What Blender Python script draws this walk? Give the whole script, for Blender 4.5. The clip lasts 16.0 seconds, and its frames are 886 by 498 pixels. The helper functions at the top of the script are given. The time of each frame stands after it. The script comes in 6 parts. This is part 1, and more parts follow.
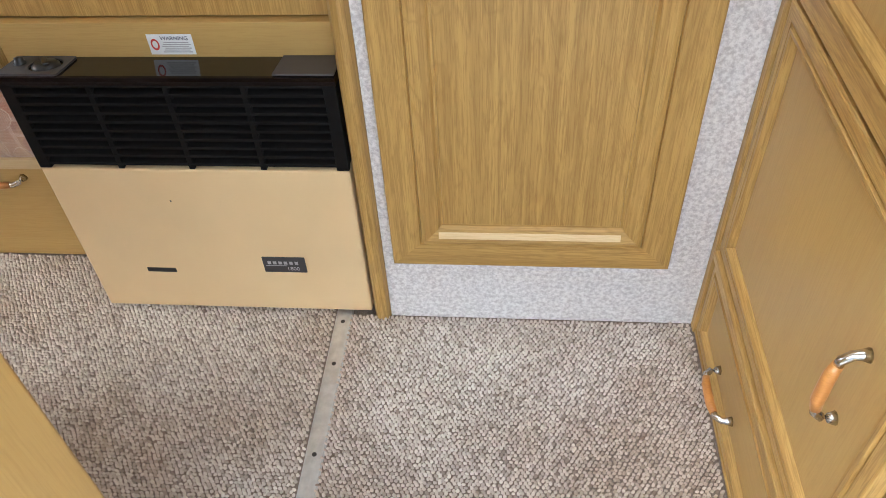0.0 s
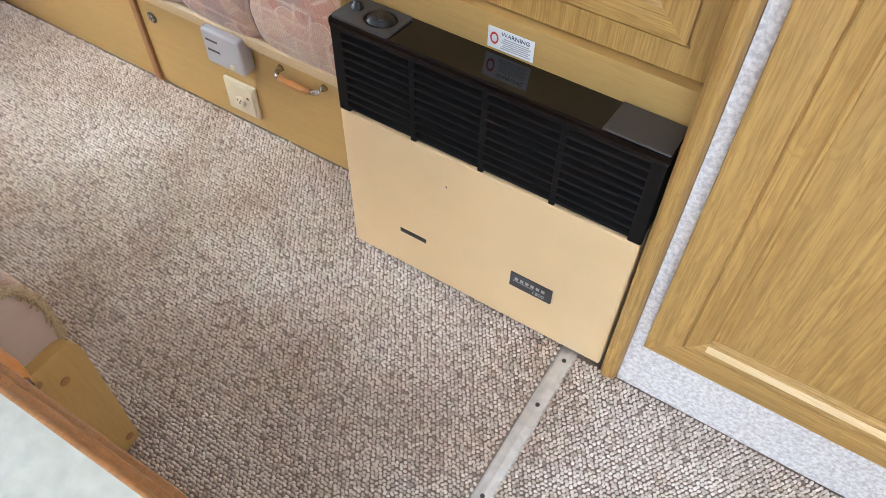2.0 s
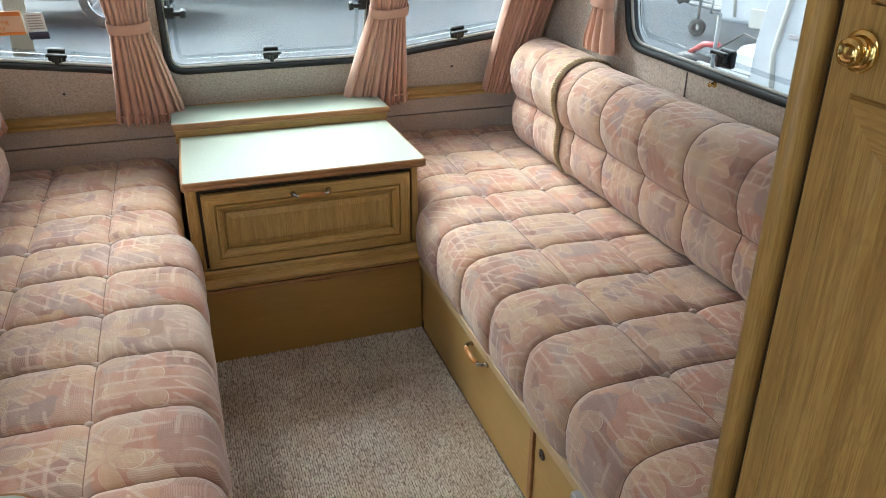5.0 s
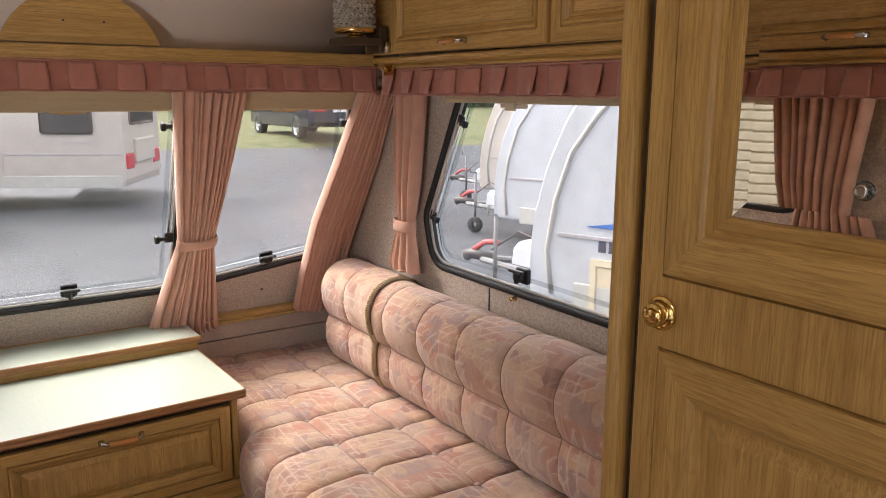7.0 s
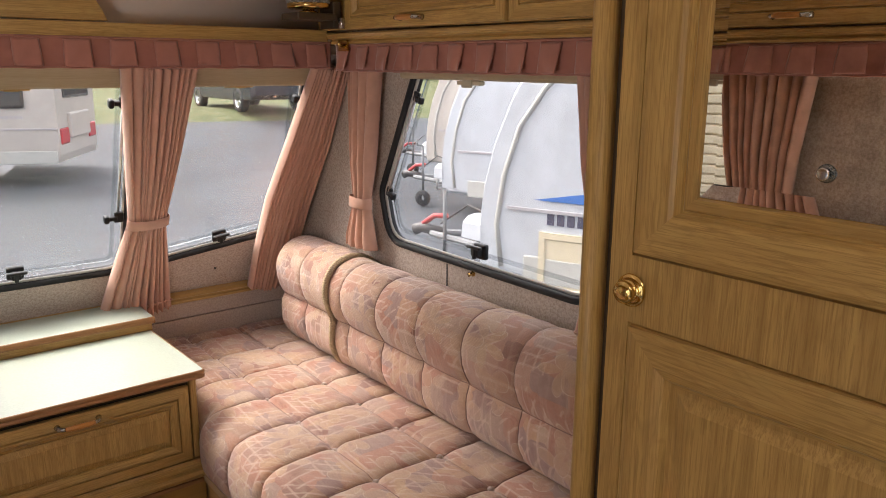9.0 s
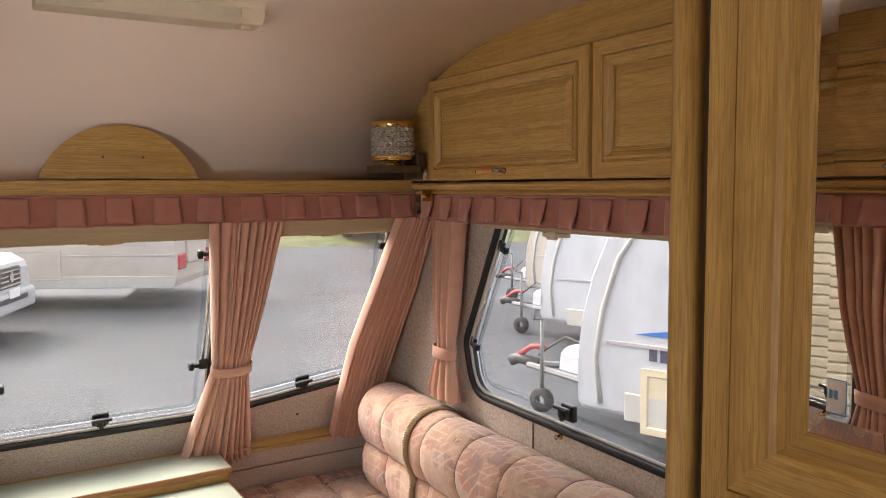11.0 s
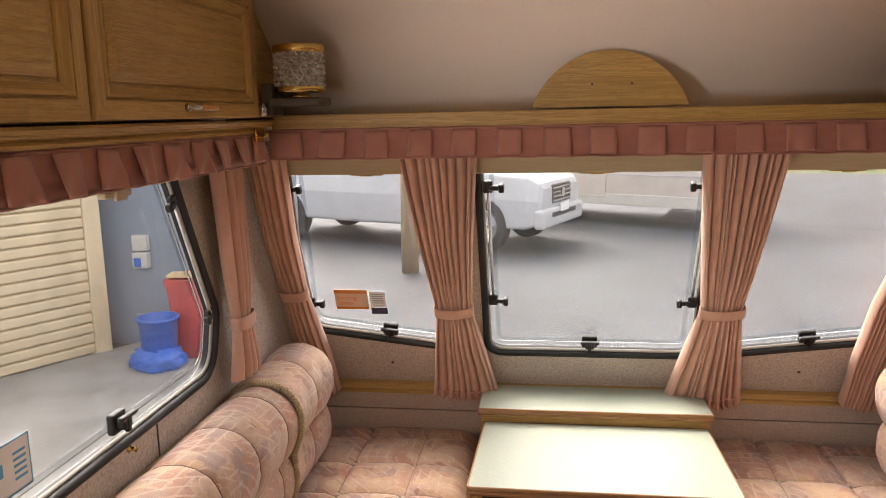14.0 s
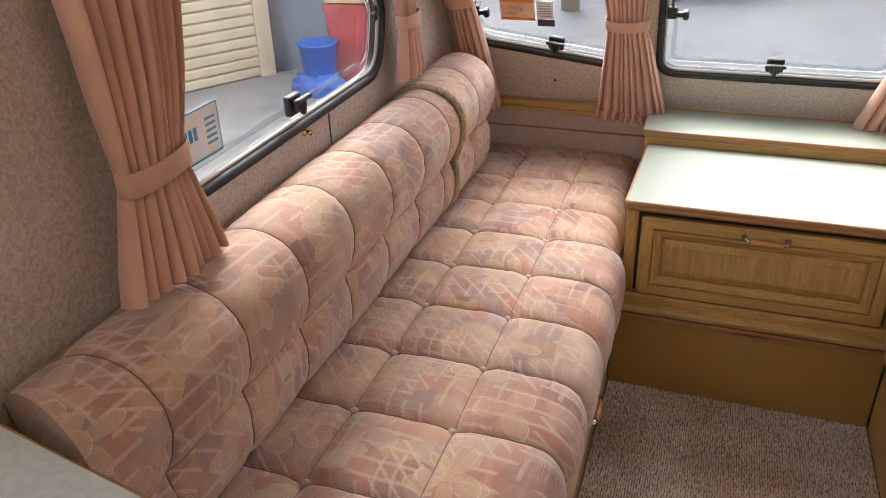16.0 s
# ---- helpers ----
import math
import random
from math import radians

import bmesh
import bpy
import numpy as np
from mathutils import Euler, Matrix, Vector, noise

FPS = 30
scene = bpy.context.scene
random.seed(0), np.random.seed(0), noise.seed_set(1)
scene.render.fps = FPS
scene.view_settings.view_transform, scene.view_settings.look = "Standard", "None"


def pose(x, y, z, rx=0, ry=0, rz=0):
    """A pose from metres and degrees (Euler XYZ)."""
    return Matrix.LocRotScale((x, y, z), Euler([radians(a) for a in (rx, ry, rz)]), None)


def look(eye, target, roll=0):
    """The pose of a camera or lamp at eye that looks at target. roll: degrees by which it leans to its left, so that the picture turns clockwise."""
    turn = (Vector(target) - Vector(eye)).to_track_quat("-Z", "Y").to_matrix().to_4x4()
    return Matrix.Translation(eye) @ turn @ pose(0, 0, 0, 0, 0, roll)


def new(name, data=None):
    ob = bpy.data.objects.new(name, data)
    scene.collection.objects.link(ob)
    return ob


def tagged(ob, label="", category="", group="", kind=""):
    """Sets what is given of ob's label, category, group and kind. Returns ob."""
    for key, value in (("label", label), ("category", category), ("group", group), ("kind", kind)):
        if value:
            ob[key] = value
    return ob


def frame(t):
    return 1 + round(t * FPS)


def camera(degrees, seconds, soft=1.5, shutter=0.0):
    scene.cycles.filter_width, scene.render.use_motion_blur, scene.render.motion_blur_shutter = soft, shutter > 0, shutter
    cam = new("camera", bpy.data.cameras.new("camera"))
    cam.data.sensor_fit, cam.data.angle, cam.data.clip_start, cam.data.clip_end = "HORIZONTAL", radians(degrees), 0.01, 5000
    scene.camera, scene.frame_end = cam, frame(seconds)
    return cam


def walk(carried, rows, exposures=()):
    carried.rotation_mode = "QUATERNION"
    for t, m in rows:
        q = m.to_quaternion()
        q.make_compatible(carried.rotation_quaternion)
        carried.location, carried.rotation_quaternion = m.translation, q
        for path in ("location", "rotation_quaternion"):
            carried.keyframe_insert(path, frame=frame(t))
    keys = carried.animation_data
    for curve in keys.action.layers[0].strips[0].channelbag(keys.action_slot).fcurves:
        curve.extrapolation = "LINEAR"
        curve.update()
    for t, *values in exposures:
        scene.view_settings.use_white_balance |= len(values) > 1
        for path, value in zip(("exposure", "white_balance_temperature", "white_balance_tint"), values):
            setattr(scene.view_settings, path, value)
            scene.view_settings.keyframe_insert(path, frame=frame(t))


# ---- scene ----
cam = camera(59.8, 16.0, soft=0.8)
PATH = [
    (0, (-0.791, -0.275, 1.183), (0.628, -0.11, -0.217), -3.5),
    (0.5, (-0.74, -0.248, 1.188), (0.609, 0.039, -0.26), -3.4),
    (1, (-0.649, -0.202, 1.176), (0.637, 0.266, -0.283), -3.4),
    (1.5, (-0.551, -0.146, 1.202), (0.599, 0.448, -0.322), -1.5),
    (2, (-0.527, -0.119, 1.27), (0.503, 0.508, -0.326), 1.0),
    (2.5, (-0.487, -0.101, 1.283), (0.436, 0.693, -0.303), 2.0),
    (3, (-0.389, -0.111, 1.284), (0.361, 0.884, -0.281), 3.4),
    (3.5, (-0.314, -0.11, 1.286), (0.267, 1.078, -0.215), 3.0),
    (4, (-0.29, -0.075, 1.301), (0.255, 1.314, -0.031), 1.8),
    (4.5, (-0.283, -0.057, 1.328), (0.273, 1.521, 0.232), 0.7),
    (5, (-0.309, -0.057, 1.406), (0.273, 1.648, 0.536), 0.2),
    (5.2, (-0.324, -0.062, 1.424), (0.282, 1.677, 0.645), 0.0),
    (7.3, (-0.393, -0.036, 1.508), (0.772, 1.542, 1.115), 0.2),
    (7.5, (-0.398, -0.027, 1.507), (0.789, 1.527, 1.085), 0.4),
    (8, (-0.407, -0.031, 1.503), (0.802, 1.483, 1.007), 0.8),
    (8.2, (-0.404, -0.037, 1.503), (0.805, 1.466, 0.976), 0.8),
    (10.3, (-0.466, -0.014, 1.576), (0.721, 1.577, 1.34), -0.2),
    (10.5, (-0.442, -0.006, 1.583), (0.714, 1.613, 1.375), -0.3),
    (11, (-0.309, 0.032, 1.599), (0.719, 1.74, 1.439), -0.4),
    (11.5, (-0.183, 0.052, 1.606), (0.659, 1.861, 1.477), -0.8),
    (12, (-0.168, 0.097, 1.617), (0.441, 1.998, 1.499), -1.2),
    (12.5, (-0.186, 0.147, 1.623), (0.153, 2.114, 1.502), -1.4),
    (13, (-0.169, 0.172, 1.625), (-0.053, 2.163, 1.474), -1.4),
    (13.5, (-0.132, 0.172, 1.621), (-0.239, 2.156, 1.394), -1.3),
    (14, (-0.129, 0.176, 1.617), (-0.407, 2.126, 1.272), -1.2),
    (14.5, (-0.143, 0.186, 1.578), (-0.538, 2.085, 1.09), -1.2),
    (15, (-0.155, 0.183, 1.55), (-0.637, 2.012, 0.9), -1.1),
    (15.5, (-0.168, 0.177, 1.527), (-0.717, 1.92, 0.715), -1.2),
    (16, (-0.175, 0.17, 1.498), (-0.778, 1.827, 0.554), -1.7),
]
EXPOSURES = [(0.0, 3.15, 5800, 3), (1.0, 3.22, 5700, 3), (2.5, 3.60, 5400, 2), (3.5, 3.75, 5200, -8), (4.5, 3.15, 5300, -10), (5.2, 2.40, 6000, 1), (7.3, 2.33, 6750, 15), (10.5, 2.30, 6900, 15), (12.5, 2.55, 7250, 16), (14.5, 2.38, 7250, 15), (16.0, 2.6, 6400, 12)]
walk(cam, [(t, look(eye, target, roll)) for t, eye, target, roll in PATH], EXPOSURES)

# ---- world and light ----
world = bpy.data.worlds.new("sky")
scene.world = world
world.use_nodes = True
wn = world.node_tree.nodes
sky = wn.new("ShaderNodeTexSky")
sky.sky_type = 'NISHITA'
sky.sun_disc = False
sky.sun_elevation = radians(48)
sky.sun_rotation = radians(-25)
sky.air_density, sky.dust_density, sky.ozone_density = 1.0, 4.0, 1.0
haze = wn.new("ShaderNodeHueSaturation")
haze.inputs["Saturation"].default_value = 0.3
world.node_tree.links.new(sky.outputs[0], haze.inputs["Color"])
world.node_tree.links.new(haze.outputs[0], wn["Background"].inputs[0])
wn["Background"].inputs[1].default_value = 0.15
sun_data = bpy.data.lights.new("sun", 'SUN')
sun_data.energy, sun_data.angle, sun_data.color = 0.5, radians(60), (1.0, 0.95, 0.88)
sun = new("sun", sun_data)
sun.matrix_world = look((0, 0, 0), (0.35, -0.75, -1.05))


def fill_lamp(x, y, z, tx, ty, tz, w, h, power, spread=180):
    """Area lamp in an opening that the walk never faces; except at the door, added fill."""
    d = bpy.data.lights.new("fill_light", 'AREA')
    d.shape, d.size, d.size_y, d.energy, d.color = 'RECTANGLE', w, h, power, (0.93, 0.96, 1.0)
    d.spread = radians(spread)
    ob = new("fill_light", d)
    ob.matrix_world = look((x, y, z), (tx, ty, tz))
    return ob


fill_lamp(-1.10, -0.42, 1.05, 0.6, -0.35, 0.7, 1.6, 0.55, 0.33)    # open entrance door
fill_lamp(-0.66, -2.61, 1.25, -0.2, 0.6, 2.4, 0.62, 0.55, 1.2)         # added fill, in an unseen rear opening
fill_lamp(0.0, -0.35, 2.02, 0.0, -0.3, 0.0, 0.5, 0.5, 0.38)        # added fill, in an unseen roof opening over the aisle
fill_lamp(-1.10, 0.33, 1.24, 0.35, 1.90, 2.05, 0.45, 0.4, 0.8, 88)        # added fill for ceiling and lockers, from an unseen opening above the kitchen unit

# ---- materials ----


class N:
    """A node material under construction."""

    def __init__(self, name, rough=0.6, metal=0.0, spec=0.5):
        self.m = bpy.data.materials.new(name)
        self.m.use_nodes = True
        self.t = self.m.node_tree
        self.p = self.t.nodes["Principled BSDF"]
        self.p.inputs["Roughness"].default_value = rough
        self.p.inputs["Metallic"].default_value = metal
        self.p.inputs["Specular IOR Level"].default_value = spec
        self.co = None

    def add(self, kind, **kw):
        n = self.t.nodes.new(kind)
        for k, v in kw.items():
            n.inputs[k.replace("_", " ")].default_value = v
        return n

    def link(self, a, b):
        self.t.links.new(a, b)

    def coords(self, scale=(1, 1, 1), rot=(0, 0, 0)):
        if self.co is None:
            self.co = self.t.nodes.new("ShaderNodeTexCoord").outputs["Object"]
        mp = self.t.nodes.new("ShaderNodeMapping")
        mp.inputs["Scale"].default_value = scale
        mp.inputs["Rotation"].default_value = rot
        self.link(self.co, mp.inputs["Vector"])
        return mp.outputs[0]

    def noise(self, scale, detail=3, vec=None, rough=0.55, dist=0.0):
        n = self.add("ShaderNodeTexNoise", Scale=scale, Detail=detail, Roughness=rough, Distortion=dist)
        self.link(vec if vec is not None else self.coords(), n.inputs["Vector"])
        return n.outputs["Fac"]

    def ramp(self, fac, stops):
        r = self.t.nodes.new("ShaderNodeValToRGB")
        els = r.color_ramp.elements
        while len(els) < len(stops):
            els.new(0.5)
        for e, (p, c) in zip(els, stops):
            e.position = p
            e.color = (*c, 1) if len(c) == 3 else c
        self.link(fac, r.inputs[0])
        return r.outputs[0]

    def mix(self, fac, a, b, mode='MIX'):
        m = self.t.nodes.new("ShaderNodeMix")
        m.data_type, m.blend_type = 'RGBA', mode
        for i, v in ((0, fac), (6, a), (7, b)):
            if isinstance(v, (int, float)):
                m.inputs[i].default_value = v
            elif isinstance(v, tuple):
                m.inputs[i].default_value = (*v, 1)
            else:
                self.link(v, m.inputs[i])
        return m.outputs[2]

    def colour(self, out):
        if isinstance(out, tuple):
            self.p.inputs["Base Color"].default_value = (*out, 1)
        else:
            self.link(out, self.p.inputs["Base Color"])
        return self

    def bump(self, fac, strength=0.2, dist=0.002):
        b = self.add("ShaderNodeBump", Strength=strength, Distance=dist)
        self.link(fac, b.inputs["Height"])
        if self.p.inputs["Normal"].is_linked:
            self.link(self.p.inputs["Normal"].links[0].from_socket, b.inputs["Normal"])
        self.link(b.outputs[0], self.p.inputs["Normal"])
        return self


def oak(name, axis, light, dark, rough=0.42, contrast=1.0):
    """Oak with the grain along the given axis: pores, growth lines and slow changes of tone."""
    n = N(name, rough)
    a = "XYZ".index(axis)

    def sc(along, across):
        s = [across] * 3
        s[a] = along
        return n.coords(tuple(s))
    warp = n.noise(1.0, 2, sc(0.8, 5.0))
    growth = n.noise(1.0, 5, sc(1.1, 75), 0.65, 0.5)
    arch = n.noise(1.0, 2, sc(2.4, 16), 0.5, 1.8)
    pores = n.noise(1.0, 3, sc(13, 380), 0.6)
    flecks = n.noise(1.0, 2, sc(30, 480), 0.6)
    slow = n.noise(1.0, 2, sc(0.7, 4))
    base = n.ramp(slow, [(0.3, tuple(c * 0.88 for c in light)), (0.7, light)])
    grown = n.mix(n.ramp(growth, [(0.40, (0, 0, 0)), (0.64, (0.46 * contrast,) * 3)]), base, dark)
    bands = n.ramp(arch, [(0.44, (0, 0, 0)), (0.47, (0.30 * contrast,) * 3), (0.50, (0, 0, 0)), (0.55, (0, 0, 0)), (0.575, (0.26 * contrast,) * 3), (0.61, (0, 0, 0))])
    grown = n.mix(bands, grown, dark)
    col = n.mix(n.ramp(pores, [(0.50, (0, 0, 0)), (0.60, (0.50 * contrast,) * 3)]), grown, dark)
    col = n.mix(n.ramp(flecks, [(0.56, (0, 0, 0)), (0.66, (0.30 * contrast,) * 3)]), col, tuple(c * 0.8 for c in dark))
    col = n.mix(n.ramp(warp, [(0.35, (0, 0, 0)), (0.75, (0.22, 0.22, 0.22))]), col, tuple(c * 0.8 for c in light))
    n.colour(col)
    n.bump(pores, 0.2, 0.0008)
    return n.m


LIGHT, DARK = (0.565, 0.355, 0.112), (0.31, 0.17, 0.043)
OAK = {a: oak("oak_" + a.lower(), a, LIGHT, DARK, contrast=1.3) for a in "XYZ"}
PLY = {a: oak("plywood_" + a.lower(), a, (0.54, 0.35, 0.118), (0.42, 0.25, 0.075), 0.38, 0.6) for a in "XYZ"}
# Plywood of the chest base, darkened for the shade it stands in.
PLY_SHADED = oak("shaded_plywood", "X", (0.44, 0.26, 0.075), (0.33, 0.18, 0.045), 0.4, 0.7)
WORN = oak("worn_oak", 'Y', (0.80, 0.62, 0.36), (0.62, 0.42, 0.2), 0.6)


def plain(name, col, rough=0.5, metal=0.0, var=0.06, scale=12.0, bump=0.0, fine=180.0, spec=0.5):
    n = N(name, rough, metal, spec)
    slow = n.noise(scale, 3)
    n.colour(n.ramp(slow, [(0.3, tuple(c * (1 - var) for c in col)), (0.7, tuple(min(1, c * (1 + var)) for c in col))]))
    if bump:
        n.bump(n.noise(fine, 3), bump, 0.001)
    return n.m


def carpet_mat():
    """The woven backing between the loops, its brown deepened for the shade in the gaps."""
    n = N("carpet_backing", 0.95, spec=0.1)
    n.colour(n.mix(n.ramp(n.noise(420, 3), [(0.35, (0, 0, 0)), (0.65, (1, 1, 1))]), (0.18, 0.135, 0.11), (0.32, 0.26, 0.22)))
    n.bump(n.noise(600, 2), 0.4, 0.001)
    return n.m


def pile_mat():
    """Yarn of the loops: each has its own tone, with fine fibres."""
    n = N("berber_loops", 0.95, spec=0.1)
    g = n.t.nodes.new("ShaderNodeNewGeometry")
    fleck = n.ramp(g.outputs["Random Per Island"], [(0.0, (0.40, 0.32, 0.28)), (0.05, (0.58, 0.50, 0.445)), (0.3, (0.72, 0.64, 0.58)), (0.65, (0.82, 0.745, 0.68)), (1.0, (0.92, 0.86, 0.80))])
    worn = n.ramp(n.noise(2.4, 4), [(0.36, (0.72, 0.65, 0.58)), (0.62, (1.0, 1.0, 1.0))])
    dirt = n.ramp(n.noise(14.0, 4), [(0.60, (1, 1, 1)), (0.80, (0.70, 0.63, 0.57))])
    n.colour(n.mix(1.0, n.mix(1.0, fleck, worn, 'MULTIPLY'), dirt, 'MULTIPLY'))
    n.bump(n.noise(900, 2), 0.4, 0.0008)
    return n.m


def wall_carpet(name, a, b, scale=260.0):
    """Short felted pile, as caravans have on their walls."""
    n = N(name, 0.95, spec=0.1)
    n.colour(n.mix(n.ramp(n.noise(scale, 3, rough=0.7), [(0.36, (0, 0, 0)), (0.62, (1, 1, 1))]), a, b))
    n.bump(n.noise(scale * 1.3, 3), 0.5, 0.0025)
    n.bump(n.noise(40, 3), 0.15, 0.003)
    return n.m


def moquette(name, u, v):
    """Printed velour: muted patches of mauve, rose and sand with pale strokes, sketched flowers and leaves. u and v: weights of x, y, z."""
    n = N(name, 0.85, spec=0.12)
    n.p.inputs["Sheen Weight"].default_value = 0.3
    n.p.inputs["Sheen Roughness"].default_value = 0.5
    t = n.t

    def math_(op, a, b=None):
        m = t.nodes.new("ShaderNodeMath")
        m.operation = op
        for i, val in enumerate((a, b)):
            if isinstance(val, (int, float)):
                m.inputs[i].default_value = val
            elif val is not None:
                n.link(val, m.inputs[i])
        return m.outputs[0]
    geo = n.coords()
    uv = t.nodes.new("ShaderNodeCombineXYZ")
    for i, w in enumerate((u, v)):
        d = t.nodes.new("ShaderNodeVectorMath")
        d.operation = 'DOT_PRODUCT'
        d.inputs[1].default_value = w
        n.link(geo, d.inputs[0])
        n.link(d.outputs["Value"], uv.inputs[i])
    brush = t.nodes.new("ShaderNodeTexNoise")
    brush.inputs["Scale"].default_value, brush.inputs["Detail"].default_value = 38.0, 3.0
    n.link(geo, brush.inputs["Vector"])
    drift = t.nodes.new("ShaderNodeVectorMath")
    drift.operation = 'MULTIPLY_ADD'
    drift.inputs[1].default_value = (0.0035, 0.0035, 0.0)
    n.link(brush.outputs["Color"], drift.inputs[0])
    n.link(uv.outputs[0], drift.inputs[2])
    uv = drift.outputs[0]

    def vor(scale, rand, shift, dist='EUCLIDEAN', feature='F1'):
        m = t.nodes.new("ShaderNodeMapping")
        m.inputs["Location"].default_value = shift
        n.link(uv, m.inputs["Vector"])
        x = t.nodes.new("ShaderNodeTexVoronoi")
        x.voronoi_dimensions, x.distance, x.feature = '2D', dist, feature
        x.inputs["Scale"].default_value, x.inputs["Randomness"].default_value = scale, rand
        n.link(m.outputs[0], x.inputs["Vector"])
        return x, m.outputs[0]
    pv, _ = vor(16.0, 0.85, (0.3, 0.1, 0), 'CHEBYCHEV')
    patch = n.ramp(pv.outputs["Color"], [(0.0, (0.42, 0.17, 0.10)), (0.28, (0.46, 0.24, 0.17)), (0.40, (0.54, 0.35, 0.21)), (0.48, (0.28, 0.145, 0.115)), (0.56, (0.50, 0.27, 0.195)), (0.66, (0.56, 0.42, 0.30)), (0.76, (0.33, 0.22, 0.20))])
    cool = n.ramp(n.noise(9, 3), [(0.50, (0, 0, 0)), (0.72, (0.4, 0.4, 0.4))])
    patch = n.mix(cool, patch, (0.46, 0.37, 0.30))
    soft = n.mix(n.ramp(n.noise(26, 4), [(0.40, (0.0, 0.0, 0.0)), (0.75, (0.45, 0.45, 0.45))]), patch, (0.46, 0.295, 0.245))
    col = soft
    for rot, sc, seed in ((0.06, 9.0, 0.0), (1.62, 8.0, 3.0), (-0.75, 9.5, 7.0)):
        w = t.nodes.new("ShaderNodeTexWave")
        w.bands_direction = 'X'
        for k, val in (("Scale", sc), ("Distortion", 0.2), ("Detail", 1.0), ("Detail Scale", 1.2)):
            w.inputs[k].default_value = val
        m = t.nodes.new("ShaderNodeMapping")
        m.inputs["Rotation"].default_value = (0, 0, rot)
        n.link(uv, m.inputs["Vector"])
        n.link(m.outputs[0], w.inputs["Vector"])
        gv, _ = vor(13.0, 0.95, (seed, seed * 0.7, 0), 'CHEBYCHEV')
        gate = n.ramp(gv.outputs["Color"], [(0.60, (0, 0, 0)), (0.62, (0.55, 0.55, 0.55))])
        thin = n.ramp(w.outputs["Fac"], [(0.86, (0, 0, 0)), (0.93, (1, 1, 1))])
        col = n.mix(n.mix(1.0, thin, gate, 'MULTIPLY'), col, (0.66, 0.50, 0.40))
    for sc, seed, amount in ((3.0, 1.7, 0.10), (4.5, 5.1, 0.10)):
        w = t.nodes.new("ShaderNodeTexWave")
        for k, val in (("Scale", sc), ("Distortion", 4.0), ("Detail", 1.5), ("Detail Scale", 1.6)):
            w.inputs[k].default_value = val
        m = t.nodes.new("ShaderNodeMapping")
        m.inputs["Location"].default_value = (seed, seed * 0.6, 0)
        n.link(uv, m.inputs["Vector"])
        n.link(m.outputs[0], w.inputs["Vector"])
        col = n.mix(n.ramp(w.outputs["Fac"], [(0.93, (0, 0, 0)), (0.985, (amount,) * 3)]), col, (0.68, 0.58, 0.44))
        col = n.mix(n.ramp(w.outputs["Fac"], [(0.02, (amount * 0.7,) * 3), (0.08, (0, 0, 0))]), col, (0.26, 0.145, 0.115))
    for scale, petals, size, seed, tint in ((4.2, 2.5, 0.080, 0.37, (0.57, 0.40, 0.25)), (5.2, 1.5, 0.070, 2.2, (0.54, 0.37, 0.25))):
        fv_, base = vor(scale, 0.75, (seed, seed, 0))
        sub = t.nodes.new("ShaderNodeVectorMath")
        sub.operation = 'SUBTRACT'
        n.link(base, sub.inputs[0])
        n.link(fv_.outputs["Position"], sub.inputs[1])
        sep = t.nodes.new("ShaderNodeSeparateXYZ")
        n.link(sub.outputs[0], sep.inputs[0])
        turn = math_('MULTIPLY', fv_.outputs["Color"], 6.0)
        ang = math_('ADD', math_('ARCTAN2', sep.outputs[1], sep.outputs[0]), turn)
        reach = math_('MULTIPLY', math_('POWER', math_('ABSOLUTE', math_('COSINE', math_('MULTIPLY', ang, petals))), 1.1), size)
        gap = math_('SUBTRACT', reach, math_('SQRT', math_('ADD', math_('MULTIPLY', sep.outputs[0], sep.outputs[0]), math_('MULTIPLY', sep.outputs[1], sep.outputs[1]))))
        fill = n.ramp(math_('ADD', math_('MULTIPLY', gap, 90.0), 0.5), [(0.45, (0, 0, 0)), (0.8, (0.55, 0.55, 0.55))])
        rim = n.ramp(math_('ADD', math_('MULTIPLY', gap, 90.0), 0.5), [(0.20, (0, 0, 0)), (0.28, (0.8, 0.8, 0.8)), (0.46, (0.8, 0.8, 0.8)), (0.54, (0, 0, 0)), (0.86, (0, 0, 0)), (0.93, (0.5, 0.5, 0.5)), (1.0, (0, 0, 0))])
        col = n.mix(fill, col, tint)
        col = n.mix(rim, col, (0.66, 0.53, 0.40))
    ev, _ = vor(10.0, 1.0, (1.3, 0.4, 0), 'EUCLIDEAN', 'DISTANCE_TO_EDGE')
    col = n.mix(n.ramp(ev.outputs["Distance"], [(0.010, (0.2, 0.2, 0.2)), (0.024, (0, 0, 0))]), col, (0.34, 0.19, 0.155))
    rib = t.nodes.new("ShaderNodeTexWave")
    rib.bands_direction = 'Y'
    for k, val in (("Scale", 70.0), ("Distortion", 1.5), ("Detail", 1.0)):
        rib.inputs[k].default_value = val
    n.link(uv, rib.inputs["Vector"])
    rv, _ = vor(16.0, 0.85, (0.3, 0.1, 0), 'CHEBYCHEV')
    where = n.ramp(rv.outputs["Color"], [(0.45, (0.12, 0.12, 0.12)), (0.47, (0.30, 0.30, 0.30))])
    col = n.mix(n.mix(1.0, n.ramp(rib.outputs["Fac"], [(0.45, (0, 0, 0)), (0.7, (1, 1, 1))]), where, 'MULTIPLY'), col, (0.27, 0.17, 0.14))
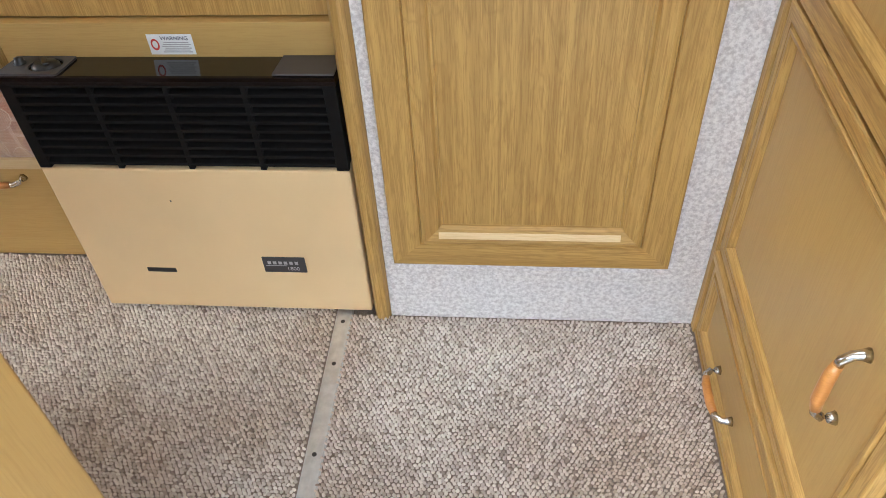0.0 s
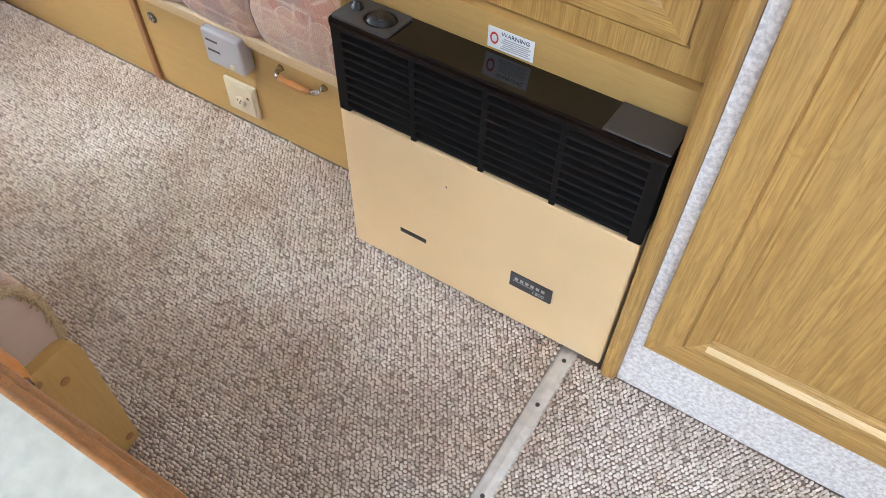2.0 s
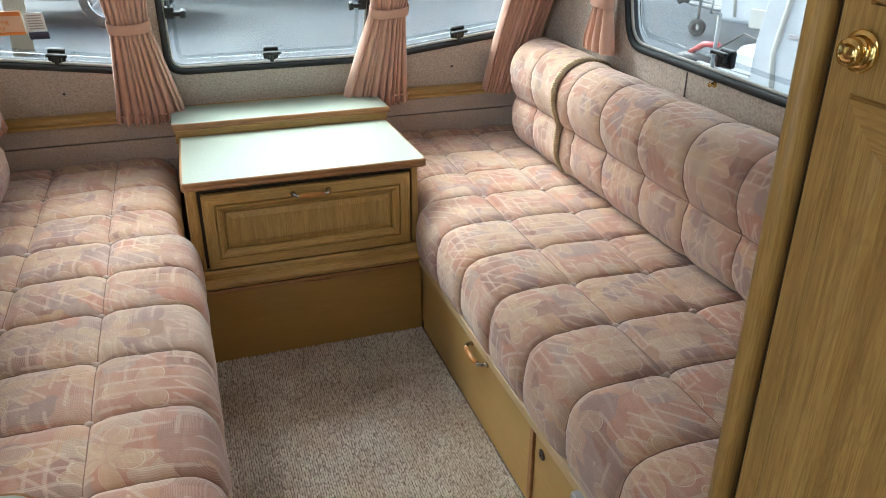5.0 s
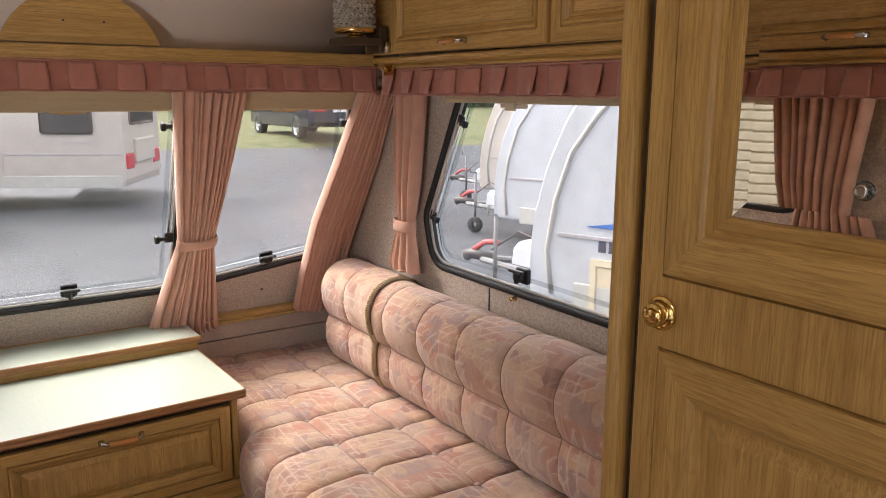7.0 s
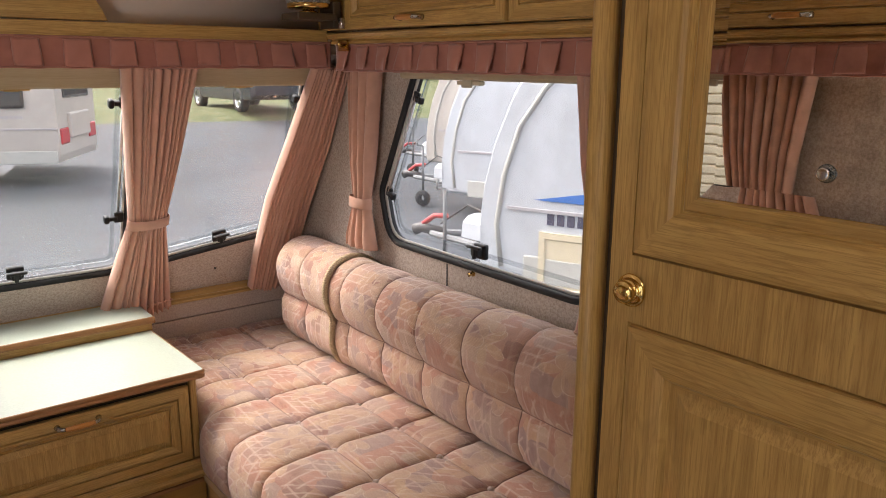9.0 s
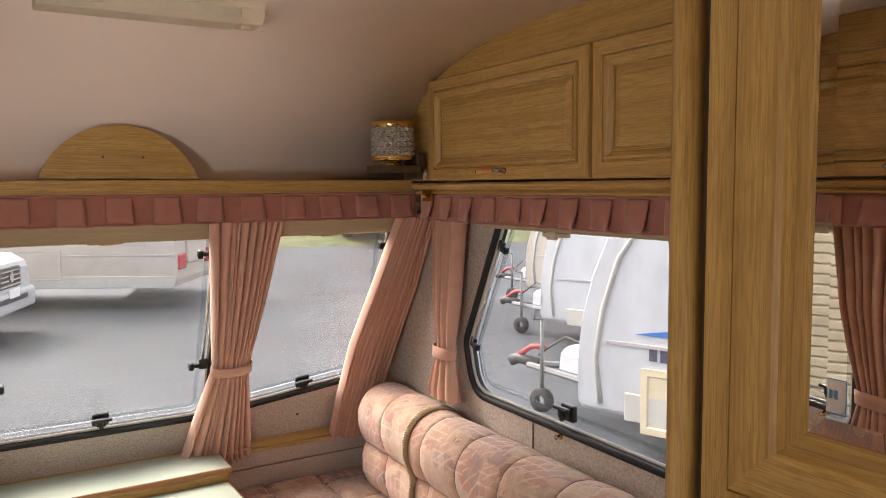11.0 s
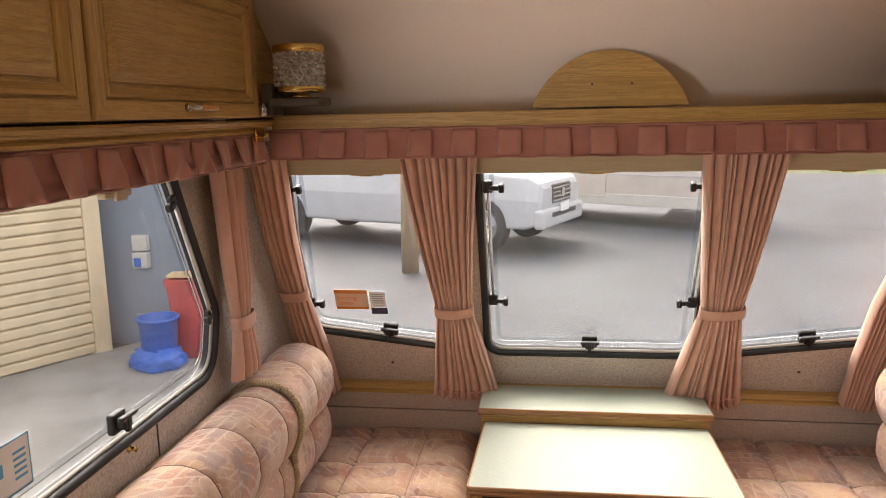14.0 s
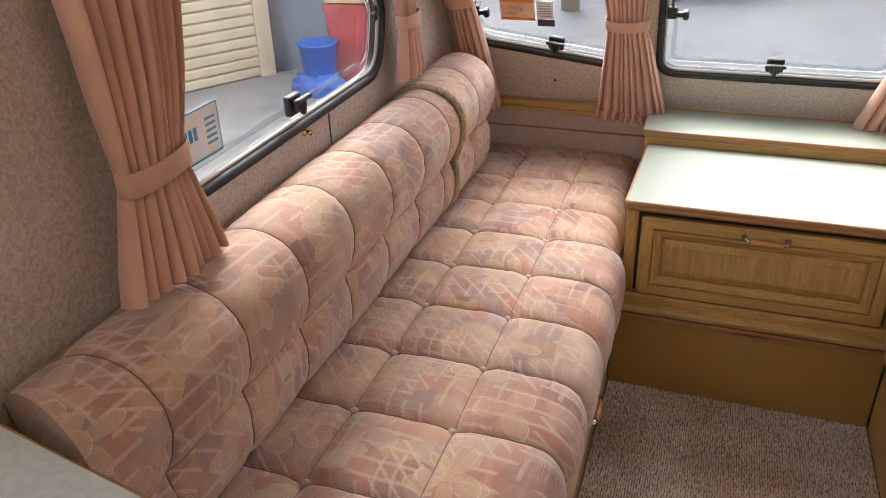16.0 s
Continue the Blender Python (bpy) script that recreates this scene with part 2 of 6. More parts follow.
    for axis, period in (('X', 95.0), ('Y', 110.0)):
        h_ = t.nodes.new("ShaderNodeTexWave")
        h_.bands_direction = axis
        for k, val in (("Scale", period), ("Distortion", 2.5), ("Detail", 2.0), ("Detail Scale", 3.0)):
            h_.inputs[k].default_value = val
        n.link(uv, h_.inputs["Vector"])
        hv, _ = vor(11.0, 0.9, (period, 2.0, 0), 'CHEBYCHEV')
        patchy = n.ramp(hv.outputs["Color"], [(0.46, (0.05, 0.05, 0.05)), (0.5, (0.30, 0.30, 0.30))])
        col = n.mix(n.mix(1.0, n.ramp(h_.outputs["Fac"], [(0.5, (0, 0, 0)), (0.8, (1, 1, 1))]), patchy, 'MULTIPLY'), col, (0.62, 0.48, 0.40) if axis == 'X' else (0.25, 0.15, 0.125))
    weave = n.noise(650, 2)
    col = n.mix(0.3, col, n.ramp(weave, [(0.35, (0.30, 0.28, 0.27)), (0.65, (0.78, 0.75, 0.72))]), 'OVERLAY')
    n.colour(col)
    n.bump(weave, 0.3, 0.0012)
    n.bump(n.noise(30, 3), 0.12, 0.003)
    return n.m


def cloth(name, col, rough=0.8):
    n = N(name, rough, spec=0.2)
    n.p.inputs["Sheen Weight"].default_value = 0.3
    n.colour(n.mix(n.ramp(n.noise(22, 3), [(0.3, (0, 0, 0)), (0.7, (0.6, 0.6, 0.6))]), col, tuple(c * 0.82 for c in col)))
    n.bump(n.noise(900, 2), 0.2, 0.0008)
    return n.m


def metal(name, col, rough=0.25):
    n = N(name, rough, 1.0)
    n.colour(n.ramp(n.noise(60, 3), [(0.3, tuple(c * 0.8 for c in col)), (0.7, col)]))
    return n.m


def pane_mat():
    n = N("acrylic_pane", 0.03)
    t = n.t
    tr = t.nodes.new("ShaderNodeBsdfTransparent")
    tr.inputs[0].default_value = (0.93, 0.95, 0.95, 1)
    gl = t.nodes.new("ShaderNodeBsdfGlossy")
    gl.inputs["Roughness"].default_value = 0.03
    dust = t.nodes.new("ShaderNodeBsdfDiffuse")
    dust.inputs[0].default_value = (0.75, 0.80, 0.86, 1)
    lw = t.nodes.new("ShaderNodeFresnel")
    lw.inputs[0].default_value = 1.35
    m1, m2 = t.nodes.new("ShaderNodeMixShader"), t.nodes.new("ShaderNodeMixShader")
    n.link(lw.outputs[0], m1.inputs[0])
    n.link(tr.outputs[0], m1.inputs[1])
    n.link(gl.outputs[0], m1.inputs[2])
    specks = n.ramp(n.noise(230, 1), [(0.73, (0, 0, 0)), (0.77, (0.45, 0.45, 0.45))])
    film = n.ramp(n.noise(9, 5), [(0.35, (0.09, 0.09, 0.09)), (0.75, (0.25, 0.25, 0.25))])
    n.link(n.mix(1.0, film, specks, 'ADD'), m2.inputs[0])
    n.link(m1.outputs[0], m2.inputs[1])
    n.link(dust.outputs[0], m2.inputs[2])
    n.link(m2.outputs[0], t.nodes["Material Output"].inputs[0])
    return n.m


CARPET = carpet_mat()
PILE = pile_mat()
FELT = wall_carpet("beige_wall_felt", (0.42, 0.345, 0.285), (0.60, 0.525, 0.455), 150.0)
BOARD = wall_carpet("pale_board_felt", (0.50, 0.40, 0.335), (0.62, 0.52, 0.45), 150.0)
FELT_WHITE = wall_carpet("white_wall_felt", (0.56, 0.52, 0.52), (0.82, 0.79, 0.78), 130.0)
CEIL = plain("ceiling_board", (0.87, 0.77, 0.68), 0.7, var=0.03, scale=2.5, bump=0.05, fine=300)
VELOUR_SEAT = moquette("patterned_velour_seat", (1, 0, 1), (0, 1, 0))
VELOUR_BACK = {s: moquette("patterned_velour_back", (0, 1, 0), (s, 0, 1)) for s in (1, -1)}
PIPING = wall_carpet("fringed_piping", (0.36, 0.26, 0.15), (0.62, 0.50, 0.33), 500.0)
CREASE_DARK = plain("crease_shade_brown", (0.24, 0.145, 0.115), 0.9)
LINING = cloth("pink_lining", (0.52, 0.40, 0.34))
CURTAIN = cloth("salmon_curtain_cloth", (0.60, 0.345, 0.25))
VALANCE = cloth("dusky_pink_valance_cloth", (0.43, 0.185, 0.135), 0.5)
# The valance cloth again, darker for the shade behind the flaps.
VALANCE_SHADED = cloth("shaded_valance_cloth", (0.385, 0.155, 0.112), 0.55)
BLACK = plain("black_plastic", (0.012, 0.012, 0.013), 0.35, var=0.2, bump=0.05)
RUBBER = plain("black_rubber", (0.015, 0.015, 0.016), 0.55, var=0.2)
CREAM = plain("cream_plastic", (0.66, 0.57, 0.40), 0.45)
PALE = plain("pale_window_frame", (0.50, 0.49, 0.45), 0.45, spec=0.3)
ENAMEL = plain("cream_enamelled_steel", (0.74, 0.54, 0.30), 0.35, var=0.035, scale=5, spec=0.4)
GRILLE = plain("black_painted_grille", (0.004, 0.0035, 0.0035), 0.55, var=0.3, scale=50, bump=0.1, spec=0.2)
SMOKED = plain("glossy_brown_cover", (0.006, 0.004, 0.004), 0.08, var=0.2, spec=0.3)
GREYP = plain("grey_plastic", (0.42, 0.40, 0.41), 0.5)
DGREY = plain("dark_grey_plastic", (0.055, 0.05, 0.05), 0.5)
WHITE = plain("white_paper", (0.80, 0.80, 0.80), 0.6)
INK = plain("dark_print", (0.06, 0.06, 0.10), 0.6)
REDINK = plain("red_print", (0.55, 0.05, 0.04), 0.6)
LAMINATE = plain("speckled_laminate", (0.40, 0.445, 0.365), 0.38, var=0.06, scale=160, spec=0.3)
WORKTOP = plain("mottled_worktop", (0.46, 0.47, 0.42), 0.3, var=0.10, scale=90)
EDGE = oak("stained_edge", 'X', (0.40, 0.20, 0.078), (0.24, 0.11, 0.04), 0.35)
ALU = metal("brushed_aluminium", (0.78, 0.78, 0.78), 0.5)
BRASS = metal("polished_brass", (0.85, 0.60, 0.22), 0.14)
CASE = oak("blind_case_print", 'X', (0.50, 0.40, 0.25), (0.36, 0.27, 0.15), 0.5, 0.6)
STEEL = metal("polished_steel", (0.62, 0.60, 0.57), 0.22)
GRIP = oak("orange_handle_wood", 'Y', (0.62, 0.28, 0.075), (0.42, 0.16, 0.04), 0.3)
MIRROR = metal("mirror_glass", (0.90, 0.90, 0.88), 0.0)
PANE = pane_mat()
DBROWN = plain("dark_brown_paint", (0.06, 0.038, 0.02), 0.45)
CREAMWOOD = oak("pale_beech", "Y", (0.66, 0.50, 0.28), (0.5, 0.34, 0.16), 0.4, 0.5)

# ---- building blocks ----


def part(name, bm, material, parent=None, label="", smooth=False):
    """Links a bmesh as one mesh object under a thing or a part."""
    me = bpy.data.meshes.new(name)
    bm.to_mesh(me)
    bm.free()
    for m in (material if isinstance(material, (list, tuple)) else [material]):
        me.materials.append(m)
    if smooth:
        for p in me.polygons:
            p.use_smooth = True
    ob = new(name, me)
    if parent is not None:
        ob.parent = parent
        if parent.type == 'EMPTY':
            ob.matrix_parent_inverse = parent.matrix_basis.inverted()
    if label:
        ob["label"] = label
    return ob


def thing(name, at, label, category, group="", kind=""):
    ob = new(name)
    ob.empty_display_size = 0.05
    ob.matrix_basis = Matrix.Translation(at)
    return tagged(ob, label, category, group, kind)


def setting(name, bm, material, label, smooth=False):
    return tagged(part(name, bm, material, smooth=smooth), label, name.split("_")[0], kind="structure")


def add_box(bm, x0, x1, y0, y1, z0, z1, bev=0.0, seg=2):
    geo = bmesh.ops.create_cube(bm, size=1.0)["verts"]
    bmesh.ops.scale(bm, vec=(abs(x1 - x0), abs(y1 - y0), abs(z1 - z0)), verts=geo)
    bmesh.ops.translate(bm, vec=((x0 + x1) / 2, (y0 + y1) / 2, (z0 + z1) / 2), verts=geo)
    if bev:
        es = list({e for v in geo for e in v.link_edges})
        bmesh.ops.bevel(bm, geom=es, offset=bev, segments=seg, affect='EDGES', profile=0.5)
    return bm


def box(x0, x1, y0, y1, z0, z1, bev=0.003, seg=2):
    return add_box(bmesh.new(), x0, x1, y0, y1, z0, z1, bev, seg)


def moved(bm, m):
    bmesh.ops.transform(bm, matrix=m, verts=bm.verts)
    if m.determinant() < 0:
        bmesh.ops.reverse_faces(bm, faces=bm.faces)
    return bm


def basis(origin, u, v, n):
    """A matrix that lays u, v and the outward n on the given directions."""
    u, v, n = Vector(u).normalized(), Vector(v).normalized(), Vector(n).normalized()
    m = Matrix((u, v, n)).transposed().to_4x4()
    m.translation = origin
    return m


def offset_poly(pts, d):
    """A convex polygon (counter-clockwise) with its edges moved inwards by d."""
    out, k = [], len(pts)
    for i in range(k):
        a, b, c = Vector(pts[i - 1]), Vector(pts[i]), Vector(pts[(i + 1) % k])
        e, f = (b - a).normalized(), (c - b).normalized()
        n1, n2 = Vector((-e.y, e.x)), Vector((-f.y, f.x))
        s = 1 + n1.dot(n2)
        out.append(tuple(b + (n1 + n2) * (d / s)))
    return out


def rounded(pts, radii, seg=7):
    """The polygon with its corners rounded."""
    out, k = [], len(pts)
    for i in range(k):
        a, b, c = Vector(pts[i - 1]), Vector(pts[i]), Vector(pts[(i + 1) % k])
        r = max(0.002, radii[i] if isinstance(radii, (list, tuple)) else radii)
        e, f = (a - b).normalized(), (c - b).normalized()
        half = e.angle(f) / 2
        cut = min(r / math.tan(half), 0.48 * (a - b).length, 0.48 * (c - b).length)
        p, q = b + e * cut, b + f * cut
        for j in range(seg + 1):
            t = j / seg
            out.append(tuple(p * (1 - t) ** 2 + b * 2 * t * (1 - t) + q * t ** 2))
    return out


def loops(levels, closed_cap=False):
    """Quads between rings of points, each ring a list of 3D points."""
    bm = bmesh.new()
    rows = [[bm.verts.new(p) for p in ring] for ring in levels]
    k = len(rows[0])
    for a, b in zip(rows, rows[1:]):
        for i in range(k):
            bm.faces.new((a[i], a[(i + 1) % k], b[(i + 1) % k], b[i]))
    if closed_cap:
        bm.faces.new(rows[-1])
    return bm


def plate(outer, holes, depth):
    """A sheet with openings in u, v, from n = 0 back to n = -depth."""
    bm = bmesh.new()
    edges = []
    for loop in (outer, *holes):
        vs = [bm.verts.new((p[0], p[1], 0)) for p in loop]
        edges += [bm.edges.new((vs[i], vs[(i + 1) % len(vs)])) for i in range(len(vs))]
    bmesh.ops.triangle_fill(bm, edges=edges, use_beauty=True, use_dissolve=False, normal=(0, 0, 1))
    for f in bm.faces:
        if f.normal.z < 0:
            f.normal_flip()
    got = bmesh.ops.extrude_face_region(bm, geom=bm.faces[:])
    bmesh.ops.translate(bm, vec=(0, 0, -depth), verts=[g for g in got["geom"] if isinstance(g, bmesh.types.BMVert)])
    bmesh.ops.recalc_face_normals(bm, faces=bm.faces)
    return bm


def sweep(profile, lo, hi, axis):
    """A closed outline drawn out along an axis: (a, b) are the other two axes in order."""
    bm = bmesh.new()

    def put(c, p):
        return {'X': (c, p[0], p[1]), 'Y': (p[0], c, p[1]), 'Z': (p[0], p[1], c)}[axis]
    a = [bm.verts.new(put(lo, p)) for p in profile]
    b = [bm.verts.new(put(hi, p)) for p in profile]
    k = len(profile)
    for i in range(k):
        bm.faces.new((a[i], a[(i + 1) % k], b[(i + 1) % k], b[i]))
    bm.faces.new(a)
    bm.faces.new(b)
    bmesh.ops.recalc_face_normals(bm, faces=bm.faces)
    return bm


def tube(points, r, seg=10, cap=True):
    """A round bar along a line of points; r may be a list."""
    bm = bmesh.new()
    pts = [Vector(p) for p in points]
    rings = []
    for i, p in enumerate(pts):
        d = (pts[min(i + 1, len(pts) - 1)] - pts[max(i - 1, 0)]).normalized()
        s = d.cross((0, 0, 1)) if abs(d.z) < 0.9 else d.cross((1, 0, 0))
        s.normalize()
        q = d.cross(s)
        rr = r[i] if isinstance(r, (list, tuple)) else r
        rings.append([bm.verts.new(p + (s * math.cos(a) + q * math.sin(a)) * rr) for a in [2 * math.pi * j / seg for j in range(seg)]])
    for a, b in zip(rings, rings[1:]):
        for j in range(seg):
            bm.faces.new((a[j], a[(j + 1) % seg], b[(j + 1) % seg], b[j]))
    if cap:
        bm.faces.new(rings[0][::-1])
        bm.faces.new(rings[-1])
    bmesh.ops.recalc_face_normals(bm, faces=bm.faces)
    return bm


def turned(profile, seg=24):
    """A solid turned round z from (radius, height) points."""
    return loops([[(r * math.cos(a), r * math.sin(a), z) for a in [2 * math.pi * j / seg for j in range(seg)]] for r, z in profile])


def grain(m, horizontal):
    """The axis along which a rail of a door laid by m runs."""
    d = m.to_3x3() @ Vector((1, 0, 0) if horizontal else (0, 1, 0))
    return "XYZ"[max(range(3), key=lambda i: abs(d[i]))]


def rings_rect(w, h, steps, m, cap=False):
    """Concentric rectangles (inset, height): a moulded frame. Rails take material 0, stiles material 1."""
    bm = bmesh.new()
    rows = []
    for i, z in steps:
        rows.append([bm.verts.new(m @ Vector(p)) for p in ((i, i, z), (w - i, i, z), (w - i, h - i, z), (i, h - i, z))])
    for a, b in zip(rows, rows[1:]):
        for k in range(4):
            f = bm.faces.new((a[k], a[(k + 1) % 4], b[(k + 1) % 4], b[k]))
            f.material_index = k % 2
    if cap:
        bm.faces.new(rows[-1])
    return bm


def panel_door(parent, m, w, h, rail=0.055, thick=0.018, name="door", panel_grain=None, label="", worn=False, fielded=True, wide=False, plain_panel=False):
    """A framed door with a fielded panel, laid by m (u, v, outward n)."""
    ou, ov = OAK[grain(m, True)], OAK[grain(m, False)]
    steps = [(0.0, 0.0), (0.0, thick - 0.004), (0.0015, thick - 0.001), (0.004, thick), (rail - 0.010, thick), (rail - 0.0085, thick - 0.006), (rail - 0.0065, thick - 0.006),
             (rail - 0.004, thick + 0.0015), (rail + 0.002, thick + 0.001), (rail + 0.010, thick - 0.006), (rail + 0.013, thick - 0.009), (rail + 0.016, thick - 0.009)]
    i = rail + 0.016
    if wide:
        steps = steps[:4] + [(rail, thick), (rail + 0.002, thick - 0.003), (rail + 0.005, thick + 0.002), (rail + 0.012, thick + 0.003), (rail + 0.034, thick - 0.004), (rail + 0.038, thick - 0.010), (rail + 0.042, thick - 0.0105), (rail + 0.043, thick - 0.009)]
        i = rail + 0.043
    door = part(name, rings_rect(w, h, steps, m), [ou, ov], parent, label)
    z = thick - 0.009
    fld = [(i, z), (i + 0.001, z - 0.005), (i + 0.005, z - 0.005), (i + 0.006, z), (i + 0.022, z + 0.0055), (i + 0.024, z + 0.007)]
    if not fielded:
        fld = [(i, z), (i + 0.002, z + 0.0005)]
    pg = ov if panel_grain is None else (PLY if plain_panel else OAK)[panel_grain]
    part("panel", rings_rect(w, h, fld, m, True), [pg, pg], door)
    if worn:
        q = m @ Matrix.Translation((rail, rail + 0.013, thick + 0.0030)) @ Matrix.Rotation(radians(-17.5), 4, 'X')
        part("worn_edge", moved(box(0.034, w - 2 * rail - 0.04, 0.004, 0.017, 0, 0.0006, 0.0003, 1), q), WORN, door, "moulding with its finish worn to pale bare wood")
    return door


def d_handle(parent, m, length=0.105, name="handle"):
    """A bow handle along u: turned wooden grip between bent metal ends."""
    bar = part(name, moved(tube([(-length * 0.36, 0, 0.026), (-length * 0.2, 0, 0.0285), (length * 0.2, 0, 0.0285), (length * 0.36, 0, 0.026)], [0.0062, 0.0078, 0.0078, 0.0062], 12), m), GRIP, parent, "turned orange wooden grip", True)
    for s in (-1, 1):
        e = s * length / 2
        part("bracket", moved(tube([(s * length * 0.33, 0, 0.026), (s * length * 0.42, 0, 0.025), (e, 0, 0.016), (e * 1.02, 0, 0.008), (e * 1.02, 0, 0.0)], [0.0055, 0.0055, 0.0055, 0.006, 0.0085], 10), m), STEEL, bar, "bent polished metal end", True)
    return bar

# ---- the shell of the caravan ----
SLOPE = 0.45                                   # how far the front wall leans back for each metre up


def front_y(z):
    return 2.83 - SLOPE * (z - 0.62)


K = math.hypot(1, SLOPE)
FRONT = basis((0, 2.83, 0.62), (1, 0, 0), (0, -SLOPE, 1), (0, -1, -SLOPE))


def fv(x, z):
    """A point of the front wall's sheet from its x and height."""
    return (x, (z - 0.62) * K)


SIDE = {1: basis((1.05, 0, 0), (0, -1, 0), (0, 0, 1), (-1, 0, 0)), -1: basis((-1.05, 0, 0), (0, 1, 0), (0, 0, 1), (1, 0, 0))}
WIN_C = [fv(-0.345, 0.80), fv(0.345, 0.80), fv(0.345, 1.53), fv(-0.345, 1.53)]
WIN_L = [fv(-0.985, 0.885), fv(-0.405, 0.805), fv(-0.405, 1.53), fv(-0.93, 1.53)]
WIN_R = [(-x, v) for x, v in (WIN_L[1], WIN_L[0], WIN_L[3], WIN_L[2])]
SIDE_YZ = [(1.195, 0.922), (2.10, 0.930), (2.145, 1.09), (1.93, 1.53), (1.195, 1.53)]
SIDE_R = (0.07, 0.10, 0.07, 0.03, 0.05)
CEIL_YZ = [(0.9, 2.005), (1.25, 2.005), (1.42, 2.003), (1.58, 1.996), (1.72, 1.985), (1.83, 1.968), (1.92, 1.946), (2.01, 1.914), (2.09, 1.868), (2.16, 1.815), (2.22, 1.76), (2.28, 1.69), (2.33, 1.61), (2.36, 1.55)]

# floor: two pieces of carpet with a metal strip over their joint
setting("floor", box(-1.05, 1.05, 0.05, 2.83, -0.04, 0.0, 0), CARPET, "brown and beige flecked loop-pile carpet floor")
setting("floor_rear", box(-1.05, 1.05, -2.6, 0.05, -0.04, -0.002, 0), CARPET, "brown and beige flecked loop-pile carpet floor by the door")
strip = thing("threshold_strip", (-0.3, 0.05, 0), "flat aluminium carpet strip screwed to the floor", "trim")
part("bar", sweep([(0.033, 0.0), (0.036, 0.0035), (0.050, 0.0048), (0.064, 0.0035), (0.067, 0.0)], -0.80, 0.26, 'X'), ALU, strip)
for sx in (-0.66, -0.48, -0.30, -0.11, 0.085, 0.19):
    part("screw", moved(turned([(0.0042, 0), (0.0042, 0.0012), (0.001, 0.0014), (0.0, 0.0009)], 10), Matrix.Translation((sx, 0.05, 0.0045))), DGREY, strip)



def loop_pile(name, x0, x1, y0, y1, z, seed, label):
    """Rows of carpet loops: a low domed tuft for each, with uneven height and lean."""
    rng = np.random.default_rng(seed)
    dx, dy = 0.0064, 0.0082
    nx, ny = int((x1 - x0) / dx), int((y1 - y0) / dy)
    ix, iy = np.meshgrid(np.arange(nx), np.arange(ny), indexing='ij')
    k = nx * ny
    cx = (x0 + (ix + 0.5) * dx).ravel() + rng.normal(0, 0.0006, k)
    cy = (y0 + (iy + 0.5 + 0.5 * (ix % 2)) * dy).ravel() + rng.normal(0, 0.0007, k)
    hgt = 0.0078 * rng.uniform(0.7, 1.2, k)
    turn, lean = rng.normal(0.25, 0.25, k), rng.normal(0, 0.0011, (k, 2))
    seg = 6
    ang = np.arange(seg) * 2 * np.pi / seg
    rings = []
    for r, f in ((0.95, 0.0), (0.85, 0.65)):
        a, b = 0.0029 * r * np.cos(ang), 0.0037 * r * np.sin(ang)
        px = cx[:, None] + a * np.cos(turn)[:, None] - b * np.sin(turn)[:, None] + lean[:, :1] * f
        py = cy[:, None] + a * np.sin(turn)[:, None] + b * np.cos(turn)[:, None] + lean[:, 1:] * f
        rings.append(np.stack([px, py, np.broadcast_to((z + hgt * f)[:, None], px.shape)], -1))
    tip = np.stack([cx + lean[:, 0], cy + lean[:, 1], z + hgt], -1)[:, None, :]
    verts = np.concatenate(rings + [tip], 1)
    per = 2 * seg + 1
    faces = []
    for q in range(1):
        for i in range(seg):
            j = (i + 1) % seg
            faces.append((q * seg + i, q * seg + j, (q + 1) * seg + j, (q + 1) * seg + i))
    quads = np.array(faces)
    tris = np.array([(seg + i, seg + (i + 1) % seg, 2 * seg) for i in range(seg)])
    base = (np.arange(k) * per)[:, None, None]
    me = bpy.data.meshes.new(name)
    me.from_pydata(verts.reshape(-1, 3).tolist(), [], (base + quads).reshape(-1, 4).tolist() + (base + tris).reshape(-1, 3).tolist())
    me.materials.append(PILE)
    me.polygons.foreach_set("use_smooth", np.ones(len(me.polygons), dtype=bool))
    return tagged(new(name, me), label, "carpet pile", kind="stuff")


loop_pile("carpet_pile", -0.3564, 0.363, 0.601, 2.1325, 0.0, 1, "brown and beige looped carpet pile between the seats")
loop_pile("carpet_pile", -0.51, 0.2900, 0.068, 0.6012, 0.0, 2, "brown and beige looped carpet pile before the heater")
loop_pile("carpet_pile", -0.80, 0.2140, -0.638, 0.0355, -0.002, 3, "brown and beige looped carpet pile by the washroom door")

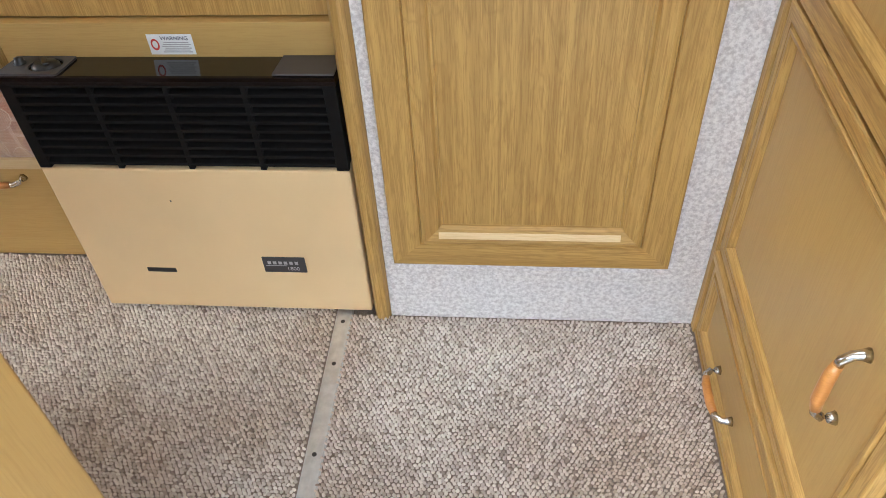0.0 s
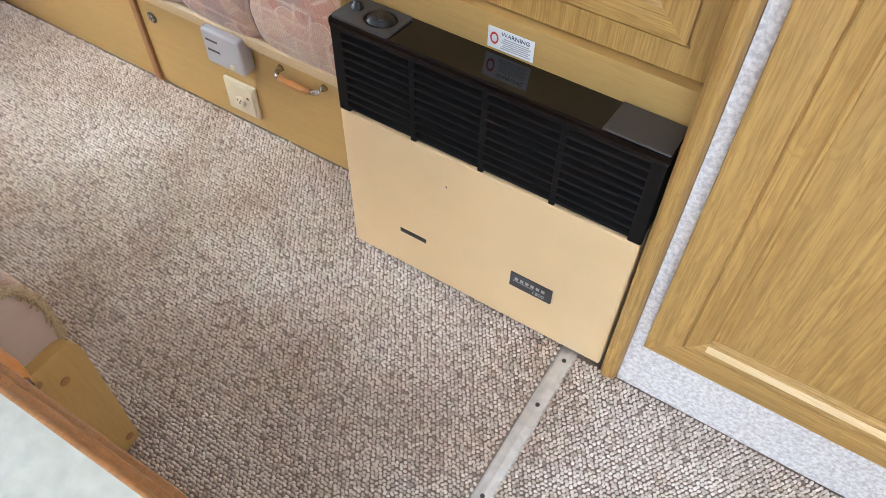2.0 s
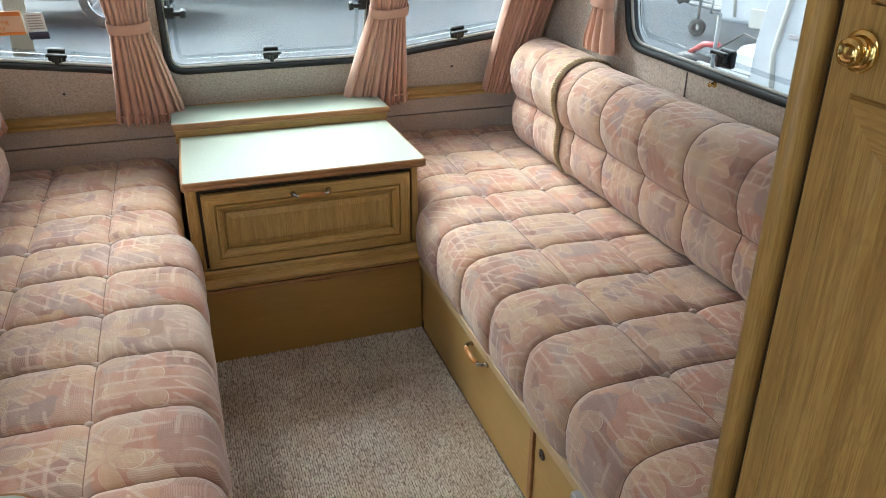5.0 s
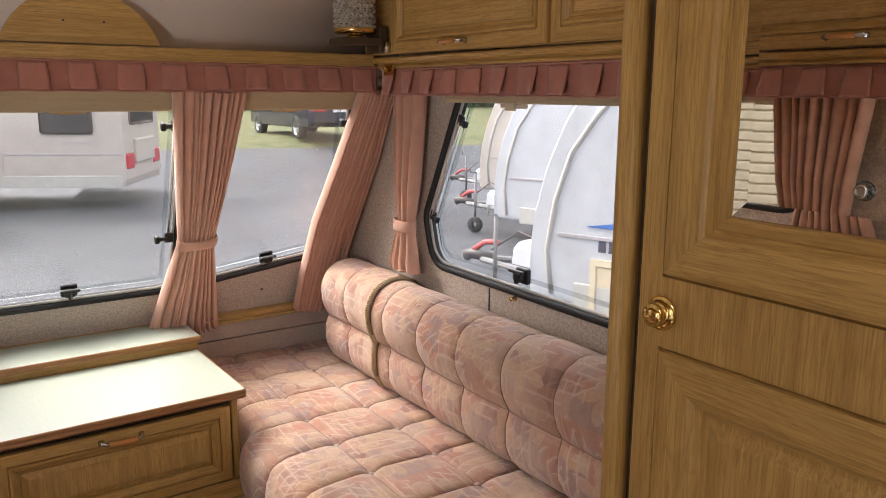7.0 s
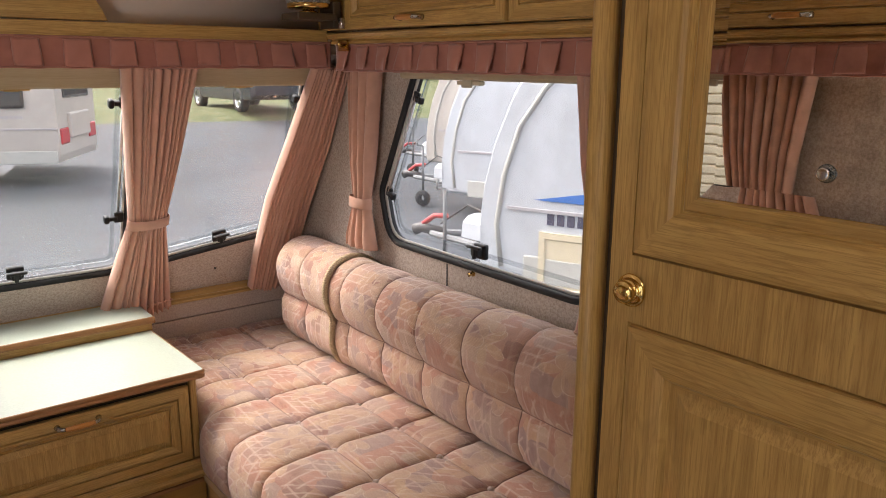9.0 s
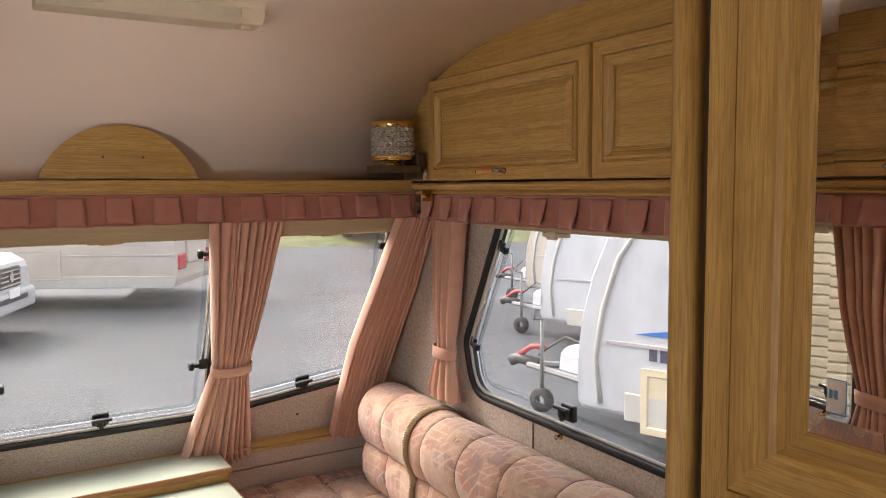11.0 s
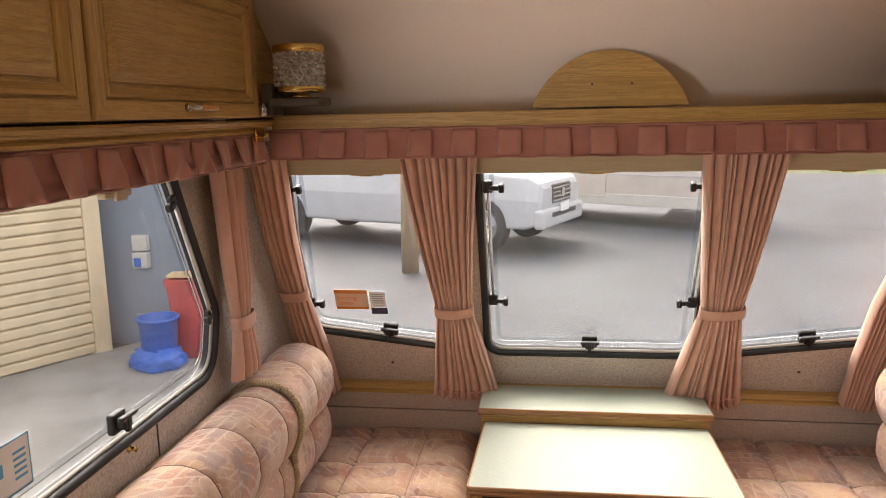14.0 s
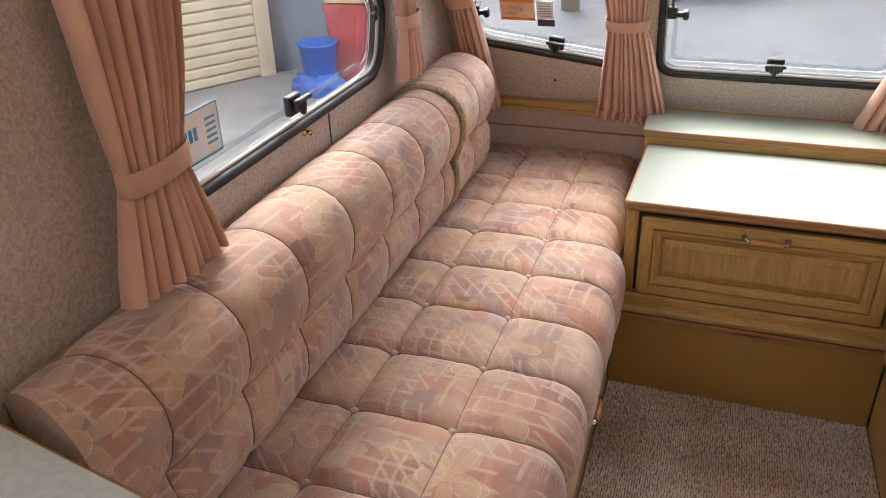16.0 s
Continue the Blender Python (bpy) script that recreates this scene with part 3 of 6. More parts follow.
# walls
outer = [fv(-1.05, 0.62), fv(1.05, 0.62), fv(1.05, 1.70), fv(-1.05, 1.70)]
holes = [rounded(WIN_C, 0.06), rounded(WIN_L, (0.09, 0.05, 0.03, 0.03)), rounded(WIN_R, (0.05, 0.09, 0.03, 0.03))]
setting("wall_front", moved(plate(outer, holes, 0.035), FRONT), FELT, "beige felted front wall that leans back")
setting("wall_front_lower", box(-1.05, 1.05, 2.83, 2.865, -0.04, 0.62, 0), FELT, "beige felted lower front wall")
for s, nm in ((1, "east"), (-1, "west")):
    yz = [(-2.6, -0.04), (2.865, -0.04), (2.865, 0.62), (2.36, 1.72), (2.1, 2.05), (-2.6, 2.05)]
    hl = [rounded(SIDE_YZ, SIDE_R)]
    if s < 0:
        # doorway, then an unseen opening added for the kitchen fill lamp
        hl += [[(-0.74, 0.0), (-0.06, 0.0), (-0.06, 1.78), (-0.74, 1.78)], rounded([(0.10, 1.02), (0.57, 1.02), (0.57, 1.45), (0.10, 1.45)], 0.05)]
    flip = (lambda p: (-p[0], p[1])) if s > 0 else (lambda p: p)
    setting("wall_" + nm, moved(plate([flip(p) for p in yz], [[flip(p) for p in h] for h in hl], 0.035), SIDE[s]), FELT, "beige felted side wall with a large window")
# The opening is unseen, added for the rear fill lamp.
setting("wall_south", moved(plate([(-1.05, -0.04), (1.05, -0.04), (1.05, 2.05), (-1.05, 2.05)], [rounded([(-0.98, 0.95), (-0.34, 0.95), (-0.34, 1.55), (-0.98, 1.55)], 0.06)], 0.035), basis((0, -2.635, 0), (1, 0, 0), (0, 0, 1), (0, -1, 0))), FELT, "plain felted rear wall")

# ceiling, with an unseen opening over the aisle for the added fill lamp
setting("ceiling", moved(plate([(-1.05, -2.6), (1.05, -2.6), (1.05, 0.9), (-1.05, 0.9)], [[(-0.25, -0.6), (0.25, -0.6), (0.25, -0.1), (-0.25, -0.1)]], 0.03), basis((0, 0, 2.005), (1, 0, 0), (0, 1, 0), (0, 0, 1)) @ Matrix.Translation((0, 0, 0.03))), CEIL, "plain pale ceiling board")
fine = []
for (a, b), (c, d) in zip(CEIL_YZ, CEIL_YZ[1:]):
    fine += [(a, b), ((a + c) / 2, (b + d) / 2)]
fine.append(CEIL_YZ[-1])
setting("ceiling_front", sweep(fine + [(y + 0.03, z + 0.03) for y, z in fine[::-1]], -1.05, 1.05, 'X'), CEIL, "pale ceiling board that curves down to the front", True)

# trim along the front wall
setting("trim_front", sweep([(front_y(0.665), 0.665), (2.785, 0.66), (2.778, 0.653), (2.778, 0.648), (2.786, 0.644), (2.786, 0.640), (2.778, 0.636), (2.778, 0.628), (2.79, 0.622), (2.828, 0.622)], -1.04, 1.04, 'X'), PLY['X'], "moulded oak rail along the front wall")


for z0, z1 in ((0.47, 0.553), (0.557, 0.620)):
    setting("trim_board", box(-1.04, 1.04, 2.812, 2.829, z0, z1, 0.002), BOARD, "pale felted board under the front rail")


# ---- windows ----
def window(index, m, pts, radii, label, latches, arms):
    """A caravan window: rubber seal, pale frame, double acrylic pane, its catches and stays."""
    w = thing("window_%d" % index, m @ Vector((*pts[0], 0)), label, "window", kind="structure")

    def ring(d, z):
        rr = [max(0.004, r - d) for r in radii]
        return [m @ Vector((*p, z)) for p in rounded(offset_poly(pts, d), rr)]
    part("seal", loops([ring(-0.012, 0.0), ring(-0.012, 0.006), ring(-0.006, 0.009), ring(0.004, 0.009), ring(0.008, 0.004), ring(0.008, -0.03)]), RUBBER, w, "black rubber seal", True)
    part("frame", loops([ring(0.008, -0.010), ring(0.009, -0.003), ring(0.015, -0.003), ring(0.016, -0.010)]), PALE, w, "pale inner frame", True)
    bm = loops([ring(0.007, -0.03), ring(0.007, -0.0345)], True)
    pane = part("pane", bm, PANE, w, "clear scratched acrylic pane")
    pane.visible_shadow = False
    part("pane_rim", loops([ring(0.030, -0.0285), ring(0.032, -0.022), ring(0.040, -0.022), ring(0.044, -0.0285)]), CLEAR, w, "clear raised rim of the pane", True)
    for u, v, a in latches:
        catch(w, m @ Matrix.Translation((u, v, -0.012)) @ Matrix.Rotation(radians(a), 4, 'Z'))
    for u, v0, v1, a in arms:
        q = m @ Matrix.Translation((u, v0, -0.010))
        stay = part("stay", moved(tube([(0, 0, 0), (0, (v1 - v0) * 0.5, 0.004), (0, v1 - v0, 0)], 0.005, 8), q), ALU, w, "slim metal window stay", True)
        for v in (v0, v1):
            part("stay_knob", moved(knob_bm(), m @ Matrix.Translation((u, v, -0.008)) @ Matrix.Rotation(radians(a), 4, 'Z') @ Matrix.Scale(1.25, 4)), BLACK, stay, "black plastic stay knob")
    return w


def knob_bm():
    bm = box(-0.012, 0.012, -0.016, 0.016, 0, 0.012, 0.003)
    add_box(bm, 0.004, 0.034, -0.006, 0.006, 0.006, 0.018, 0.003)
    add_box(bm, 0.026, 0.040, -0.011, 0.011, 0.004, 0.022, 0.004)
    return bm


def catch(parent, m):
    """A lever catch: base, jaw and turning lever."""
    m = m @ Matrix.Scale(1.3, 4)
    body = part("catch", moved(add_box(box(-0.020, 0.020, -0.014, 0.022, 0, 0.014, 0.004), -0.012, 0.012, -0.006, 0.014, 0.010, 0.030, 0.004), m), BLACK, parent, "black plastic window catch")
    part("lever", moved(add_box(box(-0.024, 0.024, 0.012, 0.020, 0.024, 0.034, 0.003), -0.005, 0.005, -0.012, 0.016, 0.022, 0.032, 0.003), m), BLACK, body)
    return body


def clear_mat():
    n = N("clear_acrylic", 0.05)
    t = n.t
    tr = t.nodes.new("ShaderNodeBsdfTransparent")
    tr.inputs[0].default_value = (0.72, 0.74, 0.75, 1)
    gl = t.nodes.new("ShaderNodeBsdfGlossy")
    gl.inputs["Roughness"].default_value = 0.15
    fr = t.nodes.new("ShaderNodeFresnel")
    fr.inputs[0].default_value = 1.3
    m1 = t.nodes.new("ShaderNodeMixShader")
    n.link(fr.outputs[0], m1.inputs[0])
    n.link(tr.outputs[0], m1.inputs[1])
    n.link(gl.outputs[0], m1.inputs[2])
    n.link(m1.outputs[0], t.nodes["Material Output"].inputs[0])
    return n.m


CLEAR = clear_mat()
window(1, FRONT, WIN_C, (0.06, 0.06, 0.03, 0.03), "wide front window with black seal and catches", [(0.0, fv(0, 0.845)[1], 0)], [(-0.318, fv(0, 1.01)[1], fv(0, 1.40)[1], 0), (0.318, fv(0, 1.01)[1], fv(0, 1.40)[1], 180)])
window(2, FRONT, WIN_L, (0.09, 0.05, 0.03, 0.03), "smaller front window with a rising sill", [(-0.68, fv(0, 0.882)[1], -8)], [(-0.945, fv(0, 0.99)[1], fv(0, 1.40)[1], 0)])
window(3, FRONT, WIN_R, (0.05, 0.09, 0.03, 0.03), "smaller front window with a rising sill", [(0.69, fv(0, 0.882)[1], 8)], [(0.945, fv(0, 0.99)[1], fv(0, 1.40)[1], 180)])
for i, s in ((4, 1), (5, -1)):
    pts = SIDE_YZ if s < 0 else [(-y, z) for y, z in (SIDE_YZ[1], SIDE_YZ[0], SIDE_YZ[4], SIDE_YZ[3], SIDE_YZ[2])]
    rad = SIDE_R if s < 0 else (SIDE_R[1], SIDE_R[0], SIDE_R[4], SIDE_R[3], SIDE_R[2])
    f = -s
    window(i, SIDE[s], pts, rad, "large side window with black rubber seal", [(f * 1.63, 0.975, 0)], [])
    wn_ = thing("window_stay", (s * 1.05, 2.1, 1.1), "black and steel stay on the slanting window edge", "window fitting", "window stays")
    a, b = Vector((s * 1.038, 2.085, 1.10)), Vector((s * 1.038, 1.93, 1.42))
    part("arm", tube([a, b], 0.005, 8), ALU, wn_, smooth=True)
    for p in (a, b):
        part("knob", moved(knob_bm(), SIDE[s] @ Matrix.Translation((f * p.y, p.z, 0.004)) @ Matrix.Rotation(radians(200 if s < 0 else -20), 4, 'Z')), BLACK, wn_)

# blind cassettes under the valance
for x0, x1 in ((-0.95, -0.40), (-0.37, 0.37), (0.40, 0.95)):
    c = thing("blind_cassette", ((x0 + x1) / 2, front_y(1.5), 1.47), "cream roller blind case above the front window", "blind", "roller blinds")
    part("case", moved(add_box(bmesh.new(), x0, x1, (1.462 - 0.62) * K, (1.545 - 0.62) * K, 0.004, 0.05, 0.01, 3), FRONT), CASE, c)
    xc = (x0 + x1) / 2
    part("pull", moved(add_box(box(xc - 0.05, xc + 0.05, (1.452 - 0.62) * K, (1.461 - 0.62) * K, 0.02, 0.032, 0.003), xc - 0.02, xc + 0.02, (1.456 - 0.62) * K, (1.467 - 0.62) * K, 0.03, 0.045, 0.003), FRONT), OAK['X'], c, "small brown pull")
for s in (1, -1):
    c = thing("blind_cassette", (s * 1.02, 1.6, 1.47), "cream roller blind case above the side window", "blind", "roller blinds")
    part("case", box(s * 1.046, s * 1.0, 1.16, 1.97, 1.475, 1.55, 0.01), CASE, c)
    part("pull", add_box(box(s * 1.03, s * 1.01, 1.60, 1.70, 1.462, 1.474, 0.003), s * 1.012, s * 1.002, 1.63, 1.67, 1.455, 1.478, 0.003), CREAM, c)

# ---- wardrobe with the heater ----
w = thing("wardrobe", (0.65, 0.28, 0), "tall oak wardrobe with a framed door and mirror", "wardrobe")
part("side_panel", sweep([(0.324, 0.564), (0.306, 0.564), (0.299, 0.5655), (0.294, 0.570), (0.291, 0.577), (0.293, 0.584), (0.298, 0.589), (0.305, 0.591), (1.05, 0.591), (1.05, 0.570), (0.324, 0.570)], 0.0, 2.0, 'Z'), OAK['Z'], w, smooth=True)
# Groove between door and post: its shade is a dark brown strip.
part("shadow_gap", box(0.318, 0.330, 0.553, 0.566, 0.607, 1.95, 0.0), DBROWN, w, "dark strip for the shade in the groove between door and post")
part("end_post", sweep([(0.214, -0.045), (0.205, -0.040), (0.201, -0.030), (0.205, -0.020), (0.214, -0.014), (1.05, -0.014), (1.05, -0.045)], 0.0, 2.0, 'Z'), OAK['Z'], w)
part("fascia", box(0.292, 0.345, -0.014, 0.564, 0.0, 0.605, 0.001), PLY['Y'], w)
part("header", box(0.306, 0.330, -0.014, 0.564, 1.92, 2.0, 0.001), OAK['Y'], w)
WD = basis((0.324, 0.552, 0.607), (0, -1, 0), (0, 0, 1), (-1, 0, 0))
wd_w = 0.552 + 0.004
body = rings_rect(wd_w, 1.31, [(0, 0), (0, 0.014), (0.003, 0.018)], WD)
door = part("door", body, [OAK['Y'], OAK['Z']], w, "oak wardrobe door with lower panel and mirror")


def door_field(v0, v1, panel):
    """The moulded opening of the door between two heights, with the stiles and rails left flat round it."""
    st = 0.034
    m = WD @ Matrix.Translation((st, v0, 0.018))
    ww, hh = wd_w - 2 * st, v1 - v0
    steps = [(0, 0), (0.0012, -0.005), (0.003, -0.005), (0.0045, 0.004), (0.012, 0.006), (0.044, 0.0045), (0.056, -0.001), (0.062, -0.0085), (0.066, -0.009)]
    if not panel:
        steps = [(0, 0), (0.0012, -0.005), (0.003, -0.005), (0.0045, 0.004), (0.012, 0.006), (0.048, 0.0045), (0.054, 0.002), (0.058, -0.006), (0.061, -0.006), (0.064, -0.003), (0.076, -0.004), (0.078, -0.009)]
    part("moulding", rings_rect(ww, hh, steps, m), [OAK['Y'], OAK['Z']], door)
    if panel:
        part("panel", rings_rect(ww, hh, [(0.066, -0.009), (0.071, -0.009), (0.084, -0.005), (0.087, -0.004)], m, True), [OAK['Z'], OAK['Z']], door)
    else:
        part("mirror", rings_rect(ww, hh, [(0.078, -0.009), (0.079, -0.0075), (0.096, -0.006)], m, True), MIRROR, door, "bevelled mirror glass")


# stiles and rails round the two fields
flat = plate([(0.003, 0.003), (wd_w - 0.003, 0.003), (wd_w - 0.003, 1.307), (0.003, 1.307)],
             [[(0.034, 0.045), (wd_w - 0.034, 0.045), (wd_w - 0.034, 0.611), (0.034, 0.611)], [(0.034, 0.694), (wd_w - 0.034, 0.694), (wd_w - 0.034, 1.265), (0.034, 1.265)]], 0.004)
part("face", moved(flat, WD @ Matrix.Translation((0, 0, 0.0182))), OAK['Z'], door)
door_field(0.045, 0.611, True)
door_field(0.694, 1.265, False)
part("knob", moved(turned([(0.0, 0.020), (0.007, 0.0195), (0.013, 0.017), (0.0145, 0.013), (0.012, 0.008), (0.008, 0.006), (0.014, 0.004), (0.0195, 0.003), (0.0205, 0.0)][::-1], 24), WD @ Matrix.Translation((0.039, 0.652, 0.0222))), BRASS, door, "round polished brass knob", True)

hk = thing("suction_hook", (0.311, 0.305, 1.42), "small round clear plastic suction hook on the mirror", "hook")
part("cup", moved(turned([(0.0165, 0.0), (0.0165, 0.0015), (0.012, 0.005), (0.008, 0.0065), (0.006, 0.010), (0.006, 0.013), (0.0, 0.014)], 24), basis((0.3115, 0.305, 1.421), (0, -1, 0), (0, 0, 1), (-1, 0, 0)) @ Matrix.Scale(0.55, 4)), CLEAR, hk, smooth=True)
part("nub", moved(turned([(0.0058, 0.006), (0.0070, 0.0072), (0.0070, 0.009), (0.0052, 0.0095), (0.0, 0.0095)], 20), basis((0.3115, 0.305, 1.421), (0, -1, 0), (0, 0, 1), (-1, 0, 0)) @ Matrix.Scale(0.9, 4)), STEEL, hk, smooth=True)
for hz in (0.14, 1.15):
    part("hinge", moved(box(wd_w - 0.004, wd_w + 0.006, hz, hz + 0.055, 0.010, 0.022, 0.002), WD), DBROWN, door, "brown metal hinge")

lab = thing("warning_label", (0.290, 0.25, 0.56), "white printed warning label stuck to the wardrobe", "label")
LM = basis((0.2915, 0.309, 0.549), (0, -1, 0), (0, 0, 1), (-1, 0, 0))
part("paper", moved(box(0, 0.075, 0, 0.036, 0, 0.0008, 0), LM), WHITE, lab)
ink = bmesh.new()
for k in range(6):
    add_box(ink, 0.022 + 0.002 * (k % 3), 0.070 - 0.003 * (k % 2), 0.004 + k * 0.0034, 0.0055 + k * 0.0034, 0.0008, 0.0012)
part("print", moved(ink, LM), GREYP, lab)


def text(s, size, m, material, parent, name="lettering"):
    """Flat lettering, turned into a mesh."""
    cu = bpy.data.curves.new(name, 'FONT')
    cu.body, cu.size, cu.extrude = s, size, 0.0003
    tmp = bpy.data.objects.new("lettering_curve", cu)
    me = bpy.data.meshes.new_from_object(tmp)
    bpy.data.objects.remove(tmp)
    bm = bmesh.new()
    bm.from_mesh(me)
    return part(name, moved(bm, m), material, parent)


text("WARNING", 0.0095, LM @ Matrix.Translation((0.022, 0.026, 0.0012)), INK, lab)
part("flame_mark", moved(loops([[(0.011 + r * math.cos(a), 0.018 + 1.5 * r * math.sin(a), 0.0011) for a in [k * math.pi / 8 for k in range(16)]] for r in (0.007, 0.0045)]), LM), REDINK, lab)

# heater
h = thing("gas_heater", (0.25, 0.26, 0), "gas heater with cream front and black grille", "heater")
HY0, HY1, HX = -0.008, 0.540, 0.212
part("front", box(HX, HX + 0.075, HY0, HY1, 0.014, 0.372, 0.004), ENAMEL, h, "cream enamelled steel front")
part("slot", box(HX - 0.001, HX + 0.01, 0.368, 0.426, 0.116, 0.127, 0.0005), BLACK, h, "dark pilot slot")
bd = part("badge", box(HX - 0.0025, HX, 0.106, 0.189, 0.124, 0.164, 0.001), DGREY, h, "dark grey maker's plate")
BM_ = basis((HX - 0.0028, 0.187, 0.128), (0, -1, 0), (0, 0, 1), (-1, 0, 0))
bars = bmesh.new()
for k in range(6):
    add_box(bars, 0.008 + k * 0.0105, 0.0145 + k * 0.0105, 0.0185, 0.026, 0, 0.0005)
add_box(bars, 0.004, 0.045, 0.0145, 0.0155, 0, 0.0005)
part("maker_mark", moved(bars, BM_), GREYP, bd)
text("1800", 0.0125, BM_ @ Matrix.Translation((0.043, 0.003, 0.0003)), GREYP, bd)
part("chip", box(HX - 0.0006, HX, 0.325, 0.3275, 0.298, 0.302, 0), DGREY, h)
shell = part("grille", add_box(box(HX + 0.012, HX + 0.075, HY0 + 0.002, HY1 - 0.002, 0.372, 0.538, 0.002), HX, HX + 0.012, HY0, HY0 + 0.022, 0.3725, 0.5475, 0.002), GRILLE, h, "black louvred grille")
part("grille_end", box(HX, HX + 0.012, HY1 - 0.022, HY1, 0.3725, 0.5475, 0.002), GRILLE, shell)
for k in range(1, 4):
    yy = HY0 + 0.022 + (HY1 - HY0 - 0.044) * k / 4
    part("rib", box(HX + 0.0005, HX + 0.012, yy - 0.005, yy + 0.005, 0.3725, 0.5475, 0.001), GRILLE, shell)
for k in range(10):
    zz = 0.381 + k * 0.0172
    part("slat", sweep([(HX, zz), (HX, zz + 0.005), (HX + 0.012, zz + 0.0105), (HX + 0.012, zz + 0.0055)], HY0 + 0.02, HY1 - 0.02, 'Y'), GRILLE, shell)
part("top", sweep([(HX - 0.001, 0.5475), (HX, 0.5535), (HX + 0.004, 0.555), (0.292, 0.544), (0.292, 0.532), (HX, 0.540)], HY0, HY1, 'Y'), SMOKED, h, "glossy dark brown top")
TILT = Matrix.Translation((HX, 0, 0.5557)) @ Matrix.Rotation(radians(8.2), 4, 'Y')
part("control_plate", moved(plate(rounded([(0.003, 0.436), (0.076, 0.436), (0.076, HY1 - 0.002), (0.003, HY1 - 0.002)], 0.006), [[(0.040 + 0.027 * math.cos(a), 0.472 + 0.027 * math.sin(a)) for a in [k * math.pi / 14 for k in range(28)]]], 0.004), TILT @ Matrix.Translation((0, 0, 0.0034))), DGREY, h, "grey control plate")
dial = part("dial", moved(turned([(0.022, 0.0), (0.022, 0.0025), (0.019, 0.004), (0.018, 0.007), (0.0, 0.007)], 28), TILT @ Matrix.Translation((0.040, 0.472, 0.0005))), BLACK, h, "round black control dial", True)
part("dial_ridge", moved(box(-0.018, 0.018, -0.005, 0.005, 0.007, 0.012, 0.002), TILT @ Matrix.Translation((0.040, 0.472, 0.0005)) @ Matrix.Rotation(radians(35), 4, 'Z')), BLACK, dial)
part("igniter", moved(turned([(0.010, 0.0), (0.010, 0.003), (0.007, 0.004), (0.007, 0.010), (0.0, 0.011)], 18), TILT @ Matrix.Translation((0.045, 0.518, 0.0034))), BLACK, h, "black push button", True)
part("end_cover", moved(box(0.002, 0.078, -0.007, 0.090, 0.0004, 0.004, 0.0015), TILT), DGREY, h, "matt dark grey cover")

# ---- washroom wall and its door, rear cabinet ----
setting("wall_washroom", box(0.214, 0.24, -0.64, -0.046, 0.0, 2.0, 0), FELT_WHITE, "white felted wall round the washroom door")
wash = thing("washroom_door", (0.2, -0.31, 0.18), "oak washroom door with a worn lower moulding", "door")
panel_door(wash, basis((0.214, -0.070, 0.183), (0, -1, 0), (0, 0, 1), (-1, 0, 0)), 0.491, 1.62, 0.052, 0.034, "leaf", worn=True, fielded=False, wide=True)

rc = thing("rear_cabinet", (0.0, -0.66, 0), "tall oak cabinet with framed doors and bow handles", "cabinet")
part("carcass", box(-0.39, 0.214, -1.15, -0.66, 0.0, 1.95, 0.002), PLY['Z'], rc)
part("base_rail", box(-0.39, 0.213, -0.66, -0.640, 0.0, 0.012, 0.002), OAK['X'], rc)
part("edge_stile", box(0.190, 0.213, -0.662, -0.636, 0.0, 1.95, 0.004), OAK['Z'], rc)
part("middle_rail", box(-0.39, 0.190, -0.662, -0.634, 0.206, 0.228, 0.005), OAK['X'], rc)
RB = (-1, 0, 0), (0, 0, 1), (0, 1, 0)
d1 = panel_door(rc, basis((0.188, -0.658, 0.014), *RB), 0.54, 0.188, 0.024, 0.018, "drawer_front", 'X', fielded=False, plain_panel=True)
d_handle(d1, basis((-0.02, -0.642, 0.095), (-1, 0, 0), (0, 0, 1), (0, 1, 0)), 0.10)
d2 = panel_door(rc, basis((0.188, -0.658, 0.232), *RB), 0.57, 0.460, 0.032, 0.018, "cupboard_door", 'Z', fielded=False, plain_panel=True)
d_handle(d2, basis((-0.287, -0.640, 0.492), (0, 0, 1), (1, 0, 0), (0, 1, 0)), 0.11)
panel_door(rc, basis((0.188, -0.658, 0.70), *RB), 0.57, 0.9, 0.05, 0.018, "cupboard_door", 'Z', fielded=False, plain_panel=True)


# ---- kitchen unit ----
k = thing("kitchen_unit", (-0.77, 0.31, 0), "oak kitchen unit with framed doors and bow handles", "cabinet")
part("carcass", sweep([(-1.048, 0.045), (-0.512, 0.045), (-0.512, 0.572), (-1.048, 0.690)], 0.0, 0.846, "Z"), PLY['Z'], k, "plain pale plywood end")
KB = (0, 1, 0), (0, 0, 1), (1, 0, 0)
kd = panel_door(k, basis((-0.512, 0.060, 0.02), *KB), 0.485, 0.545, 0.05, 0.018, "door")
d_handle(kd, basis((-0.494, 0.478, 0.44), (0, 0, 1), (0, -1, 0), (1, 0, 0)), 0.105)
kd = panel_door(k, basis((-0.512, 0.060, 0.575), *KB), 0.485, 0.245, 0.045, 0.018, "drawer_front", 'Y')
d_handle(kd, basis((-0.494, 0.30, 0.775), (0, 1, 0), (0, 0, 1), (1, 0, 0)), 0.105)
part("edge_stile", box(-0.516, -0.492, 0.552, 0.576, 0.0, 0.845, 0.004), OAK['Z'], k)
wt = thing("worktop", (-0.76, 0.31, 0.846), "mottled pale worktop with rounded brown edge", "worktop")
top_pts = [(-1.045, 0.02), (-0.475, 0.02), (-0.475, 0.606), (-1.045, 0.707)]


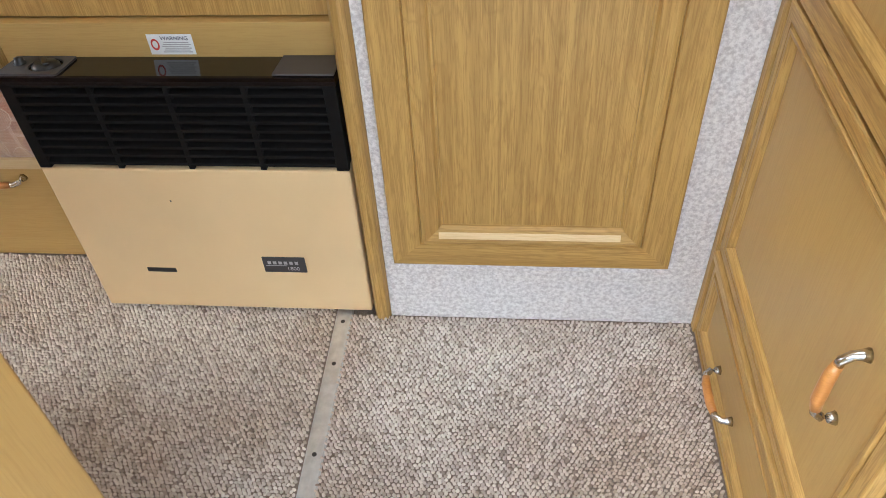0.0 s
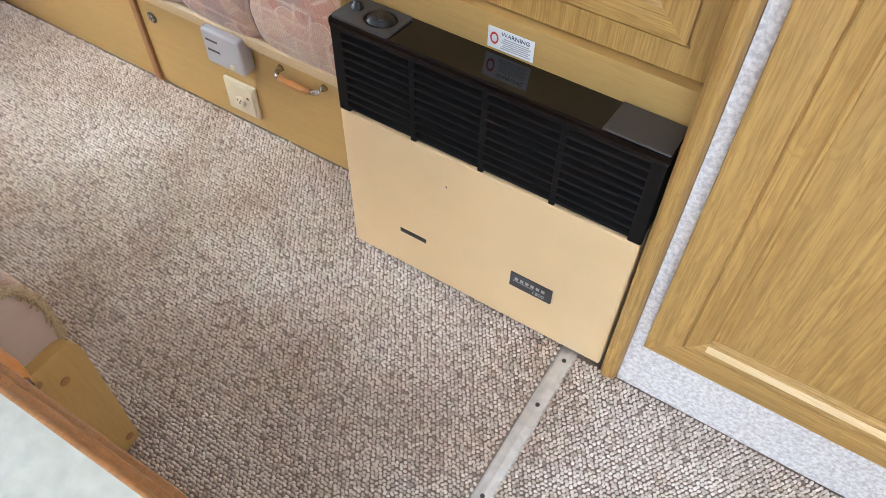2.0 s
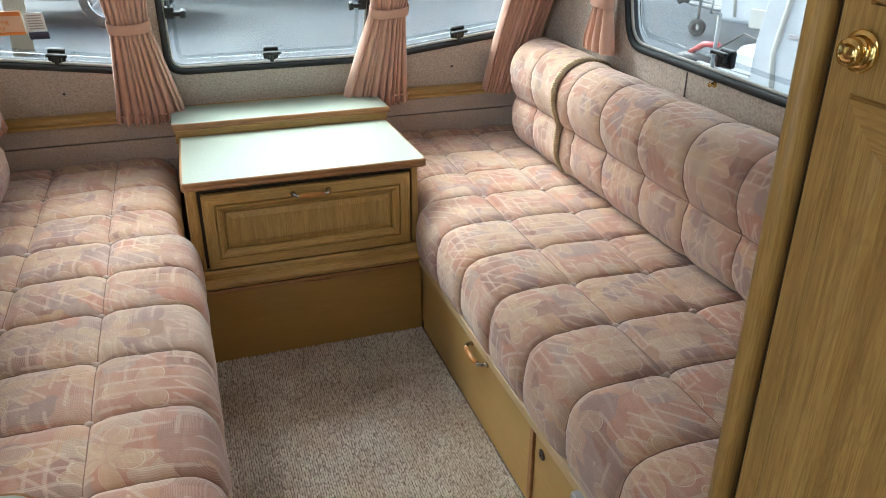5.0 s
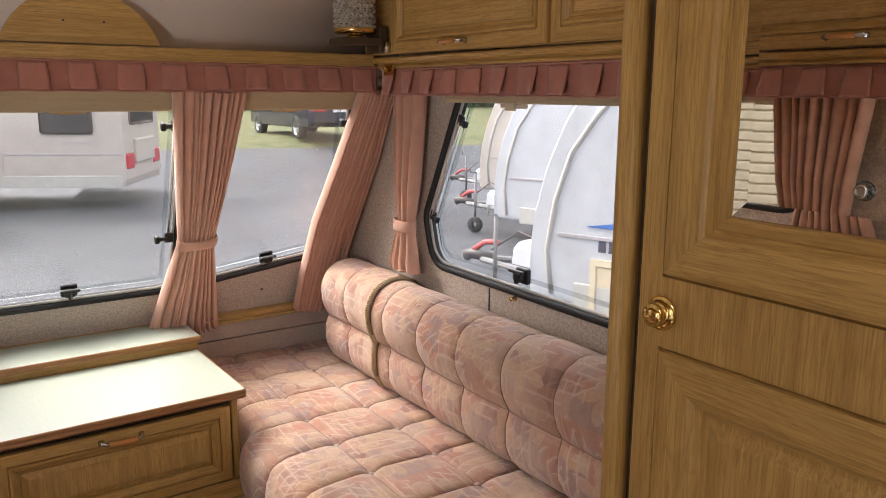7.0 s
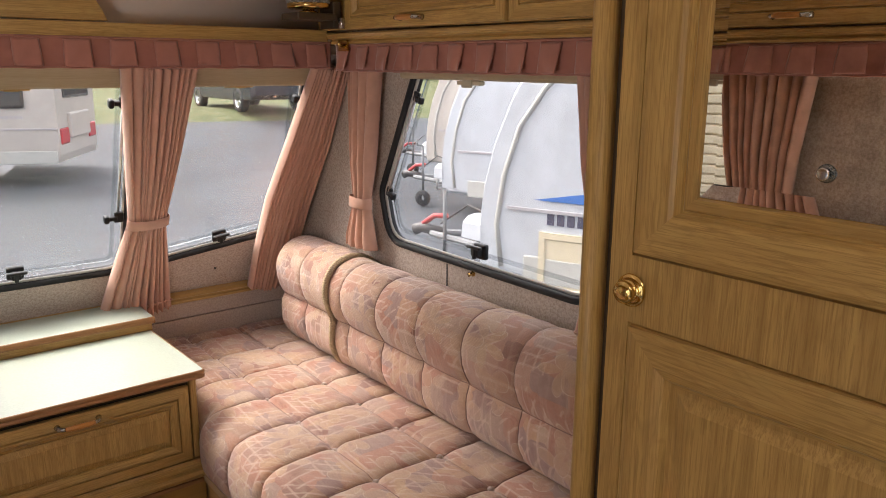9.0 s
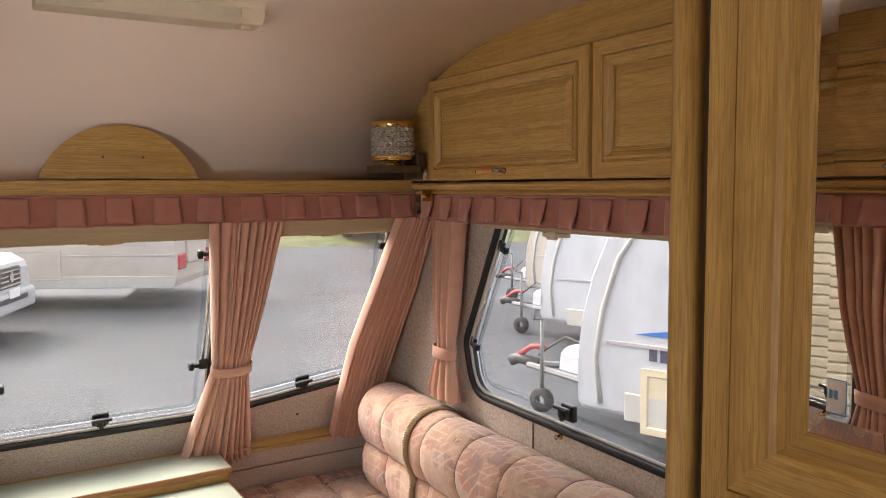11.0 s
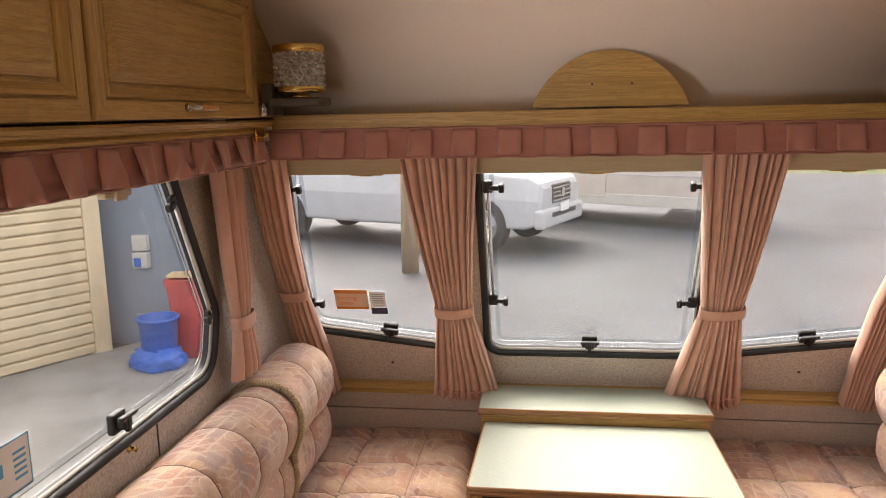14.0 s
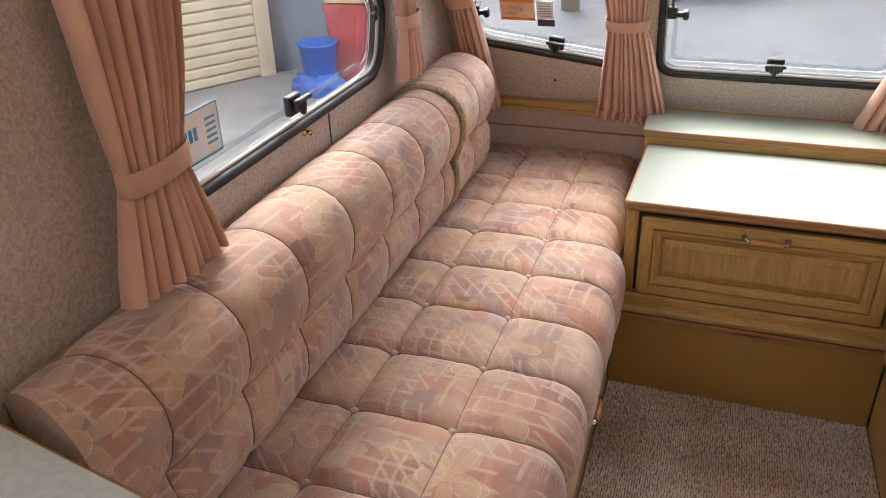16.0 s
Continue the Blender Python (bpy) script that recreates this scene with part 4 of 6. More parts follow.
def slab(pts, radii, levels):
    """A flat top whose rim follows (inset, height) levels."""
    return loops([[(*p, z) for p in rounded(offset_poly(pts, d), [max(0.003, r - d) for r in radii])] for d, z in levels], True)


wr = (0.003, 0.06, 0.05, 0.003)
part("surface", slab(top_pts, wr, [(0.0165, 0.860), (0.0165, 0.8805)]), WORKTOP, wt)
part("edging", loops([[(*p, z) for p in rounded(offset_poly(top_pts, d), [max(0.003, r - d) for r in wr])] for d, z in [(0.014, 0.847), (0.002, 0.847), (0.0, 0.852), (0.001, 0.860), (0.003, 0.8640), (0.0046, 0.8610), (0.006, 0.8660), (0.0085, 0.8735), (0.0105, 0.8720), (0.0118, 0.8765), (0.0142, 0.8815), (0.0165, 0.8805)]]), EDGE, wt, "brown grooved edging", True)

# ---- lockers under the seats ----
for s, nm in ((1, "right"), (-1, "left")):
    y0 = 0.586 if s > 0 else 0.624
    lk = thing("bench_locker", (s * 0.7, 1.4, 0), "plywood bench locker with flap doors and bow handle" if s > 0 else "plywood bench locker with flap doors and two bow handles", "bench", "seat lockers")
    part("carcass", box(s * 0.378, s * 1.045, y0, 2.826, 0.0, 0.284, 0.001), PLY['Y'], lk)
    a, b = min(s * 0.363, s * 0.378), max(s * 0.363, s * 0.378)
    f1 = part("flap", box(a, b, y0 + 0.002, 1.232, 0.004, 0.252, 0.002), PLY['Y'], lk)
    f2 = part("flap", box(a, b, 1.256, 2.118, 0.004, 0.252, 0.002), PLY['Y'], lk)
    part("batten", box(min(s * 0.357, s * 0.378), max(s * 0.357, s * 0.378), 1.234, 1.254, 0.0, 0.252, 0.003), EDGE, lk, "brown upright batten")
    part("rail", sweep([(s * 0.378, 0.256), (s * 0.352, 0.256), (s * 0.346, 0.261), (s * 0.346, 0.283), (s * 0.352, 0.288), (s * 0.378, 0.288)], y0, 2.12, 'Y'), CREAMWOOD, lk, "pale rail under the cushion")
    hm = (0, s, 0), (0, 0, 1), (-s, 0, 0)
    for yy, zz in (((0.765, 0.226), (1.595, 0.228)) if s > 0 else ((0.80, 0.222), (1.72, 0.215))):
        d_handle(f1 if yy < 1.2 else f2, basis((s * 0.363, yy, zz), *hm), 0.11)
    if s > 0:
        lock = part("lock", moved(turned([(0.014, 0), (0.014, 0.002), (0.010, 0.004), (0.004, 0.003), (0.0, 0.001)], 16), basis((0.363, 1.195, 0.200), *hm)), DBROWN, f1, "round dark slotted vent", True)
        for q in range(6):
            part("vent_slot", moved(box(0.005, 0.011, -0.0016, 0.0016, 0.0022, 0.0042, 0), basis((0.363, 1.195, 0.200), *hm) @ Matrix.Rotation(q * math.pi / 3, 4, 'Z')), STEEL, lock)

board = thing("bench_end_board", (-0.42, 0.613, 0), "rounded plywood end board of the bench with wooden plugs", "board")
bp = [(-0.515, 0.0), (-0.335, 0.0), (-0.328, 0.330), (-0.515, 0.330)]
part("panel", moved(plate(rounded(bp, (0.002, 0.003, 0.035, 0.002)), [], 0.018), basis((0, 0.605, 0), (1, 0, 0), (0, 0, 1), (0, -1, 0))), PLY['Z'], board)
for px, pz in ((-0.405, 0.305), (-0.374, 0.268), (-0.35, 0.03)):
    part("plug", moved(turned([(0.008, 0), (0.008, 0.0012), (0.0, 0.0015)], 14), basis((px, 0.605, pz), (1, 0, 0), (0, 0, 1), (0, -1, 0))), EDGE, board)

# control box and socket on the locker
cb = thing("control_box", (0.34, 0.94, 0.19), "grey plastic electrical control box on the locker", "switch box")
CB = basis((0.363, 0.998, 0.190), (0, -1, 0), (0, 0, 1), (-1, 0, 0))
part("case", moved(box(0, 0.104, 0, 0.088, 0, 0.036, 0.006, 3), CB), GREYP, cb)
for r in range(2):
    part("printed_line", moved(box(0.012, 0.044, 0.036 + r * 0.026, 0.041 + r * 0.026, 0.036, 0.0366, 0), CB), DGREY, cb)
part("button", moved(box(0.070, 0.081, 0.012, 0.023, 0.036, 0.041, 0.002), CB), CREAM, cb)
so = thing("wall_socket", (0.355, 0.96, 0.03), "cream plastic single mains socket on the locker", "socket")
SM = basis((0.363, 1.000, 0.040), (0, -1, 0), (0, 0, 1), (-1, 0, 0))
part("plate", moved(box(0, 0.090, 0, 0.090, 0, 0.010, 0.004, 3), SM), CREAM, so)
part("cover", moved(box(0.006, 0.084, 0.006, 0.084, 0.010, 0.013, 0.002, 2), SM), CREAM, so)
part("boss", moved(turned([(0.0, 0.004), (0.012, 0.004), (0.014, 0.002), (0.014, 0.0)][::-1], 20), SM @ Matrix.Translation((0.045, 0.040, 0.013))), CREAM, so, "round moulded inlet", True)
part("indicator", moved(box(0.066, 0.072, 0.054, 0.060, 0.013, 0.0145, 0.001), SM), DGREY, so)
pins = bmesh.new()
for hx, hz in ((0.038, 0.042), (0.048, 0.042), (0.043, 0.034)):
    add_box(pins, hx, hx + 0.003, hz, hz + 0.006, 0.017, 0.0174)
part("pin_holes", moved(pins, SM), DGREY, so)

# ---- seats ----


def resample(pts, step):
    """Points at even steps along a line, with their arc lengths."""
    pts = [Vector(p) for p in pts]
    cum = [0.0]
    for a, b in zip(pts, pts[1:]):
        cum.append(cum[-1] + (b - a).length)
    n = max(4, round(cum[-1] / step))
    out = []
    for i in range(n + 1):
        d = cum[-1] * i / n
        k = max(j for j in range(len(cum)) if cum[j] <= d + 1e-9)
        k = min(k, len(pts) - 2)
        out.append((pts[k].lerp(pts[k + 1], (d - cum[k]) / max(1e-9, cum[k + 1] - cum[k])), d))
    return out


def smooth_line(ctrl, n=8):
    """A Catmull-Rom line through control points."""
    c = [Vector(p) for p in ctrl]
    c = [c[0] * 2 - c[1]] + c + [c[-1] * 2 - c[-2]]
    out = []
    for i in range(1, len(c) - 2):
        for j in range(n):
            t = j / n
            a, b, d, e = c[i - 1], c[i], c[i + 1], c[i + 2]
            out.append(0.5 * (2 * b + (d - a) * t + (2 * a - 5 * b + 4 * d - e) * t * t + (3 * b - a - 3 * d + e) * t ** 3))
    out.append(c[-2])
    return out


def cushion_mesh(ctrl, y0, y1, rows, cols, s, amp=0.016, end_r=(0.03, 0.03), shift=None, seed=1, floor_y=None):
    """A quilted cushion: an (x, z) outline drawn along y, pulled in along seams across (rows, in y) and along (cols, points of the outline)."""
    line = resample(smooth_line(ctrl), 0.012)
    n = len(line)
    nor = []
    for i in range(n):
        d = line[min(i + 1, n - 1)][0] - line[max(i - 1, 0)][0]
        nor.append(Vector((-d.y, d.x)).normalized())
    arcs = []
    for c in cols:
        k = min(range(n), key=lambda i: (line[i][0] - Vector(c)).length)
        arcs.append(line[k][1])
    ys = sorted({round(y0 + (y1 - y0) * j / 400, 4) for j in range(401) if j % 2 == 0} | {round(r, 4) for r in rows} | {round(r + d, 4) for r in rows for d in (-0.003, 0.003)})
    bm = bmesh.new()
    grid = []

    def puff(d, w):
        k = 1 - min(1.0, d / w)
        return math.sqrt(1 - k * k)
    for y in ys:
        dy = min([abs(y - r) for r in rows] + [9])
        row = []
        for i, (p, a) in enumerate(line):
            dc = min([abs(a - c) for c in arcs] + [9])
            knot = math.exp(-(dy * dy + dc * dc) / 0.0005)
            d = amp * (puff(dy, 0.05) * puff(dc, 0.05) - 1) - 0.5 * amp * knot + 0.4 * amp
            d += 0.0035 * noise.noise(Vector((p.x * 9 + seed, y * 9, p.y * 9))) + 0.0012 * noise.noise(Vector((p.x * 40, y * 40 + seed, p.y * 40)))
            d += 0.0022 * math.exp(-dy / 0.02) * noise.noise(Vector((p.x * 70, y * 8 + seed, p.y * 70)))
            for edge, r in ((y - y0, end_r[0]), (y1 - y, end_r[1])):
                if edge < r:
                    d -= r * (1 - math.sqrt(max(0.0, 1 - (1 - edge / r) ** 2))) * 0.8
            q = p + nor[i] * d
            x = q.x + (shift(y, q.x) if shift else 0.0)
            row.append(bm.verts.new((s * x, max(y, floor_y(x)) if floor_y else y, q.y)))
        grid.append(row)
    for a, b in zip(grid, grid[1:]):
        for i in range(n - 1):
            bm.faces.new((a[i], a[i + 1], b[i + 1], b[i]))
    bm.faces.new(grid[0])
    bm.faces.new(grid[-1])
    bm.faces.new([g[0] for g in grid] + [g[-1] for g in grid[::-1]])
    bmesh.ops.recalc_face_normals(bm, faces=bm.faces)
    near = [ys.index(round(r, 4)) for r in rows]
    keep = [min(range(n), key=lambda i: abs(line[i][1] - a)) for a in arcs]
    crease_paths = [[v.co.lerp((grid[j - 1][i].co + grid[j + 1][i].co) / 2, 0.75) for i, v in enumerate(grid[j])] for j in near] + [[g[i].co.copy() for g in grid[2:-2]] for i in keep]
    return bm, crease_paths


def crease_shade(crease_paths):
    """Dark lines laid in the folds of a quilted cover to stand for the shade there."""
    bm = bmesh.new()
    for pts in crease_paths:
        one = tube(pts[::2] if len(pts) > 40 else pts, 0.0017, 5)
        me = bpy.data.meshes.new("crease_path")
        one.to_mesh(me)
        one.free()
        bm.from_mesh(me)
        bpy.data.meshes.remove(me)
    return bm


def quilted(parent, material, *args, **kw):
    bm, crease_paths = cushion_mesh(*args, **kw)
    ob = part("cover", bm, material, parent, smooth=True)
    part("crease_shade", crease_shade(crease_paths), CREASE_DARK, ob, "brown lines for the shade in the quilting seams")
    return ob


def fringe(points, r, seed=3, step=0.0025):
    """A shaggy cord: a tube with an uneven radius."""
    line = [p for p, _ in resample(points, step)]
    rnd = random.Random(seed)
    bm = bmesh.new()
    for p in line:
        for _ in range(3 if r > 0.008 else 2):
            d = Vector([rnd.uniform(-1, 1) for _ in range(3)]).normalized()
            a = p + d * r * 0.2
            b = p + d * r * rnd.uniform(0.9, 1.35)
            side = d.orthogonal().normalized() * r * 0.22
            other = d.cross(side)
            vs = [bm.verts.new(a + side), bm.verts.new(a - side * 0.5 + other * 0.87), bm.verts.new(a - side * 0.5 - other * 0.87), bm.verts.new(b + side * 0.5), bm.verts.new(b - side * 0.25 + other * 0.43), bm.verts.new(b - side * 0.25 - other * 0.43)]
            for q in range(3):
                bm.faces.new((vs[q], vs[(q + 1) % 3], vs[3 + (q + 1) % 3], vs[3 + q]))
            bm.faces.new(vs[3:])
    core = tube(line, r * 0.55, 6)
    me = bpy.data.meshes.new("core")
    core.to_mesh(me)
    core.free()
    bm.from_mesh(me)
    bpy.data.meshes.remove(me)
    return bm


def rope(points, r, pitch=0.016):
    """Two strands twisted round one another."""
    line = [p for p, _ in resample(points, 0.003)]
    bm = bmesh.new()
    for ph in (0, math.pi):
        pts = []
        for i, p in enumerate(line):
            d = (line[min(i + 1, len(line) - 1)] - line[max(i - 1, 0)]).normalized()
            a = d.cross((0, 1, 0.3)).normalized()
            b = d.cross(a)
            t = ph + 2 * math.pi * i * 0.003 / pitch
            pts.append(p + (a * math.cos(t) + b * math.sin(t)) * r * 0.6)
        other = tube(pts, r * 0.62, 6)
        me = bpy.data.meshes.new("strand")
        other.to_mesh(me)
        other.free()
        bm.from_mesh(me)
        bpy.data.meshes.remove(me)
    return bm


SEAT = [(0.372, 0.289), (0.352, 0.293), (0.338, 0.32), (0.332, 0.37), (0.338, 0.425), (0.358, 0.462), (0.395, 0.480), (0.46, 0.486), (0.60, 0.486), (0.78, 0.482), (0.93, 0.478), (1.03, 0.474)]
BACK = [(0.965, 0.480), (0.925, 0.484), (0.890, 0.505), (0.866, 0.555), (0.864, 0.615), (0.868, 0.655), (0.856, 0.690), (0.843, 0.735), (0.846, 0.790), (0.876, 0.838), (0.925, 0.862), (0.975, 0.862), (1.018, 0.845), (1.042, 0.818)]
ROWS = [0.845 + 0.209 * i for i in range(-1, 10)]


def beside_chest(y, x):
    """The seat narrows where the chest stands beside it."""
    t = min(1.0, max(0.0, (y - 2.09) / 0.05))
    return 0.045 * t * t * (3 - 2 * t) * min(1.0, max(0.0, (0.60 - x) / 0.25))


def kitchen_end(x):
    """Where the slanting end of the kitchen unit stands at a distance x from the middle."""
    return 0.608 + max(0.0, x - 0.52) * 0.285


button_bm = turned([(0.0, -0.012), (0.006, -0.010), (0.0085, -0.002), (0.0095, 0.002), (0.007, 0.006), (0.0, 0.0075)], 12)
button_me = bpy.data.meshes.new("button")
button_bm.to_mesh(button_me)
button_bm.free()
button_me.materials.append(LINING)
for p_ in button_me.polygons:
    p_.use_smooth = True

for s in (1, -1):
    y0 = 0.592 if s > 0 else 0.628
    c = thing("seat_cushion", (s * 0.68, 1.7, 0.27), "long quilted seat cushion in patterned salmon velour on the bench", "cushion", "seat cushions")
    quilted(c, VELOUR_SEAT, SEAT, y0, 2.815, [r for r in ROWS if y0 + 0.05 < r < 2.77], [(0.565, 0.487), (0.775, 0.483)], s, 0.017, shift=beside_chest, seed=3 + s, floor_y=kitchen_end if s < 0 else None)
    for r in ROWS:
        for bx in (0.565, 0.775):
            if y0 + 0.2 < r < 2.77:
                o = new("button", button_me)
                o.parent = c
                o.matrix_parent_inverse = c.matrix_basis.inverted()
                o.matrix_basis = Matrix.Translation((s * (bx + beside_chest(r, bx)), r, 0.468))
    ends = [(s * x, y0 - 0.002, z) for x, z in smooth_line(SEAT) if x < (0.62 if s < 0 else 2)]
    part("piping", fringe(ends, 0.011 if s < 0 else 0.006, 5), PIPING, c, "fringed beige piping", True)
    if s < 0:
        part("end_cloth", moved(plate([(x, z) for x, z in [(-0.60, 0.291), (-0.355, 0.291), (-0.338, 0.33), (-0.336, 0.40), (-0.36, 0.458), (-0.41, 0.475), (-0.60, 0.472)]], [], 0.006), basis((0, y0 - 0.004, 0), (1, 0, 0), (0, 0, 1), (0, -1, 0))), LINING, c, "plain pink end cloth")
        part("zip", box(-0.60, -0.36, y0 - 0.014, y0 - 0.009, 0.289, 0.297, 0.001), PIPING, c)
    b = thing("back_cushion", (s * 0.95, 1.4, 0.48), "long rolled back cushion in patterned salmon velour", "cushion", "back cushions")
    quilted(b, VELOUR_BACK[s], BACK, y0, 2.172, [r for r in ROWS if y0 + 0.06 < r < 2.12], [(0.868, 0.655)], s, 0.010, (0.02, 0.007), seed=7 + s, floor_y=kitchen_end if s < 0 else None)
    part("cord", fringe([(s * 1.043, 0.77, 0.826), (s * 1.043, 1.4, 0.830), (s * 1.043, 2.16, 0.826)], 0.007, 8), PIPING, b, "beige cord along the wall", True)
    f = thing("corner_cushion", (s * 0.95, 2.4, 0.48), "short patterned back cushion in the corner of the seats", "cushion", "corner cushions")
    quilted(f, VELOUR_BACK[s], [(x + 0.012 * (z - 0.48) / 0.4, 0.48 + (z - 0.48) * 1.02) for x, z in BACK], 2.182, 2.60, [2.395], [(0.880, 0.658)], s, 0.010, (0.007, 0.05), seed=11 + s)
    part("rope", rope([(s * (x - 0.009), 2.177, z + 0.008) for x, z in smooth_line(BACK)], 0.0105), PIPING, f, "twisted beige rope edging", True)

# ---- chest of the front ----
ch = thing("front_chest", (0.01, 2.4, 0), "oak front chest with a panelled drawer", "chest")
part("base_panel", box(-0.36, 0.362, 2.132, 2.15, 0.0, 0.275, 0.002), PLY_SHADED, ch, "plain plywood base panel")
part("carcass", box(-0.345, 0.350, 2.15, 2.80, 0.275, 0.598, 0.002), PLY['X'], ch)
part("side_stile", box(-0.348, -0.315, 2.134, 2.152, 0.33, 0.598, 0.004), OAK['Z'], ch)
part("side_stile", box(0.332, 0.354, 2.134, 2.152, 0.33, 0.598, 0.004), OAK['Z'], ch)
part("lower_rail", sweep([(2.16, 0.272), (2.112, 0.272), (2.100, 0.280), (2.098, 0.290), (2.104, 0.300), (2.118, 0.304), (2.118, 0.322), (2.124, 0.330), (2.16, 0.330)], -0.352, 0.360, 'X'), OAK['X'], ch, "moulded oak rail")
part("brown_strip", box(-0.35, 0.358, 2.105, 2.14, 0.258, 0.271, 0.003), EDGE, ch, "brown strip under the rail")
part("finger_pull", moved(turned([(0.055, 0), (0.052, 0.004), (0.03, 0.008), (0.0, 0.009)], 24), Matrix.Translation((0.02, 2.106, 0.262)) @ Matrix.Diagonal((1, 0.2, 1, 1)) @ Matrix.Rotation(radians(180), 4, 'X')), EDGE, ch)
# Dark brown sheet that stands for the shade round the drawer front.
part("gap_shade", box(-0.316, 0.333, 2.1465, 2.1500, 0.331, 0.597, 0), DBROWN, ch, "dark sheet for the shade in the gap round the drawer front")
dr = panel_door(ch, basis((-0.306, 2.134, 0.337), (1, 0, 0), (0, 0, 1), (0, -1, 0)), 0.629, 0.240, 0.042, 0.018, "drawer_front", 'Z')
d_handle(dr, basis((0.012, 2.116, 0.553), (1, 0, 0), (0, 0, 1), (0, -1, 0)), 0.105)
ct = thing("laminate_table", (0.01, 2.35, 0.6), "pale green laminate top with brown edging on the chest", "table")
tp = [(-0.356, 2.100), (0.376, 2.100), (0.366, 2.56), (-0.346, 2.56)]
part("surface", slab(tp, (0.02, 0.02, 0.003, 0.003), [(0.007, 0.605), (0.007, 0.6235)]), LAMINATE, ct)
rim = [(0.007, 0.599), (0.001, 0.599), (0.0, 0.603), (0.0, 0.609), (0.003, 0.611), (0.0, 0.613), (0.0, 0.620), (0.003, 0.624), (0.007, 0.6235)]
part("edging", loops([[(*p, z) for p in rounded(offset_poly(tp, d), [0.02 - min(d, 0.01), 0.02 - min(d, 0.01), 0.003, 0.003])] for d, z in rim]), EDGE, ct, "grooved brown edging", True)
us = thing("chest_back_shelf", (0.01, 2.66, 0.6), "raised laminate strip with oak edge behind the chest top", "shelf")
part("riser", box(-0.355, 0.370, 2.562, 2.79, 0.60, 0.651, 0.002), OAK['X'], us)
part("surface", box(-0.362, 0.378, 2.560, 2.785, 0.6515, 0.668, 0.003), LAMINATE, us)
part("edging", sweep([(2.560, 0.646), (2.552, 0.648), (2.550, 0.655), (2.552, 0.662), (2.556, 0.668), (2.560, 0.669)], -0.362, 0.378, 'X'), EDGE, us, "brown edging")

# ---- shelf, valances, overhead lockers ----
sh = thing("front_shelf", (0, 2.25, 1.6), "oak shelf along the front under the curved ceiling", "shelf")
part("front_board", box(-0.865, 0.865, 2.164, 2.184, 1.584, 1.622, 0.003), OAK['X'], sh)
part("top_board", box(-1.0, 1.0, 2.184, 2.332, 1.600, 1.616, 0.001), OAK['X'], sh)
dc = thing("half_round_board", (0.016, 2.2, 1.62), "half-round oak board on the front shelf", "board")
R = 0.206
seg = [(0.016 + R * math.cos(a), 1.767 - R + R * math.sin(a)) for a in [radians(18.7 + (180 - 37.4) * i / 40) for i in range(41)]]
part("board", moved(plate(seg, [], 0.016), basis((0, 2.196, 0), (1, 0, 0), (0, 0, 1), (0, -1, 0))), OAK['X'], dc)
for px in (-0.028, 0.070):
    part("screw_hole", moved(turned([(0.003, 0), (0.003, 0.0008), (0.0, 0.0005)], 8), basis((px, 2.196, 1.683), (1, 0, 0), (0, 0, 1), (0, -1, 0))), DGREY, dc)


def valance(a, b, nrm, label, seed, curl=0.0):
    """A gathered strip hung between two points with a row of square flaps stitched on it."""
    a, b, nrm = Vector(a), Vector(b), Vector(nrm)
    L = (b - a).length
    d = (b - a) / L
    v = thing("valance", (a + b) / 2, label, "valance", "pleated valances")
    rnd = random.Random(seed)
    count = round(L / 0.114)
    pitch = L / count

    def sheet(name, cols, rows, place, material=VALANCE):
        bm = bmesh.new()
        g = [[bm.verts.new(place(i / cols, j / rows)) for j in range(rows + 1)] for i in range(cols + 1)]
        for p, q in zip(g, g[1:]):
            for j in range(rows):
                bm.faces.new((p[j], q[j], q[j + 1], p[j + 1]))
        ob = part(name, bm, material, v, smooth=True)
        so_ = ob.modifiers.new("thickness", 'SOLIDIFY')
        so_.thickness = 0.002

    def back(u, t):
        x = u * L
        tuck = abs(math.sin(math.pi * x / pitch))
        off = 0.003 + 0.005 * tuck * math.sin(math.pi * t) + 0.0022 * math.sin(t * 17 + 2.0 * noise.noise(Vector((x * 8, 0, seed)))) * tuck
        return a + d * x + nrm * off + Vector((0, 0, -0.080 * t + 0.0015 * noise.noise(Vector((x * 14, 3, seed))) * (t > 0.9)))
    sheet("strip", count * 12, 16, back, VALANCE_SHADED)
    for k in range(count):
        mid = (k + 0.5) * pitch + rnd.uniform(-0.003, 0.003)
        half = rnd.uniform(0.029, 0.034)
        tilt, puff, twist = rnd.uniform(-0.004, 0.004), rnd.uniform(0.7, 1.3), rnd.uniform(-1, 1)
        drop = rnd.uniform(0.064, 0.070)

        def flap(u, t):
            w = u * 2 - 1
            edge = max(0.0, abs(w) - 0.8) / 0.2
            off = 0.013 + puff * (0.006 * t + 0.005 * math.sin(math.pi * t) * (1 - w * w)) + (0.006 + curl) * t * max(0.0, w * (1 if twist > 0 else -1)) ** 2
            off += 0.0022 * math.sin(5.5 * (w * 0.7 + t * 1.3 * twist)) * t - 0.003 * edge * edge
            return a + d * (mid + w * half * (1 + 0.05 * t) + tilt * t) + nrm * off + Vector((0, 0, -0.008 - drop * t - 0.0015 * w * twist * t))
        sheet("flap", 14, 10, flap)
    for zz, rr in ((-0.003, 0.0032), (-0.079, 0.0028)):
        part("hem", tube([a + d * (L * i / 120) + nrm * (0.006 + 0.0015 * math.sin(i * 2.1)) + Vector((0, 0, zz + 0.001 * math.sin(i * 0.9))) for i in range(121)], rr, 6), VALANCE, v, smooth=True)


